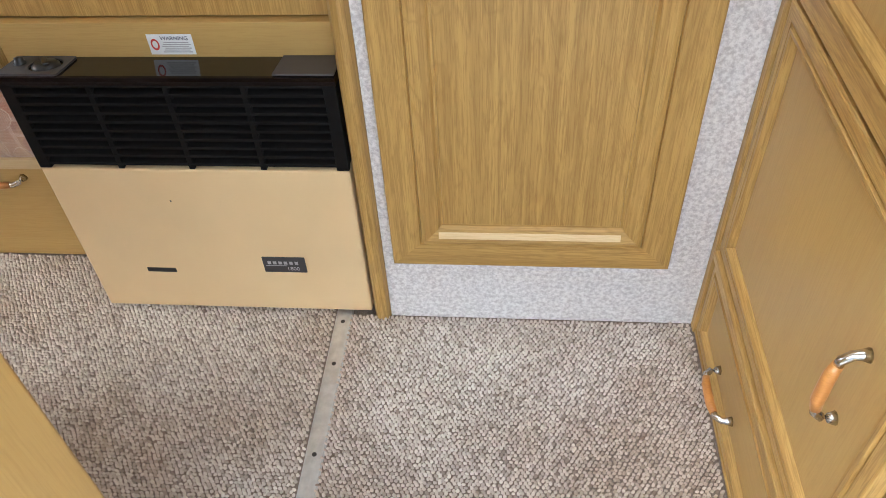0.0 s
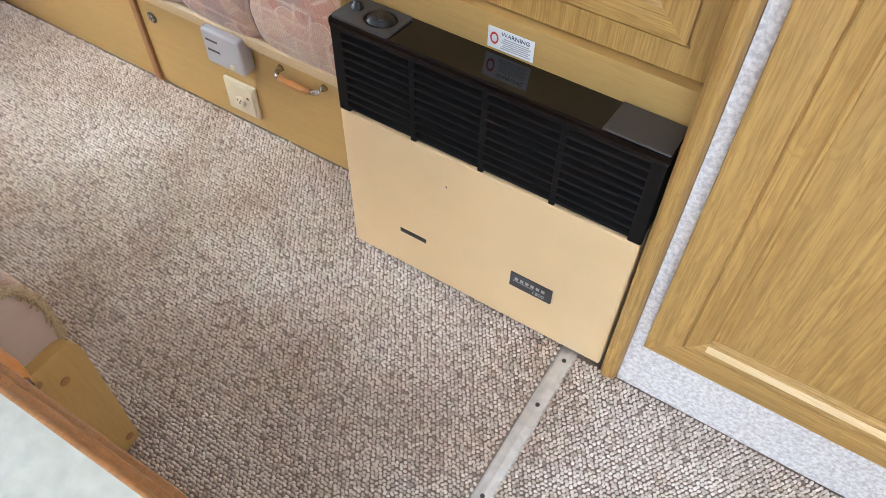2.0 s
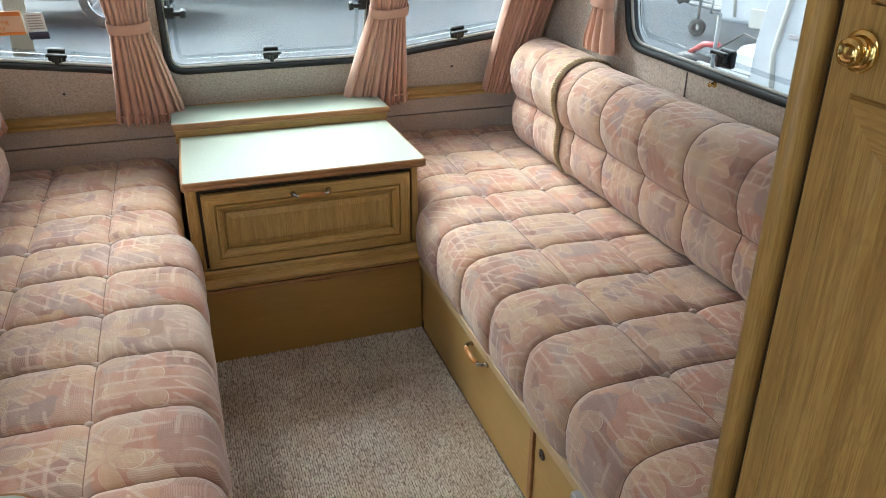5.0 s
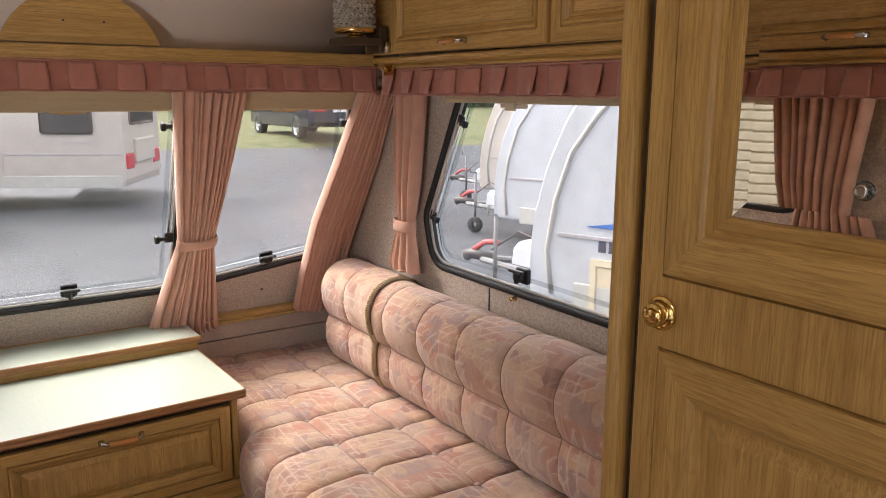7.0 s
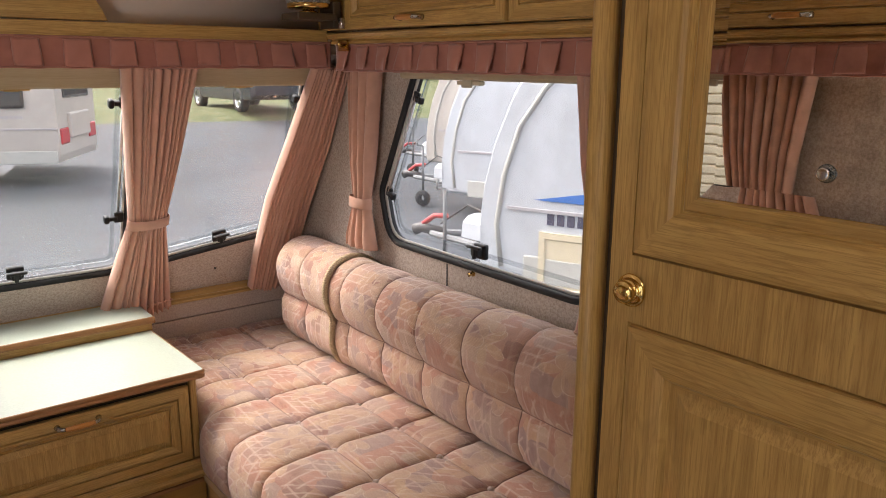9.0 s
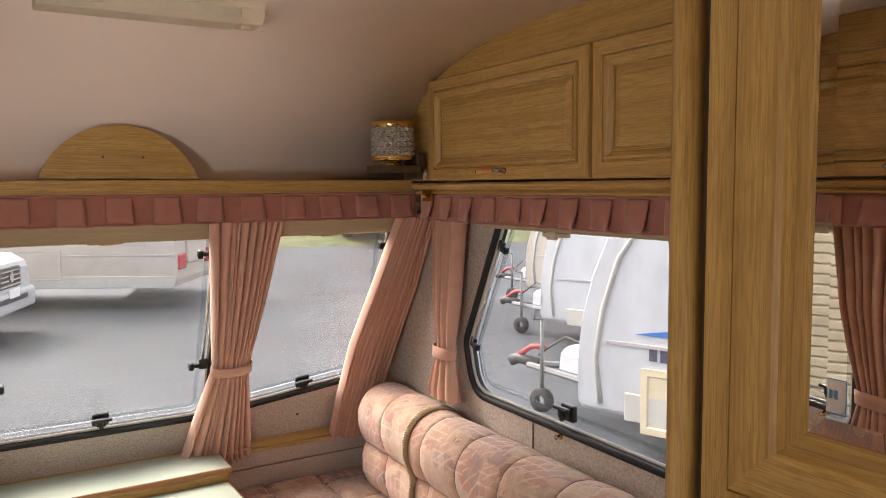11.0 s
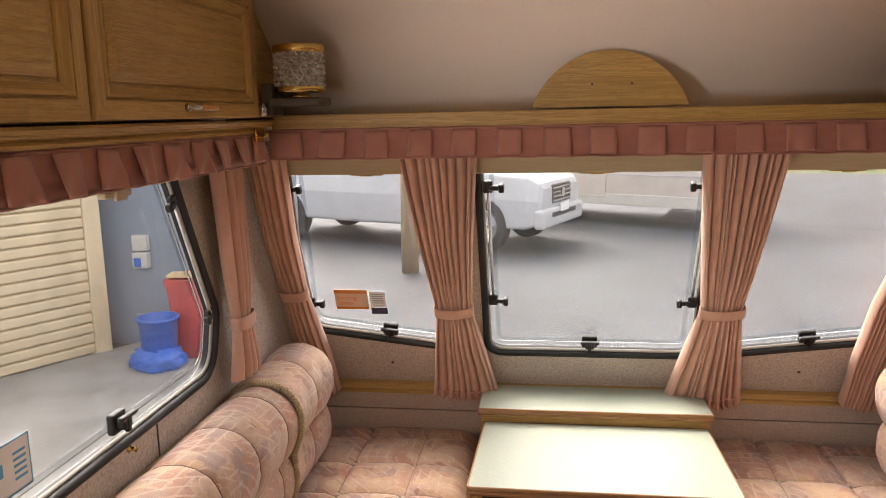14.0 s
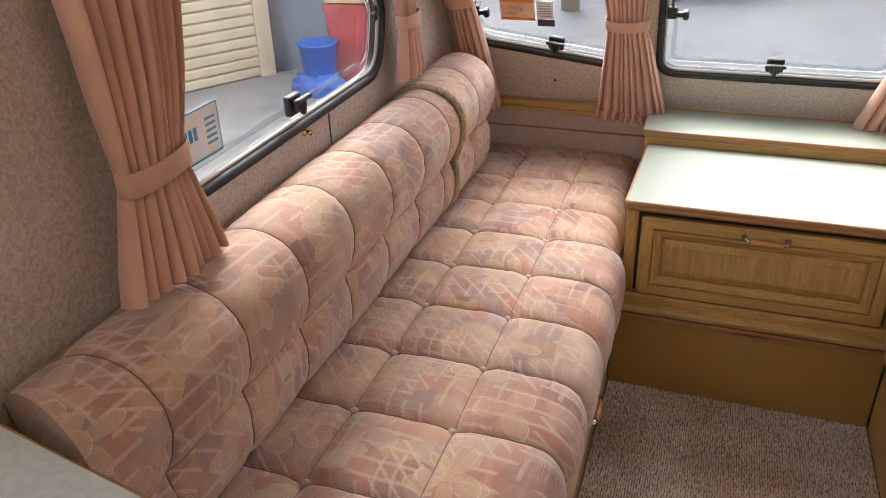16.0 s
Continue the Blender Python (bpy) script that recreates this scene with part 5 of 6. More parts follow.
valance((-0.872, 2.166, 1.585), (0.872, 2.166, 1.585), (0, -1, 0), "dusky pink pleated valance along the front shelf", 1)
valance((0.890, 2.150, 1.577), (0.890, 0.60, 1.577), (-1, 0, 0), "dusky pink pleated valance above the side window", 2, 0.010)
valance((-0.890, 0.66, 1.577), (-0.890, 2.150, 1.577), (1, 0, 0), "dusky pink pleated valance above the side window", 3, 0.010)

for s in (1, -1):
    y0 = 0.588 if s > 0 else 0.0
    ol = thing("overhead_locker", (s * 0.95, 1.3, 1.58), "oak overhead locker with framed doors under the ceiling", "locker", "overhead lockers")
    curve_ = [p for p in CEIL_YZ if 0.9 <= p[0] <= 2.22]
    poly = [(y0, 1.612), (2.215, 1.620)] + [(y, z + 0.004) for y, z in curve_[::-1]] + [(y0, 2.008)]
    fm = basis((s * 0.862, 0, 0), (0, 1, 0), (0, 0, 1), (1, 0, 0))
    part("face", moved(plate(poly, [], 0.014), fm if s < 0 else fm @ Matrix.Translation((0, 0, 0.014))), OAK['Y'], ol)
    part("bottom_board", box(min(s * 0.862, s * 1.048), max(s * 0.862, s * 1.048), y0, 2.19, 1.594, 1.611, 0.002), OAK['Y'], ol)
    part("pelmet", sweep([(s * 0.878, 1.590), (s * 0.872, 1.584), (s * 0.872, 1.578), (s * 0.888, 1.578), (s * 0.888, 1.593), (s * 1.04, 1.593), (s * 1.04, 1.611), (s * 0.858, 1.611), (s * 0.854, 1.606), (s * 0.858, 1.600)], y0, 2.16, 'Y'), OAK['Y'], ol)
    for k, (ya, yb) in enumerate(((1.328, 2.030), (0.612, 1.316)) + (((-0.10, 0.60),) if s < 0 else ())):
        if s > 0:
            m = basis((0.862, yb, 1.618), (0, -1, 0), (0, 0, 1), (-1, 0, 0))
        else:
            m = basis((-0.862, max(ya, 0.0), 1.618), (0, 1, 0), (0, 0, 1), (1, 0, 0))
        d = panel_door(ol, m, yb - max(ya, 0.0), 0.292, 0.042, 0.018, "door", 'Y')
        hy = 1.69 if k == 0 else (0.97 if k == 1 else 0.3)
        d_handle(d, basis((s * 0.844, hy, 1.640), (0, -s, 0), (0, 0, 1), (-s, 0, 0)), 0.095)

# ---- lamps of the corners, light of the ceiling ----


def cut_glass():
    n = N("cut_glass", 0.08)
    n.p.inputs["Transmission Weight"].default_value = 0.6
    n.p.inputs["IOR"].default_value = 1.5
    n.colour(n.ramp(n.noise(90, 2), [(0.35, (0.50, 0.46, 0.39)), (0.7, (0.90, 0.86, 0.78))]))
    return n.m


GLASS = cut_glass()
for s in (1, -1):
    cx, cy = s * 0.755, 2.085
    lp = thing("corner_lamp", (cx, cy, 1.622), "brass wall lamp with a cut-glass shade", "lamp", "corner lamps")
    n_, rows_ = 18, 6
    bm = bmesh.new()
    ringv = []
    for j in range(rows_ + 1):
        ringv.append([bm.verts.new((cx + 0.060 * math.cos(2 * math.pi * (i + 0.5 * (j % 2)) / n_), cy + 0.060 * math.sin(2 * math.pi * (i + 0.5 * (j % 2)) / n_), 1.690 + 0.086 * j / rows_)) for i in range(n_)])
    for j in range(rows_):
        for i in range(n_):
            a0, a1 = ringv[j][i], ringv[j][(i + 1) % n_]
            o = 0 if j % 2 else -1
            b0, b1 = ringv[j + 1][(i + o + (1 if j % 2 else 1)) % n_], ringv[j + 1][(i + (1 if j % 2 else 0)) % n_]
            for tri in ((a0, a1, b1),):
                cen = sum((v.co for v in tri), Vector()) / 3
                out = cen + (cen - Vector((cx, cy, cen.z))).normalized() * 0.006
                w_ = bm.verts.new(out)
                for q in range(3):
                    bm.faces.new((tri[q], tri[(q + 1) % 3], w_))
            up = (b1, ringv[j + 1][(i + (0 if j % 2 else -1)) % n_], a0)
            cen = sum((v.co for v in up), Vector()) / 3
            w_ = bm.verts.new(cen + (cen - Vector((cx, cy, cen.z))).normalized() * 0.006)
            for q in range(3):
                bm.faces.new((up[q], up[(q + 1) % 3], w_))
    bmesh.ops.recalc_face_normals(bm, faces=bm.faces)
    part("shade", bm, GLASS, lp, "clear cut-glass shade")
    here = Matrix.Translation((cx, cy, 0))
    part("upper_ring", moved(turned([(0.058, 1.774), (0.0635, 1.775), (0.0645, 1.782), (0.0635, 1.792), (0.058, 1.794), (0.055, 1.785), (0.058, 1.774)], 36), here), BRASS, lp, "polished brass ring", True)
    part("lower_ring", moved(turned([(0.0, 1.676), (0.056, 1.676), (0.0625, 1.679), (0.0635, 1.686), (0.0625, 1.692), (0.056, 1.694), (0.0, 1.690)], 36), here), BRASS, lp, "polished brass base ring", True)
    part("bulb", moved(turned([(0.012, 1.69), (0.014, 1.70), (0.024, 1.725), (0.026, 1.742), (0.018, 1.760), (0.0, 1.768)], 18), here), CREAM, lp, "small white bulb", True)
    part("stem", moved(turned([(0.026, 1.664), (0.030, 1.668), (0.018, 1.672), (0.018, 1.677)], 20), here), BRASS, lp, smooth=True)
    arm = box(cx - 0.065, cx + 0.065, 2.03, 2.135, 1.644, 1.664, 0.004)
    part("bracket", arm, DBROWN, lp, "dark brown bracket")
    part("wall_plate", box(min(s * 0.815, s * 0.844), max(s * 0.815, s * 0.844), 2.045, 2.125, 1.622, 1.70, 0.004), DBROWN, lp)
    part("hinge", moved(tube([(0, 0, 0), (0, 0, 0.03)], 0.011, 12), Matrix.Translation((s * 0.835, 2.03, 1.622))), STEEL, lp, smooth=True)
    hk = thing("brass_hook", (s * 0.875, 2.08, 1.56), "small brass bracket at the corner of the valance", "hook", "brass corner hooks")
    part("plate", box(s * 0.862, s * 0.868, 2.045, 2.10, 1.556, 1.590, 0.002), BRASS, hk)
    part("stub", tube([(s * 0.866, 2.07, 1.572), (s * 0.845, 2.06, 1.572), (s * 0.838, 2.06, 1.580)], 0.006, 10), BRASS, hk, smooth=True)


def diffuser_mat():
    n = N("ribbed_diffuser", 0.35)
    n.p.inputs["Transmission Weight"].default_value = 0.25
    w_ = n.t.nodes.new("ShaderNodeTexWave")
    w_.bands_direction = 'X'
    w_.inputs["Scale"].default_value = 60.0
    n.link(n.coords(), w_.inputs["Vector"])
    n.colour(n.ramp(n.noise(8, 3), [(0.3, (0.62, 0.52, 0.36)), (0.7, (0.80, 0.72, 0.56))]))
    n.bump(w_.outputs["Fac"], 0.1, 0.001)
    return n.m


cl = thing("ceiling_light", (0.02, 1.70, 2.0), "slim yellowed fluorescent ceiling light, unlit", "light")
part("base", box(-0.205, 0.240, 1.665, 1.775, 1.978, 2.004, 0.003), CREAM, cl)
part("diffuser", sweep([(1.668, 1.979), (1.672, 1.958), (1.690, 1.949), (1.750, 1.947), (1.768, 1.956), (1.772, 1.979)], -0.200, 0.185, 'X'), diffuser_mat(), cl, "ribbed yellowed diffuser")
part("switch_end", sweep([(1.668, 1.979), (1.672, 1.960), (1.690, 1.951), (1.750, 1.949), (1.768, 1.958), (1.772, 1.979)], 0.186, 0.236, 'X'), CREAM, cl)
part("switch", box(0.200, 0.214, 1.70, 1.725, 1.942, 1.951, 0.002), CREAM, cl)

# ---- curtains ----


def curtain(levels, across, out, label, tie=None, folds=9, seed=1, wave=0.016, frill=False):
    """A gathered curtain through levels (centre, half width): rounded folds with narrow creases, gathered into a band at tie."""
    across, out = Vector(across).normalized(), Vector(out).normalized()
    cpts = [Vector((*c, h)) for c, h in levels]
    line = []
    for i in range(len(cpts) - 1):
        for j in range(14):
            t = j / 14
            e = t * t * (3 - 2 * t) * 0.6 + t * 0.4
            line.append(cpts[i].lerp(cpts[i + 1], e))
    line.append(cpts[-1])
    cu = thing("curtain", levels[-1][0], label, "curtain", "curtains")
    rnd = random.Random(seed)
    wide = [rnd.uniform(0.5, 1.7) for _ in range(folds)]
    deep = [rnd.uniform(0.55, 1.3) for _ in range(folds)]
    lean = [rnd.uniform(-0.25, 0.25) for _ in range(folds + 1)]
    total = sum(wide)
    cuts = [0.0]
    for w in wide:
        cuts.append(cuts[-1] + w / total)
    Q = 14
    bm = bmesh.new()
    grid = []
    for r, p in enumerate(line):
        hgt = r / (len(line) - 1)
        near = 1.0 if tie is None else min(1.0, abs(p.z - tie) / 0.13)
        low = min(1.0, max(0.0, (levels[-1][0][2] + 0.035 - p.z) / 0.03)) if frill else 0.0
        row = []
        for k in range(folds):
            sway = 0.6 * near * (0.4 + hgt)
            c0 = cuts[k] + (lean[k] * sway * wide[k] / total if k else 0)
            c1 = cuts[k + 1] + (lean[k + 1] * sway * wide[k] / total if k < folds - 1 else 0)
            for i in range(Q + (1 if k == folds - 1 else 0)):
                f = i / Q
                u = (c0 + (c1 - c0) * f) * 2 - 1
                ridge = math.sin(math.pi * f) ** 0.55
                off = wave * deep[k] * (0.45 + 0.55 * near) * 2 * (ridge - 0.5) + 0.016 * (1 - u * u)
                off += low * 0.006 * math.sin(f * 12.6 + k)
                q = Vector(p[:3]) + across * (p[3] * u) + out * off
                if r == len(line) - 1:
                    q.z += 0.004 * ridge + 0.003 * math.sin(k * 2.3 + seed)
                row.append(bm.verts.new(q))
        grid.append(row)
    for a, b in zip(grid, grid[1:]):
        for i in range(len(a) - 1):
            bm.faces.new((a[i], a[i + 1], b[i + 1], b[i]))
    ob = part("cloth", bm, CURTAIN, cu, smooth=True)
    so_ = ob.modifiers.new("thickness", 'SOLIDIFY')
    so_.thickness = 0.0015
    if frill:
        k = min(range(len(line)), key=lambda i: abs(line[i].z - levels[-1][0][2] - 0.036))
        low = line[k]
        hem = [Vector(low[:3]) + across * (low[3] * (i / 60 * 2 - 1)) + out * (wave * 0.75 + 0.016 * (1 - (i / 30 - 1) ** 2) + 0.004 * math.sin(i * 1.9 + seed)) for i in range(61)]
        part("gathering", tube(hem, 0.0035, 6), CURTAIN, cu, "gathered stitched line above the frill", True)
    if tie is not None:
        k = min(range(len(line)), key=lambda i: abs(line[i].z - tie))
        c, hw = Vector(line[k][:3]), line[k][3] + 0.008
        rings = []
        down = (Vector(line[min(k + 1, len(line) - 1)][:3]) - Vector(line[max(k - 1, 0)][:3])).normalized()
        for dz in (-0.019, -0.0165, 0.0165, 0.019):
            e = 0.003 if abs(dz) > 0.018 else 0.0
            rings.append([c - down * (dz + 0.003 * math.cos(a)) + across * ((hw - e) * math.cos(a)) + out * (0.006 + (0.030 - e) * math.copysign(abs(math.sin(a)) ** 0.7, math.sin(a))) for a in [2 * math.pi * i / 36 for i in range(36)]])
        part("tie_band", loops(rings), CURTAIN, cu, "plain salmon tie band", True)


def fp(x, z, gap=0.05):
    return (x, front_y(z) - gap, z)


OUT_F = (0, -1, -SLOPE)
curtain([(fp(-0.448, 1.515, 0.10), 0.112), (fp(-0.450, 1.25, 0.075), 0.085), (fp(-0.444, 0.985), 0.058), (fp(-0.425, 0.69, 0.065), 0.108), (fp(-0.425, 0.640, 0.07), 0.116)], (1, 0, 0), OUT_F, "salmon pink gathered curtain with tie band between the front windows", 0.985, 10, 1, 0.017, True)
curtain([(fp(0.390, 1.515, 0.10), 0.115), (fp(0.397, 1.25, 0.075), 0.090), (fp(0.400, 0.995), 0.062), (fp(0.380, 0.69, 0.065), 0.118), (fp(0.377, 0.635, 0.07), 0.127)], (1, 0, 0), OUT_F, "salmon pink gathered curtain with tie band between the front windows", 0.995, 10, 2, 0.017, True)
curtain([(fp(-0.955, 1.515, 0.10), 0.060), (fp(-0.975, 1.25, 0.075), 0.052), (fp(-0.975, 1.04), 0.042), (fp(-0.950, 0.80, 0.06), 0.055), (fp(-0.935, 0.64, 0.07), 0.055)], (1, 0, 0), OUT_F, "salmon pink curtain tied back in the front corner", 1.04, 6, 3, 0.016)
curtain([(fp(0.972, 1.515, 0.10), 0.064), (fp(0.955, 1.25, 0.075), 0.083), (fp(0.930, 1.02), 0.090), (fp(0.905, 0.80, 0.06), 0.085), (fp(0.890, 0.65, 0.07), 0.075)], (1, 0, 0), OUT_F, "salmon pink curtain hanging loose across the front corner", None, 11, 4, 0.024)
for s in (1, -1):
    curtain([((s * 1.0, 2.165, 1.51), 0.085), ((s * 1.0, 2.18, 1.25), 0.065), ((s * 1.0, 2.195, 1.055), 0.045), ((s * 0.995, 2.20, 0.93), 0.075), ((s * 0.995, 2.195, 0.895), 0.08)], (0, 1, 0), (-s, 0, 0), "short salmon pink curtain beside the side window", 1.055, 5, 5 + s, 0.015)
    curtain([((s * 0.995, 1.10, 1.51), 0.135), ((s * 0.995, 1.10, 1.28), 0.105), ((s * 0.985, 1.075, 1.055), 0.070), ((s * 0.962, 1.055, 0.93), 0.105), ((s * 0.955, 1.05, 0.880), 0.118)], (0, 1, 0), (-s, 0, 0), "salmon pink curtain with tie band behind the side window", 1.055, 9, 8 + s, 0.018)

# small fittings of the walls
for s in (1, -1):
    st = thing("wall_stud", (s * 1.045, 1.66, 0.915), "small brass press stud on the side wall", "stud", "wall studs")
    part("stud", moved(turned([(0.009, 0), (0.009, 0.003), (0.005, 0.005), (0.005, 0.014), (0.007, 0.018), (0.0, 0.019)], 14), basis((s * 1.05, 1.66, 0.905), (0, -s, 0), (0, 0, 1), (-s, 0, 0))), BRASS, st, smooth=True)
    sm = thing("wall_seam", (s * 1.048, 1.785, 0.8), "narrow joint strip in the felted wall", "trim", "wall joints")
    part("strip", box(s * 1.0475, s * 1.051, 1.783, 1.787, 0.5, 0.91, 0.0005), DGREY, sm)
    p = thing("wall_pin", fp(s * 0.69, 0.745, 0.0), "small screw cap on the front wall", "screw cap", "front wall caps")
    part("cap", moved(turned([(0.005, 0), (0.005, 0.002), (0.0, 0.003)], 10), FRONT @ Matrix.Translation((s * 0.69, (0.745 - 0.62) * K, 0))), DGREY, p)

# ---- outdoors ----
GZ = -0.6


def asphalt():
    n = N("worn_asphalt", 0.75)
    base = n.ramp(n.noise(0.35, 5, rough=0.65), [(0.36, (0.020, 0.025, 0.034)), (0.64, (0.056, 0.065, 0.078))])
    stones = n.noise(38, 2)
    grit = n.noise(24, 5, rough=0.75)
    n.colour(n.mix(n.ramp(stones, [(0.60, (0, 0, 0)), (0.70, (0.6, 0.6, 0.6))]), n.mix(1.0, base, n.ramp(grit, [(0.40, (0.5, 0.5, 0.5)), (0.62, (1.35, 1.35, 1.35))]), 'MULTIPLY'), (0.18, 0.19, 0.195)))
    n.bump(stones, 0.5, 0.008)
    n.bump(grit, 0.6, 0.01)
    n.bump(n.noise(3, 3), 0.2, 0.05)
    return n.m


def leafy(name, a, b, scale):
    n = N(name, 0.9, spec=0.2)
    n.colour(n.mix(n.ramp(n.noise(scale, 4), [(0.35, (0, 0, 0)), (0.65, (1, 1, 1))]), a, b))
    n.bump(n.noise(scale * 3, 3), 0.8, 0.05)
    return n.m


BODY = plain("white_caravan_skin", (0.50, 0.52, 0.55), 0.4, var=0.03, scale=1.5)
BODY2 = plain("cream_caravan_skin", (0.50, 0.45, 0.40), 0.35, var=0.03, scale=1.5)
CARWHITE = plain("white_car_paint", (0.52, 0.53, 0.54), 0.15, var=0.02)
CARDARK = plain("dark_blue_car_paint", (0.02, 0.025, 0.035), 0.12, var=0.1)
CHROME = metal("chrome", (0.75, 0.75, 0.76), 0.12)
DARKGLASS = plain("dark_vehicle_glass", (0.02, 0.022, 0.025), 0.05)
TYRE = plain("tyre_rubber", (0.02, 0.02, 0.021), 0.8, var=0.2, scale=60)
REDLENS = plain("red_lens", (0.55, 0.04, 0.05), 0.15)
BLUE = plain("blue_plastic", (0.02, 0.12, 0.50), 0.4, var=0.15, scale=20)
BLUEPAINT = plain("blue_stripe", (0.04, 0.16, 0.48), 0.35)
REDP = plain("red_plastic", (0.45, 0.06, 0.06), 0.45, var=0.15)
DOORPAINT = plain("cream_garage_paint", (0.62, 0.51, 0.34), 0.55, var=0.05, scale=3)
GREYWALL = plain("blue_grey_wall_paint", (0.20, 0.24, 0.30), 0.7, var=0.08, scale=2, bump=0.1)
POLEWOOD = oak("weathered_pole", 'Z', (0.42, 0.32, 0.20), (0.25, 0.18, 0.11), 0.85)
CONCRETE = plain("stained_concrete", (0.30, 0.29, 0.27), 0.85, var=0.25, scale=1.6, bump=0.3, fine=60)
ORANGE = plain("orange_print", (0.75, 0.25, 0.05), 0.6)
PEACH = plain("peach_print", (0.80, 0.55, 0.38), 0.6)
BLUEINK = plain("blue_print", (0.08, 0.35, 0.62), 0.6)
PLASTIC_GREY = plain("weathered_grey_steel", (0.17, 0.175, 0.18), 0.5, var=0.15, scale=30)

ASPHALT = asphalt()
setting("ground", box(-300, 300, -300, 300, GZ - 0.3, GZ, 0), ASPHALT, "grey worn asphalt yard")


def bank(rows):
    """A slope between lines of (x, y) pairs at rising heights."""
    bm = bmesh.new()
    lines = [[bm.verts.new((x, y, z)) for x, y in line] for line, z in rows]
    for p, q in zip(lines, lines[1:]):
        bm.faces.new((p[0], p[1], q[1], q[0]))
    return bm


setting("road_ramp", bank([(((2.0, 16.2), (22.0, 7.5)), GZ - 0.01), (((4.0, 19.6), (26.0, 12.0)), 0.10), (((4.2, 20.6), (26.4, 13.0)), 0.09)]), ASPHALT, "asphalt drive rising to the grass")
setting("grass_verge", bank([(((4.0, 19.5), (26.0, 11.9)), 0.07), (((4.1, 19.8), (26.2, 12.2)), 0.13), (((4.5, 20.9), (26.6, 13.3)), 0.30), (((-20.0, 120.0), (120.0, 90.0)), 0.45)]), leafy("rough_grass", (0.06, 0.085, 0.03), (0.15, 0.145, 0.07), 2.5), "rough green grass verge above the yard")
def low_sky_screen():
    """Crowns heaped along the far edge, with an uneven top, added to block the low sky."""
    bm = bmesh.new()
    rnd = random.Random(21)
    for i in range(62):
        x = -70 + i * 2.9
        for layer in range(3):
            r = rnd.uniform(2.4, 3.9)
            geo = bmesh.ops.create_icosphere(bm, subdivisions=3, radius=r)["verts"]
            off = Vector((rnd.uniform(0, 50), layer, i))
            for v in geo:
                v.co *= 1 + 0.28 * noise.noise(v.co * 0.7 + off) + 0.12 * noise.noise(v.co * 2.3 + off)
            top = 1.0 + layer * 3.3 * rnd.uniform(0.8, 1.15)
            bmesh.ops.translate(bm, verts=geo, vec=(x + rnd.uniform(-1.2, 1.2), 58 + rnd.uniform(-3, 4) - 0.12 * max(0, x), GZ + top))
    return bm


tagged(part("sky_screen", low_sky_screen(), leafy("dark_leaves", (0.02, 0.045, 0.012), (0.07, 0.11, 0.03), 4.0)), "dark green tree crowns added along the far edge to block the low sky", "trees", kind="stuff")


def ground_frame(x, y, hx, hy):
    """A frame on the ground with its x along (hx, hy)."""
    return basis((x, y, GZ), (hx, hy, 0), (-hy, hx, 0), (0, 0, 1))


def wheel(parent, m, r=0.36, w_=0.22, rim=None):
    """A wheel whose axle is along y."""
    turn = m @ Matrix.Rotation(radians(90), 4, 'X')
    t = part("wheel", moved(turned([(r * 0.62, -w_ / 2), (r * 0.92, -w_ / 2), (r, -w_ * 0.35), (r, w_ * 0.35), (r * 0.92, w_ / 2), (r * 0.62, w_ / 2)], 28), turn), TYRE, parent, "black tyre", True)
    hub = loops([[(r * q * math.cos(a), r * q * math.sin(a), z) for a in [2 * math.pi * j / 28 for j in range(28)]] for q, z in ((0.63, w_ * 0.46), (0.60, w_ * 0.40), (0.56, w_ * 0.25), (0.12, w_ * 0.22))], True)
    for k in range(5):
        a = 2 * math.pi * k / 5
        bb = box(0.05, r * 0.60, -0.028, 0.028, w_ * 0.22, w_ * 0.42, 0.01)
        moved(bb, Matrix.Rotation(a, 4, 'Z'))
        me = bpy.data.meshes.new("spoke")
        bb.to_mesh(me)
        bb.free()
        hub.from_mesh(me)
        bpy.data.meshes.remove(me)
    both = hub.copy()
    moved(both, Matrix.Rotation(math.pi, 4, 'X'))
    me = bpy.data.meshes.new("spoke")
    both.to_mesh(me)
    both.free()
    hub.from_mesh(me)
    bpy.data.meshes.remove(me)
    part("rim", moved(hub, turn), rim or CHROME, t, "bright alloy rim")


def loft(sections, m):
    """A body through closed sections of equal count."""
    bm = loops(sections)
    bm.verts.ensure_lookup_table()
    k = len(sections[0])
    bm.faces.new([bm.verts[i] for i in range(k)][::-1])
    bm.faces.new([bm.verts[len(bm.verts) - k + i] for i in range(k)])
    bmesh.ops.recalc_face_normals(bm, faces=bm.faces)
    return moved(bm, m)


def car_body(m, outline, m_taper):
    """Sections across the car from a side outline of (x, low z, high z, half width)."""
    secs = []
    for x, lo, hi, hw in outline:
        ring = rounded([(-hw, lo), (hw, lo), (hw * 1.0, lo + (hi - lo) * 0.55), (hw * m_taper, hi), (-hw * m_taper, hi), (-hw * 1.0, lo + (hi - lo) * 0.55)], 0.07, 4)
        secs.append([(x, p[0], p[1]) for p in ring])
    return loft(secs, m)


# white four-wheel drive parked across the yard
fx = thing("parked_suv", (-3.0, 13.7, GZ), "white four-wheel-drive car parked beside a wooden pole", "car")
M4 = ground_frame(0.03, 12.92, 0.93, -0.36) @ Matrix.Diagonal((1, 1, 1.12, 1))
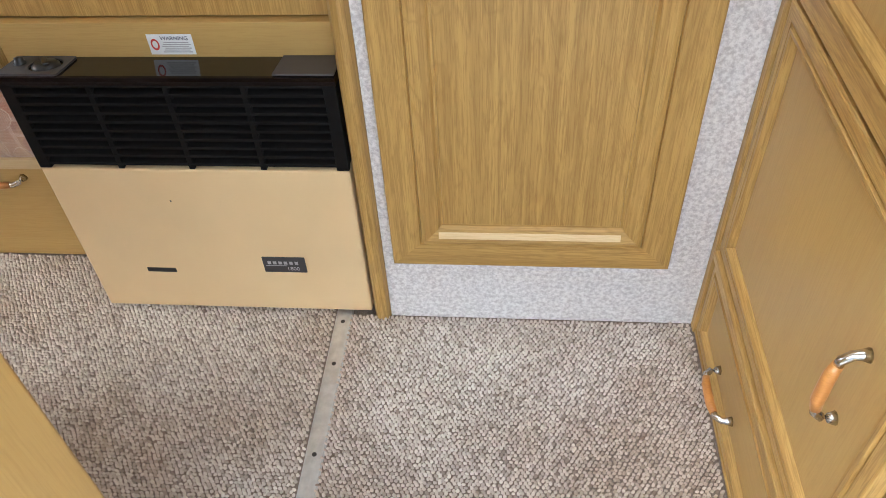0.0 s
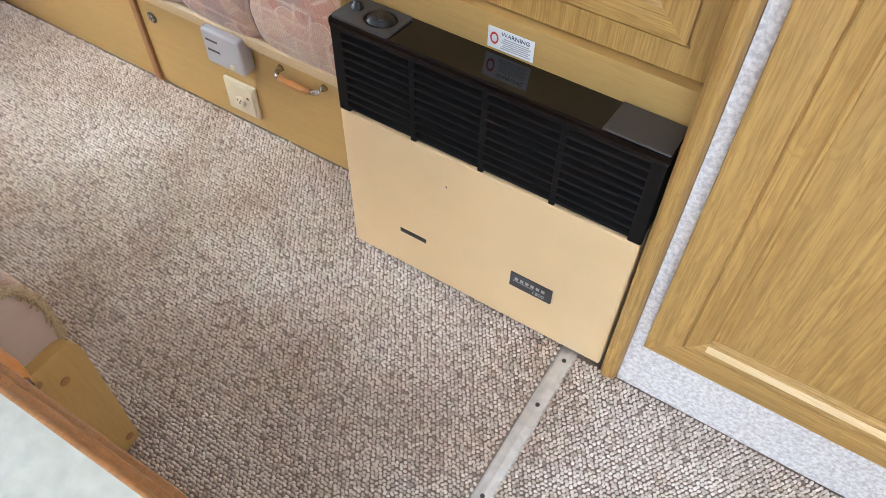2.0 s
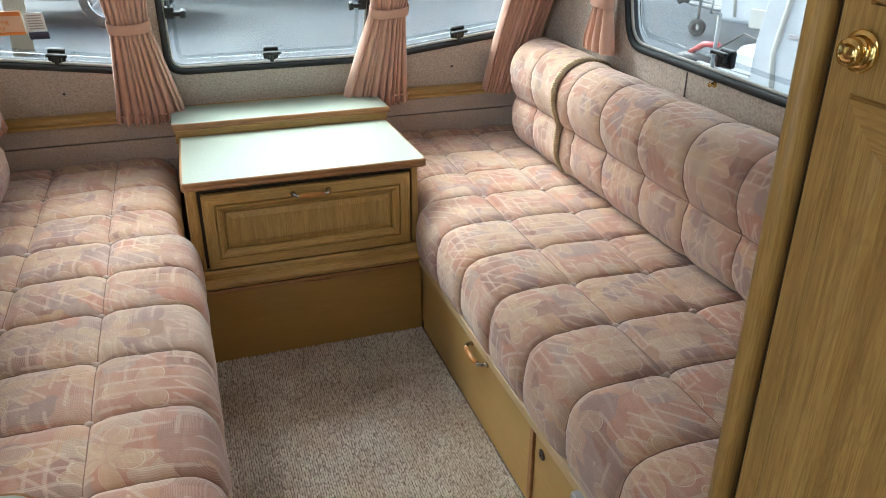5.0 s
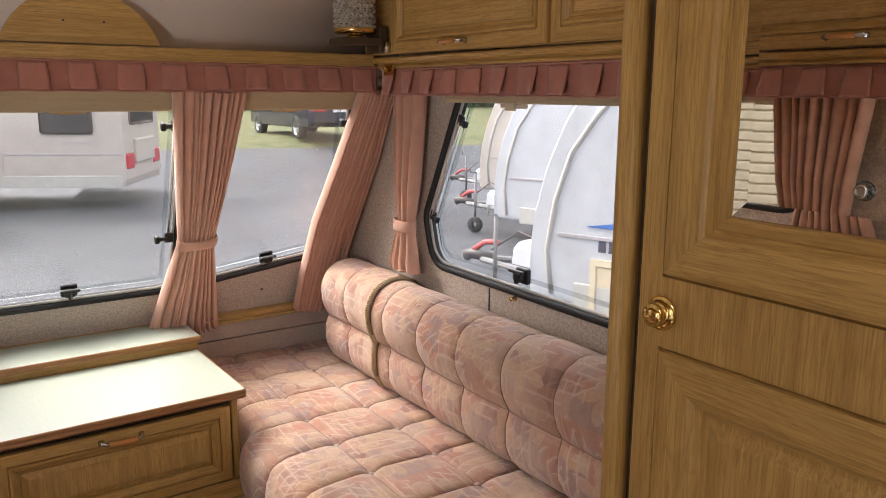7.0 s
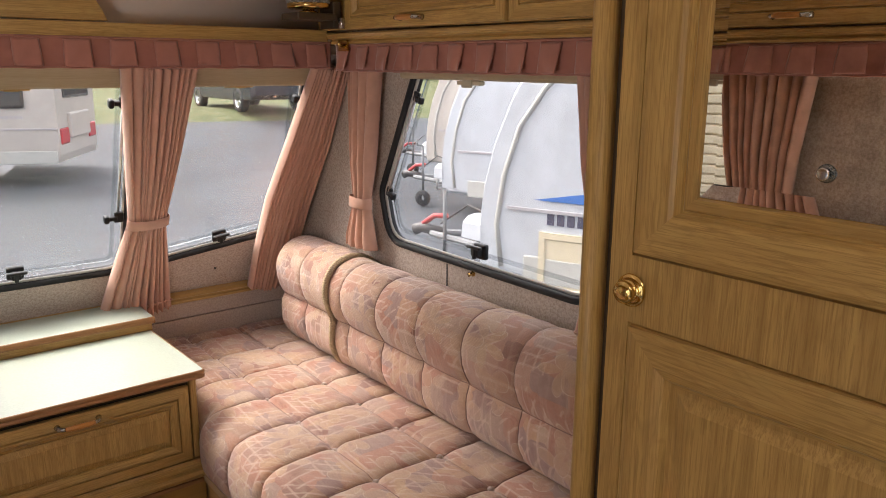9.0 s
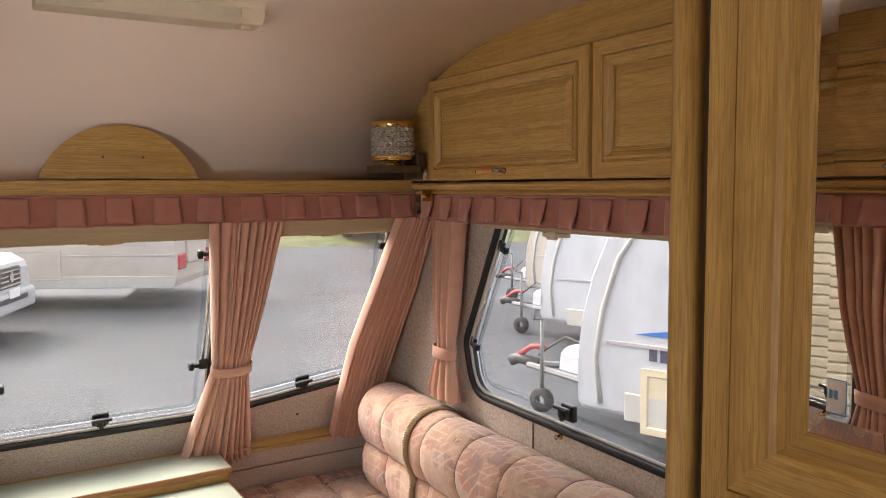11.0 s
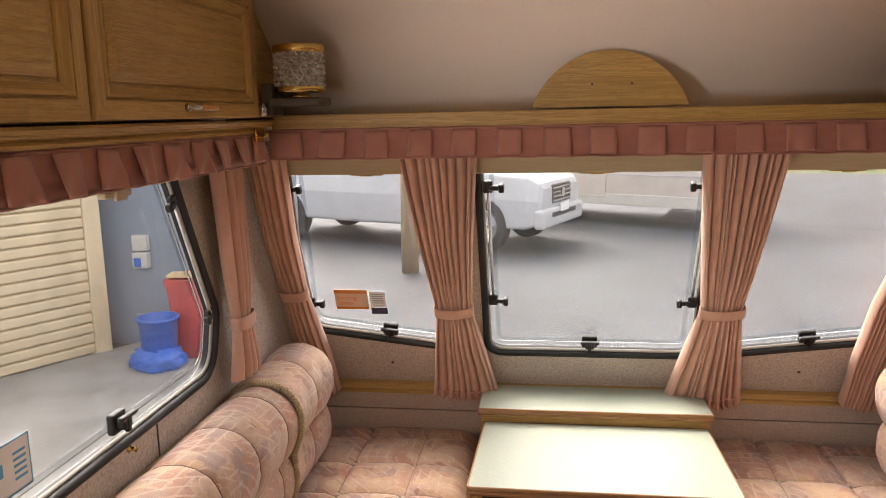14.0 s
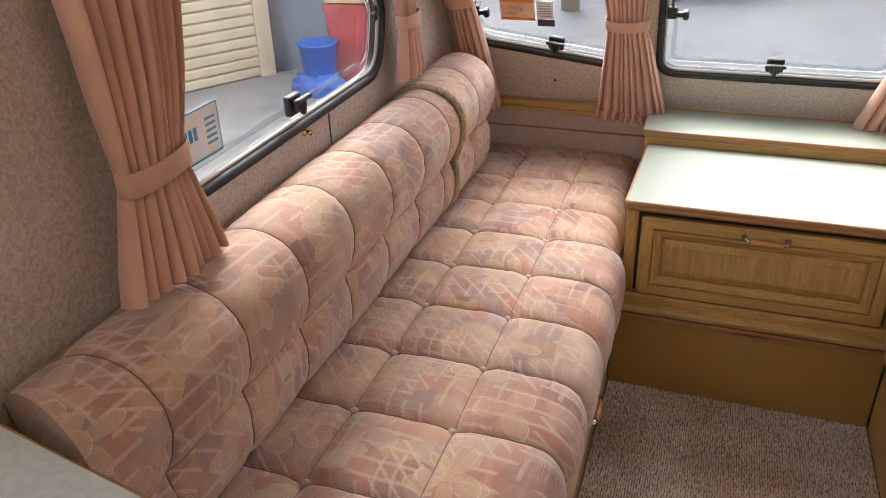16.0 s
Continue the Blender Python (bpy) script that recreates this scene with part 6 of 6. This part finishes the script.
part("body", car_body(M4, [(-5.95, 0.45, 1.05, 0.88), (-5.85, 0.38, 1.15, 0.95), (-3.6, 0.34, 1.18, 0.97), (-1.1, 0.34, 1.16, 0.97), (-0.25, 0.36, 1.10, 0.94), (-0.05, 0.42, 1.00, 0.88), (0.0, 0.48, 0.92, 0.82)], 0.93), CARWHITE, fx)
cab = part("cabin", car_body(M4, [(-5.85, 1.10, 1.45, 0.84), (-5.6, 1.10, 1.86, 0.82), (-3.0, 1.10, 1.90, 0.83), (-2.2, 1.10, 1.86, 0.82), (-1.25, 1.08, 1.18, 0.82)], 0.80), CARWHITE, fx)
for s in (1, -1):
    for xa, xb in ((-4.3, -3.25), (-3.15, -2.2)):
        part("side_window", moved(box(xa, xb, s * 0.80 - 0.03, s * 0.80 + 0.03, 1.22, 1.68, 0.02), M4), DARKGLASS, cab, "dark side glass")
    part("headlight", moved(box(-0.12, -0.005, s * 0.60 - 0.19, s * 0.60 + 0.19, 0.78, 0.95, 0.03), M4), PALE, fx, "clear headlight")
    part("fog_light", moved(box(-0.06, 0.03, s * 0.66 - 0.08, s * 0.66 + 0.08, 0.52, 0.62, 0.02), M4), DGREY, fx)
    for xw in (-0.95, -4.95):
        wheel(fx, M4 @ Matrix.Translation((xw, s * 0.86, 0.39)), 0.39, 0.26)
gr = part("grille", moved(box(-0.04, 0.015, -0.42, 0.42, 0.68, 0.96, 0.03), M4), DGREY, fx, "dark radiator grille")
for k_ in range(4):
    part("grille_bar", moved(box(0.012, 0.028, -0.40, 0.40, 0.71 + k_ * 0.062, 0.738 + k_ * 0.062, 0.006), M4), CHROME, gr, "bright grille bar")
part("emblem", moved(turned([(0.07, 0), (0.075, 0.012), (0.0, 0.016)], 20), M4 @ Matrix.Translation((0.028, 0, 0.83)) @ Matrix.Rotation(radians(90), 4, 'Y')), CHROME, gr)
part("bumper", moved(box(-0.12, 0.06, -0.92, 0.92, 0.36, 0.64, 0.06, 3), M4), CARWHITE, fx, "white front bumper")
part("air_intake", moved(box(0.03, 0.064, -0.55, 0.55, 0.50, 0.58, 0.015), M4), DGREY, fx)
part("number_plate", moved(box(0.058, 0.072, -0.19, 0.19, 0.56, 0.68, 0.004), M4), WHITE, fx, "white number plate")
pl = thing("wooden_pole", (-2.12, 10.8, GZ), "round weathered wooden pole standing in the yard", "pole")
part("shaft", moved(tube([(0, 0, 0), (0.01, 0, 1.5), (0.0, 0, 4.5)], [0.125, 0.115, 0.10], 18), Matrix.Translation((-2.12, 10.8, GZ))), POLEWOOD, pl, smooth=True)


def caravan(name, m, length, width, height, skin, label, nose=0.5, axle=-0.2):
    """A touring caravan: x along it towards the nose, y across, on its own frame."""
    c = thing(name, m.translation, label, "caravan", "caravans in the yard")
    secs = []
    prof = [(-length / 2, 0.55, height - 0.05), (-length / 2 + 0.04, 0.42, height), (length / 2 - 1.3, 0.42, height), (length / 2 - 0.9, 0.42, height - 0.06), (length / 2 - 0.5, 0.42, height - 0.28), (length / 2 - 0.28, 0.42, height - 0.62), (length / 2 - 0.12, 0.42, height - 1.0), (length / 2 - 0.03, 0.42, height - 1.35), (length / 2, 0.46, height - 1.6), (length / 2 - 0.04, 0.52, height - 1.8)]
    if not nose:
        prof = prof[:3] + [(length / 2 - 0.04, 0.42, height), (length / 2, 0.55, height - 0.05)]
    for x, lo, hi in prof:
        ring = rounded([(-width / 2, lo), (width / 2, lo), (width / 2, hi), (-width / 2, hi)], 0.07, 4)
        secs.append([(x, p[0], p[1]) for p in ring])
    body_ = part("shell", loft(secs, m), skin, c)
    for s in (1, -1):
        y = s * width / 2
        part("skirt", moved(box(-length / 2 + 0.05, length / 2 - 0.4, y - 0.03, y + 0.012, 0.40, 0.62, 0.012), m), PALE, c, "pale lower skirt")
        part("belt_rail", moved(box(-length / 2 + 0.02, length / 2 - 0.25, y - 0.01, y + 0.012, 0.98, 1.01, 0.004), m), GREYP, c)
        for xa, xb in ((-length / 2 + 0.5, -length / 2 + 1.4), (length / 2 - 2.2, length / 2 - 1.3)):
            part("window", moved(box(xa, xb, y - 0.01, y + 0.02, 1.35, 1.95, 0.05), m), DARKGLASS, c, "dark side window")
        wheel(c, m @ Matrix.Translation((axle, s * (width / 2 - 0.16), 0.32)), 0.32, 0.18)
        part("corner_trim", moved(tube([(length / 2 - 0.20, y, 0.5), (length / 2 - 0.15, y, height - 1.7), (length / 2 - 0.21, y, height - 1.3), (length / 2 - 0.34, y, height - 0.9), (length / 2 - 0.55, y, height - 0.6), (length / 2 - 0.85, y, height - 0.3), (length / 2 - 1.25, y, height - 0.12)] if nose else [(length / 2 - 0.02, y * 0.98, 0.5), (length / 2 - 0.02, y * 0.98, height - 0.1)], 0.022, 8), m), PALE, c, smooth=True)
    return c


def hitch(m, x0, label_group):
    """A drawbar with its cover, jockey wheel and red couplings."""
    a = thing("drawbar", m @ Vector((x0 + 0.6, 0, 0)), "galvanised caravan drawbar with white cover and jockey wheel", "drawbar", label_group)
    for s in (1, -1):
        part("beam", moved(tube([(x0 - 0.3, s * 0.55, 0.42), (x0 + 1.15, s * 0.04, 0.42)], 0.035, 8), m), PLASTIC_GREY, a)
    part("cover", moved(loops([[(*p, z) for p in rounded(offset_poly([(x0 + 0.1, -0.32), (x0 + 0.75, -0.14), (x0 + 0.75, 0.14), (x0 + 0.1, 0.32)], d), 0.05)] for d, z in ((0, 0.45), (0.01, 0.60), (0.05, 0.66))], True), m), BODY, a, "white plastic cover")
    part("coupling", moved(tube([(x0 + 1.05, 0, 0.44), (x0 + 1.3, 0, 0.46), (x0 + 1.38, 0, 0.43)], [0.05, 0.055, 0.06], 12), m), DGREY, a, smooth=True)
    part("coupling_handle", moved(tube([(x0 + 1.28, 0, 0.50), (x0 + 1.14, 0, 0.60), (x0 + 0.98, 0, 0.61)], 0.028, 8), m), REDP, a, "red coupling handle", True)
    part("jockey_post", moved(tube([(x0 + 0.92, 0.16, 0.18), (x0 + 0.92, 0.16, 0.92)], 0.02, 10), m), PLASTIC_GREY, a, smooth=True)
    part("jockey_crank", moved(tube([(x0 + 0.92, 0.16, 0.92), (x0 + 0.92, 0.30, 0.94), (x0 + 0.92, 0.30, 1.04)], 0.012, 8), m), PLASTIC_GREY, a, smooth=True)
    jw = part("jockey_wheel", moved(turned([(0.05, -0.04), (0.115, -0.04), (0.125, 0), (0.115, 0.04), (0.05, 0.04)], 20), m @ Matrix.Translation((x0 + 0.92, 0.16, 0.125)) @ Matrix.Rotation(radians(90), 4, 'X')), TYRE, a, "small rubber wheel", True)
    part("cable", moved(tube([(x0 - 0.05, 0.2, 0.85), (x0 + 0.25, 0.3, 0.72), (x0 + 0.6, 0.25, 0.80), (x0 + 1.0, 0.1, 0.55)], 0.009, 6), m), DGREY, a, "looped black cable", True)


# cream caravan behind the car, seen from its rear corner
MC = ground_frame(0.70, 16.95, -0.86, 0.51)
cv = caravan("cream_caravan", MC, 6.0, 2.15, 2.6, BODY2, "cream touring caravan with red rear lights", 0, 1.1)
for s in (1, -1):
    part("tail_light", moved(add_box(bmesh.new(), -3.03, -2.97, s * 0.78 - 0.21, s * 0.78 + 0.21, 0.72, 1.0, 0.04, 3), MC), REDLENS, cv, "red rear light")
part("rear_panel", moved(box(-3.06, -2.98, -0.55, 0.55, 0.80, 1.25, 0.03), MC), BODY2, cv)
part("rear_window", moved(box(-3.02, -2.97, -0.7, 0.7, 1.5, 2.1, 0.05), MC), DARKGLASS, cv)
part("locker_door", moved(rings_rect(0.9, 0.55, [(0, 0), (0, 0.012), (0.02, 0.014), (0.025, 0.006)], basis((-0.9, 1.083, 0.55), (1, 0, 0), (0, 0, 1), (0, 1, 0)), True), MC), BODY2, cv, "cream locker door")
mark = bmesh.new()
for i in range(7):
    add_box(mark, -2.45 + i * 0.075, -2.40 + i * 0.075, 1.076, 1.080, 1.17, 1.22)
part("name_bars", moved(mark, MC), GREYP, cv)

# white caravans alongside
M1 = ground_frame(5.76, 2.32, -0.340, 0.940)
c1 = caravan("white_caravan", M1, 5.8, 2.2, 2.55, BODY, "white touring caravan with a blue flash along its side", 1)
part("blue_flash", moved(plate([(0.9, 1.07), (2.42, 1.08), (0.9, 1.36)], [], 0.004), M1 @ basis((0, 1.106, 0), (1, 0, 0), (0, 0, 1), (0, -1, 0)) @ Matrix.Scale(1, 4)), BLUEPAINT, c1, "blue painted flash")
mark = bmesh.new()
for i in range(4):
    add_box(mark, 2.24 - i * 0.085, 2.30 - i * 0.085, 1.101, 1.106, 0.89, 0.98)
part("name_bars", moved(mark, M1), INK, c1, "dark lettering")
part("hatch", moved(rings_rect(0.62, 0.5, [(0, 0), (0, 0.02), (0.05, 0.02), (0.06, 0.01)], basis((1.74, 1.1, 0.33), (1, 0, 0), (0, 0, 1), (0, 1, 0)) @ Matrix.Diagonal((1, 1, 1, 1)), True), M1), CREAM, c1, "cream framed hatch")
hitch(M1, 2.9, "drawbars")
M2 = ground_frame(8.06, 5.72, -0.340, 0.940)
caravan("white_caravan", M2, 5.8, 2.2, 2.55, BODY, "plain white touring caravan parked behind the first", 1)
hitch(M2, 2.9, "drawbars")
M3 = ground_frame(9.92, 8.50, -0.340, 0.940)
caravan("cream_caravan", M3, 5.8, 2.2, 2.55, BODY2, "cream touring caravan at the end of the row", 1)
hitch(M3, 2.9, "drawbars")

# dark saloon on the grass
dk = thing("parked_saloon", (9.0, 20.55, 0.28), "dark saloon car parked on the grass", "car")
M5 = basis((9.0, 20.55, 0.285), (0.02, 1, 0), (-1, 0.02, 0), (0, 0, 1))
part("body", car_body(M5, [(-2.35, 0.45, 0.95, 0.80), (-2.2, 0.32, 1.02, 0.88), (-1.4, 0.28, 1.02, 0.90), (1.2, 0.28, 0.96, 0.90), (2.1, 0.32, 0.85, 0.86), (2.3, 0.40, 0.72, 0.78)], 0.93), CARDARK, dk)
part("cabin", car_body(M5, [(-1.9, 0.95, 1.05, 0.70), (-1.2, 0.95, 1.42, 0.66), (0.1, 0.95, 1.44, 0.66), (1.1, 0.95, 1.0, 0.72)], 0.85), DARKGLASS, dk)
for s in (1, -1):
    part("tail_light", moved(box(-2.38, -2.25, s * 0.62 - 0.2, s * 0.62 + 0.2, 0.72, 0.88, 0.03), M5), REDLENS, dk, "red rear light")
    for xw in (-1.45, 1.4):
        wheel(dk, M5 @ Matrix.Translation((xw, s * 0.80, 0.31)), 0.32, 0.2)
part("number_plate", moved(box(-2.40, -2.34, -0.25, 0.25, 0.70, 0.82, 0.005), M5), WHITE, dk)

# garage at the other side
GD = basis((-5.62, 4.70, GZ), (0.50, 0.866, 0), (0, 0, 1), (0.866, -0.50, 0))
gb = thing("garage", (-6.5, 6.0, GZ), "garage with cream slatted door and blue-grey wall", "building")
part("wall", moved(box(-6.0, 2.55, 0, 3.8, -5.0, -0.12, 0.01), GD), GREYWALL, gb, "blue-grey painted wall")
part("roof", moved(box(-6.2, 2.75, 3.8, 3.95, -5.2, 0.25, 0.01), GD), GREYP, gb)
part("door_post", moved(box(2.36, 2.52, 0, 3.0, -0.12, 0.02, 0.01), GD), DOORPAINT, gb, "cream door post")
part("lintel", moved(box(-2.2, 2.52, 3.0, 3.2, -0.12, 0.05, 0.01), GD), DOORPAINT, gb)
gdoor = part("garage_door", moved(box(-2.2, 2.36, 0.02, 3.0, -0.115, -0.04, 0.002), GD), DOORPAINT, gb, "cream slatted garage door")
slat_bm = sweep([(-0.04, 0.0), (-0.012, 0.012), (-0.004, 0.022), (-0.004, 0.080), (-0.012, 0.094), (-0.04, 0.100)], -2.2, 2.355, 'X')
moved(slat_bm, Matrix(((1, 0, 0, 0), (0, 0, 1, 0), (0, 1, 0, 0), (0, 0, 0, 1))))
slat_me = bpy.data.meshes.new("slat")
slat_bm.to_mesh(slat_me)
slat_bm.free()
slat_me.materials.append(DOORPAINT)
for i in range(29):
    o = new("slat", slat_me)
    o.parent = gdoor
    o.matrix_basis = GD @ Matrix.Translation((0, 0.025 + i * 0.101, 0))
part("side_wall", box(-5.2, -2.6, 7.15, 7.45, GZ, 3.2, 0.01), GREYWALL, gb, "blue-grey wall end")
part("pipe", tube([(-4.2, 7.12, GZ + 0.30), (-3.4, 7.12, GZ + 0.28), (-2.7, 7.12, GZ + 0.32)], 0.03, 8), GREYP, gb, smooth=True)
# Real by the garage; its unseen reach to the caravan is added to bounce light.
setting("pavement_apron", moved(plate([(-9.0, 0.0), (3.2, 0.0), (3.2, 5.6), (-9.0, 5.6)], [], 0.03), GD @ basis((0, 0.03, 0), (1, 0, 0), (0, 0, 1), (0, 1, 0))), CONCRETE, "pale stained concrete apron before the garage, carried on unseen to bounce light")
sb = thing("outdoor_socket", (-4.1, 7.13, 0.35), "white weatherproof socket box with blue cover on the wall", "socket")
part("upper_box", box(-4.18, -4.02, 7.08, 7.15, 0.36, 0.52, 0.015), PALE, sb)
part("lower_box", box(-4.18, -4.02, 7.06, 7.15, 0.19, 0.35, 0.015), PALE, sb)
part("cover", box(-4.15, -4.08, 7.04, 7.062, 0.21, 0.30, 0.01), BLUE, sb, "blue cover")
bk = thing("red_crate", (-3.30, 6.9, GZ), "red plastic crate beside the wall", "crate")
part("shell", loops([[(*p, z) for p in rounded(offset_poly([(-3.62, 6.62), (-3.05, 6.62), (-3.05, 7.05), (-3.62, 7.05)], d), 0.04)] for d, z in ((0.04, GZ), (0.0, GZ + 0.72), (-0.015, GZ + 0.72), (-0.015, GZ + 0.78), (0.02, GZ + 0.78), (0.05, GZ + 0.1))], True), REDP, bk)
pk = thing("timber_offcut", (-3.3, 6.85, GZ + 0.78), "pale timber board across the red crate", "board")
part("board", moved(box(-0.32, 0.32, -0.09, 0.09, 0, 0.03, 0.004), Matrix.Translation((-3.33, 6.82, GZ + 0.781)) @ Matrix.Rotation(0.15, 4, 'Z')), WORN, pk)
bb_ = thing("blue_bin", (-3.62, 6.45, GZ), "blue plastic bin with an open top", "bin")
part("tub", moved(turned([(0.0, 0.0), (0.17, 0.0), (0.185, 0.02), (0.215, 0.50), (0.235, 0.50), (0.235, 0.53), (0.20, 0.53), (0.17, 0.05), (0.0, 0.04)], 28), Matrix.Translation((-3.62, 6.45, GZ + 0.06)) @ Matrix.Diagonal((0.8, 0.8, 0.8, 1))), BLUE, bb_, smooth=True)
bag = bmesh.new()
bmesh.ops.create_icosphere(bag, subdivisions=4, radius=1.0)
for v in bag.verts:
    d = v.co.normalized()
    v.co = Vector((d.x * 0.30, d.y * 0.22, max(-0.10, d.z * 0.16))) * 0.85 * (1 + 0.22 * noise.noise(d * 4.0) + 0.10 * noise.noise(d * 11.0))
bg = thing("blue_bag", (-3.60, 6.42, GZ), "crumpled blue plastic bag on the ground", "bag")
part("plastic", moved(bag, Matrix.Translation((-3.62, 6.40, GZ + 0.10))), BLUE, bg, smooth=True)

# stickers on the panes
sk = thing("window_sticker", (-0.8, 2.68, 0.93), "orange and white safety sticker on the window", "sticker")
SKM = FRONT @ Matrix.Translation((0, 0, -0.0285))


def on_front(x0, x1, z0, z1, h0, h1):
    return moved(box(x0, x1, (z0 - 0.62) * K, (z1 - 0.62) * K, h0, h1, 0), SKM)


part("paper", on_front(-0.868, -0.752, 0.944, 1.020, 0, 0.0005), PEACH, sk)
part("upper_band", on_front(-0.868, -0.752, 1.006, 1.020, 0.0005, 0.001), ORANGE, sk)
part("lower_band", on_front(-0.868, -0.752, 0.944, 0.954, 0.0005, 0.001), ORANGE, sk)
text("Driving", 0.024, SKM @ Matrix.Translation((-0.862, (0.982 - 0.62) * K, 0.0012)), ORANGE, sk)
text("Safety", 0.024, SKM @ Matrix.Translation((-0.862, (0.962 - 0.62) * K, 0.0012)), ORANGE, sk)
s2 = thing("window_sticker", (-0.72, 2.68, 0.92), "white and black square sticker on the window", "sticker")
part("paper", on_front(-0.745, -0.690, 0.952, 1.012, 0, 0.0005), WHITE, s2)
bars = bmesh.new()
for i in range(6):
    add_box(bars, -0.738, -0.697, (0.960 + i * 0.0085 - 0.62) * K, (0.9635 + i * 0.0085 - 0.62) * K, 0.0005, 0.001)
part("print", moved(bars, SKM), GREYP, s2)
part("black_patch", on_front(-0.745, -0.688, 0.926, 0.950, 0, 0.0006), INK, s2)
s3 = thing("window_sticker", (-1.07, 1.3, 1.0), "blue and white printed sticker on the side window", "sticker")
S3 = SIDE[-1] @ Matrix.Translation((0, 0, -0.0285))
part("paper", moved(box(1.235, 1.390, 0.962, 1.062, 0, 0.0005, 0), S3), WHITE, s3)
part("border", moved(rings_rect(0.155, 0.10, [(0, 0.0006), (0.0, 0.001), (0.003, 0.001)], S3 @ Matrix.Translation((1.235, 0.962, 0))), Matrix.Identity(4)), BLUEINK, s3)
for i in range(4):
    part("mark", moved(box(1.262 + i * 0.015, 1.272 + i * 0.015, 1.005, 1.030, 0.0006, 0.001, 0), S3), BLUEINK, s3)
for i in range(5):
    part("printed_line", moved(box(1.345, 1.378, 0.985 + i * 0.012, 0.990 + i * 0.012, 0.0006, 0.001, 0), S3), BLUEINK, s3)
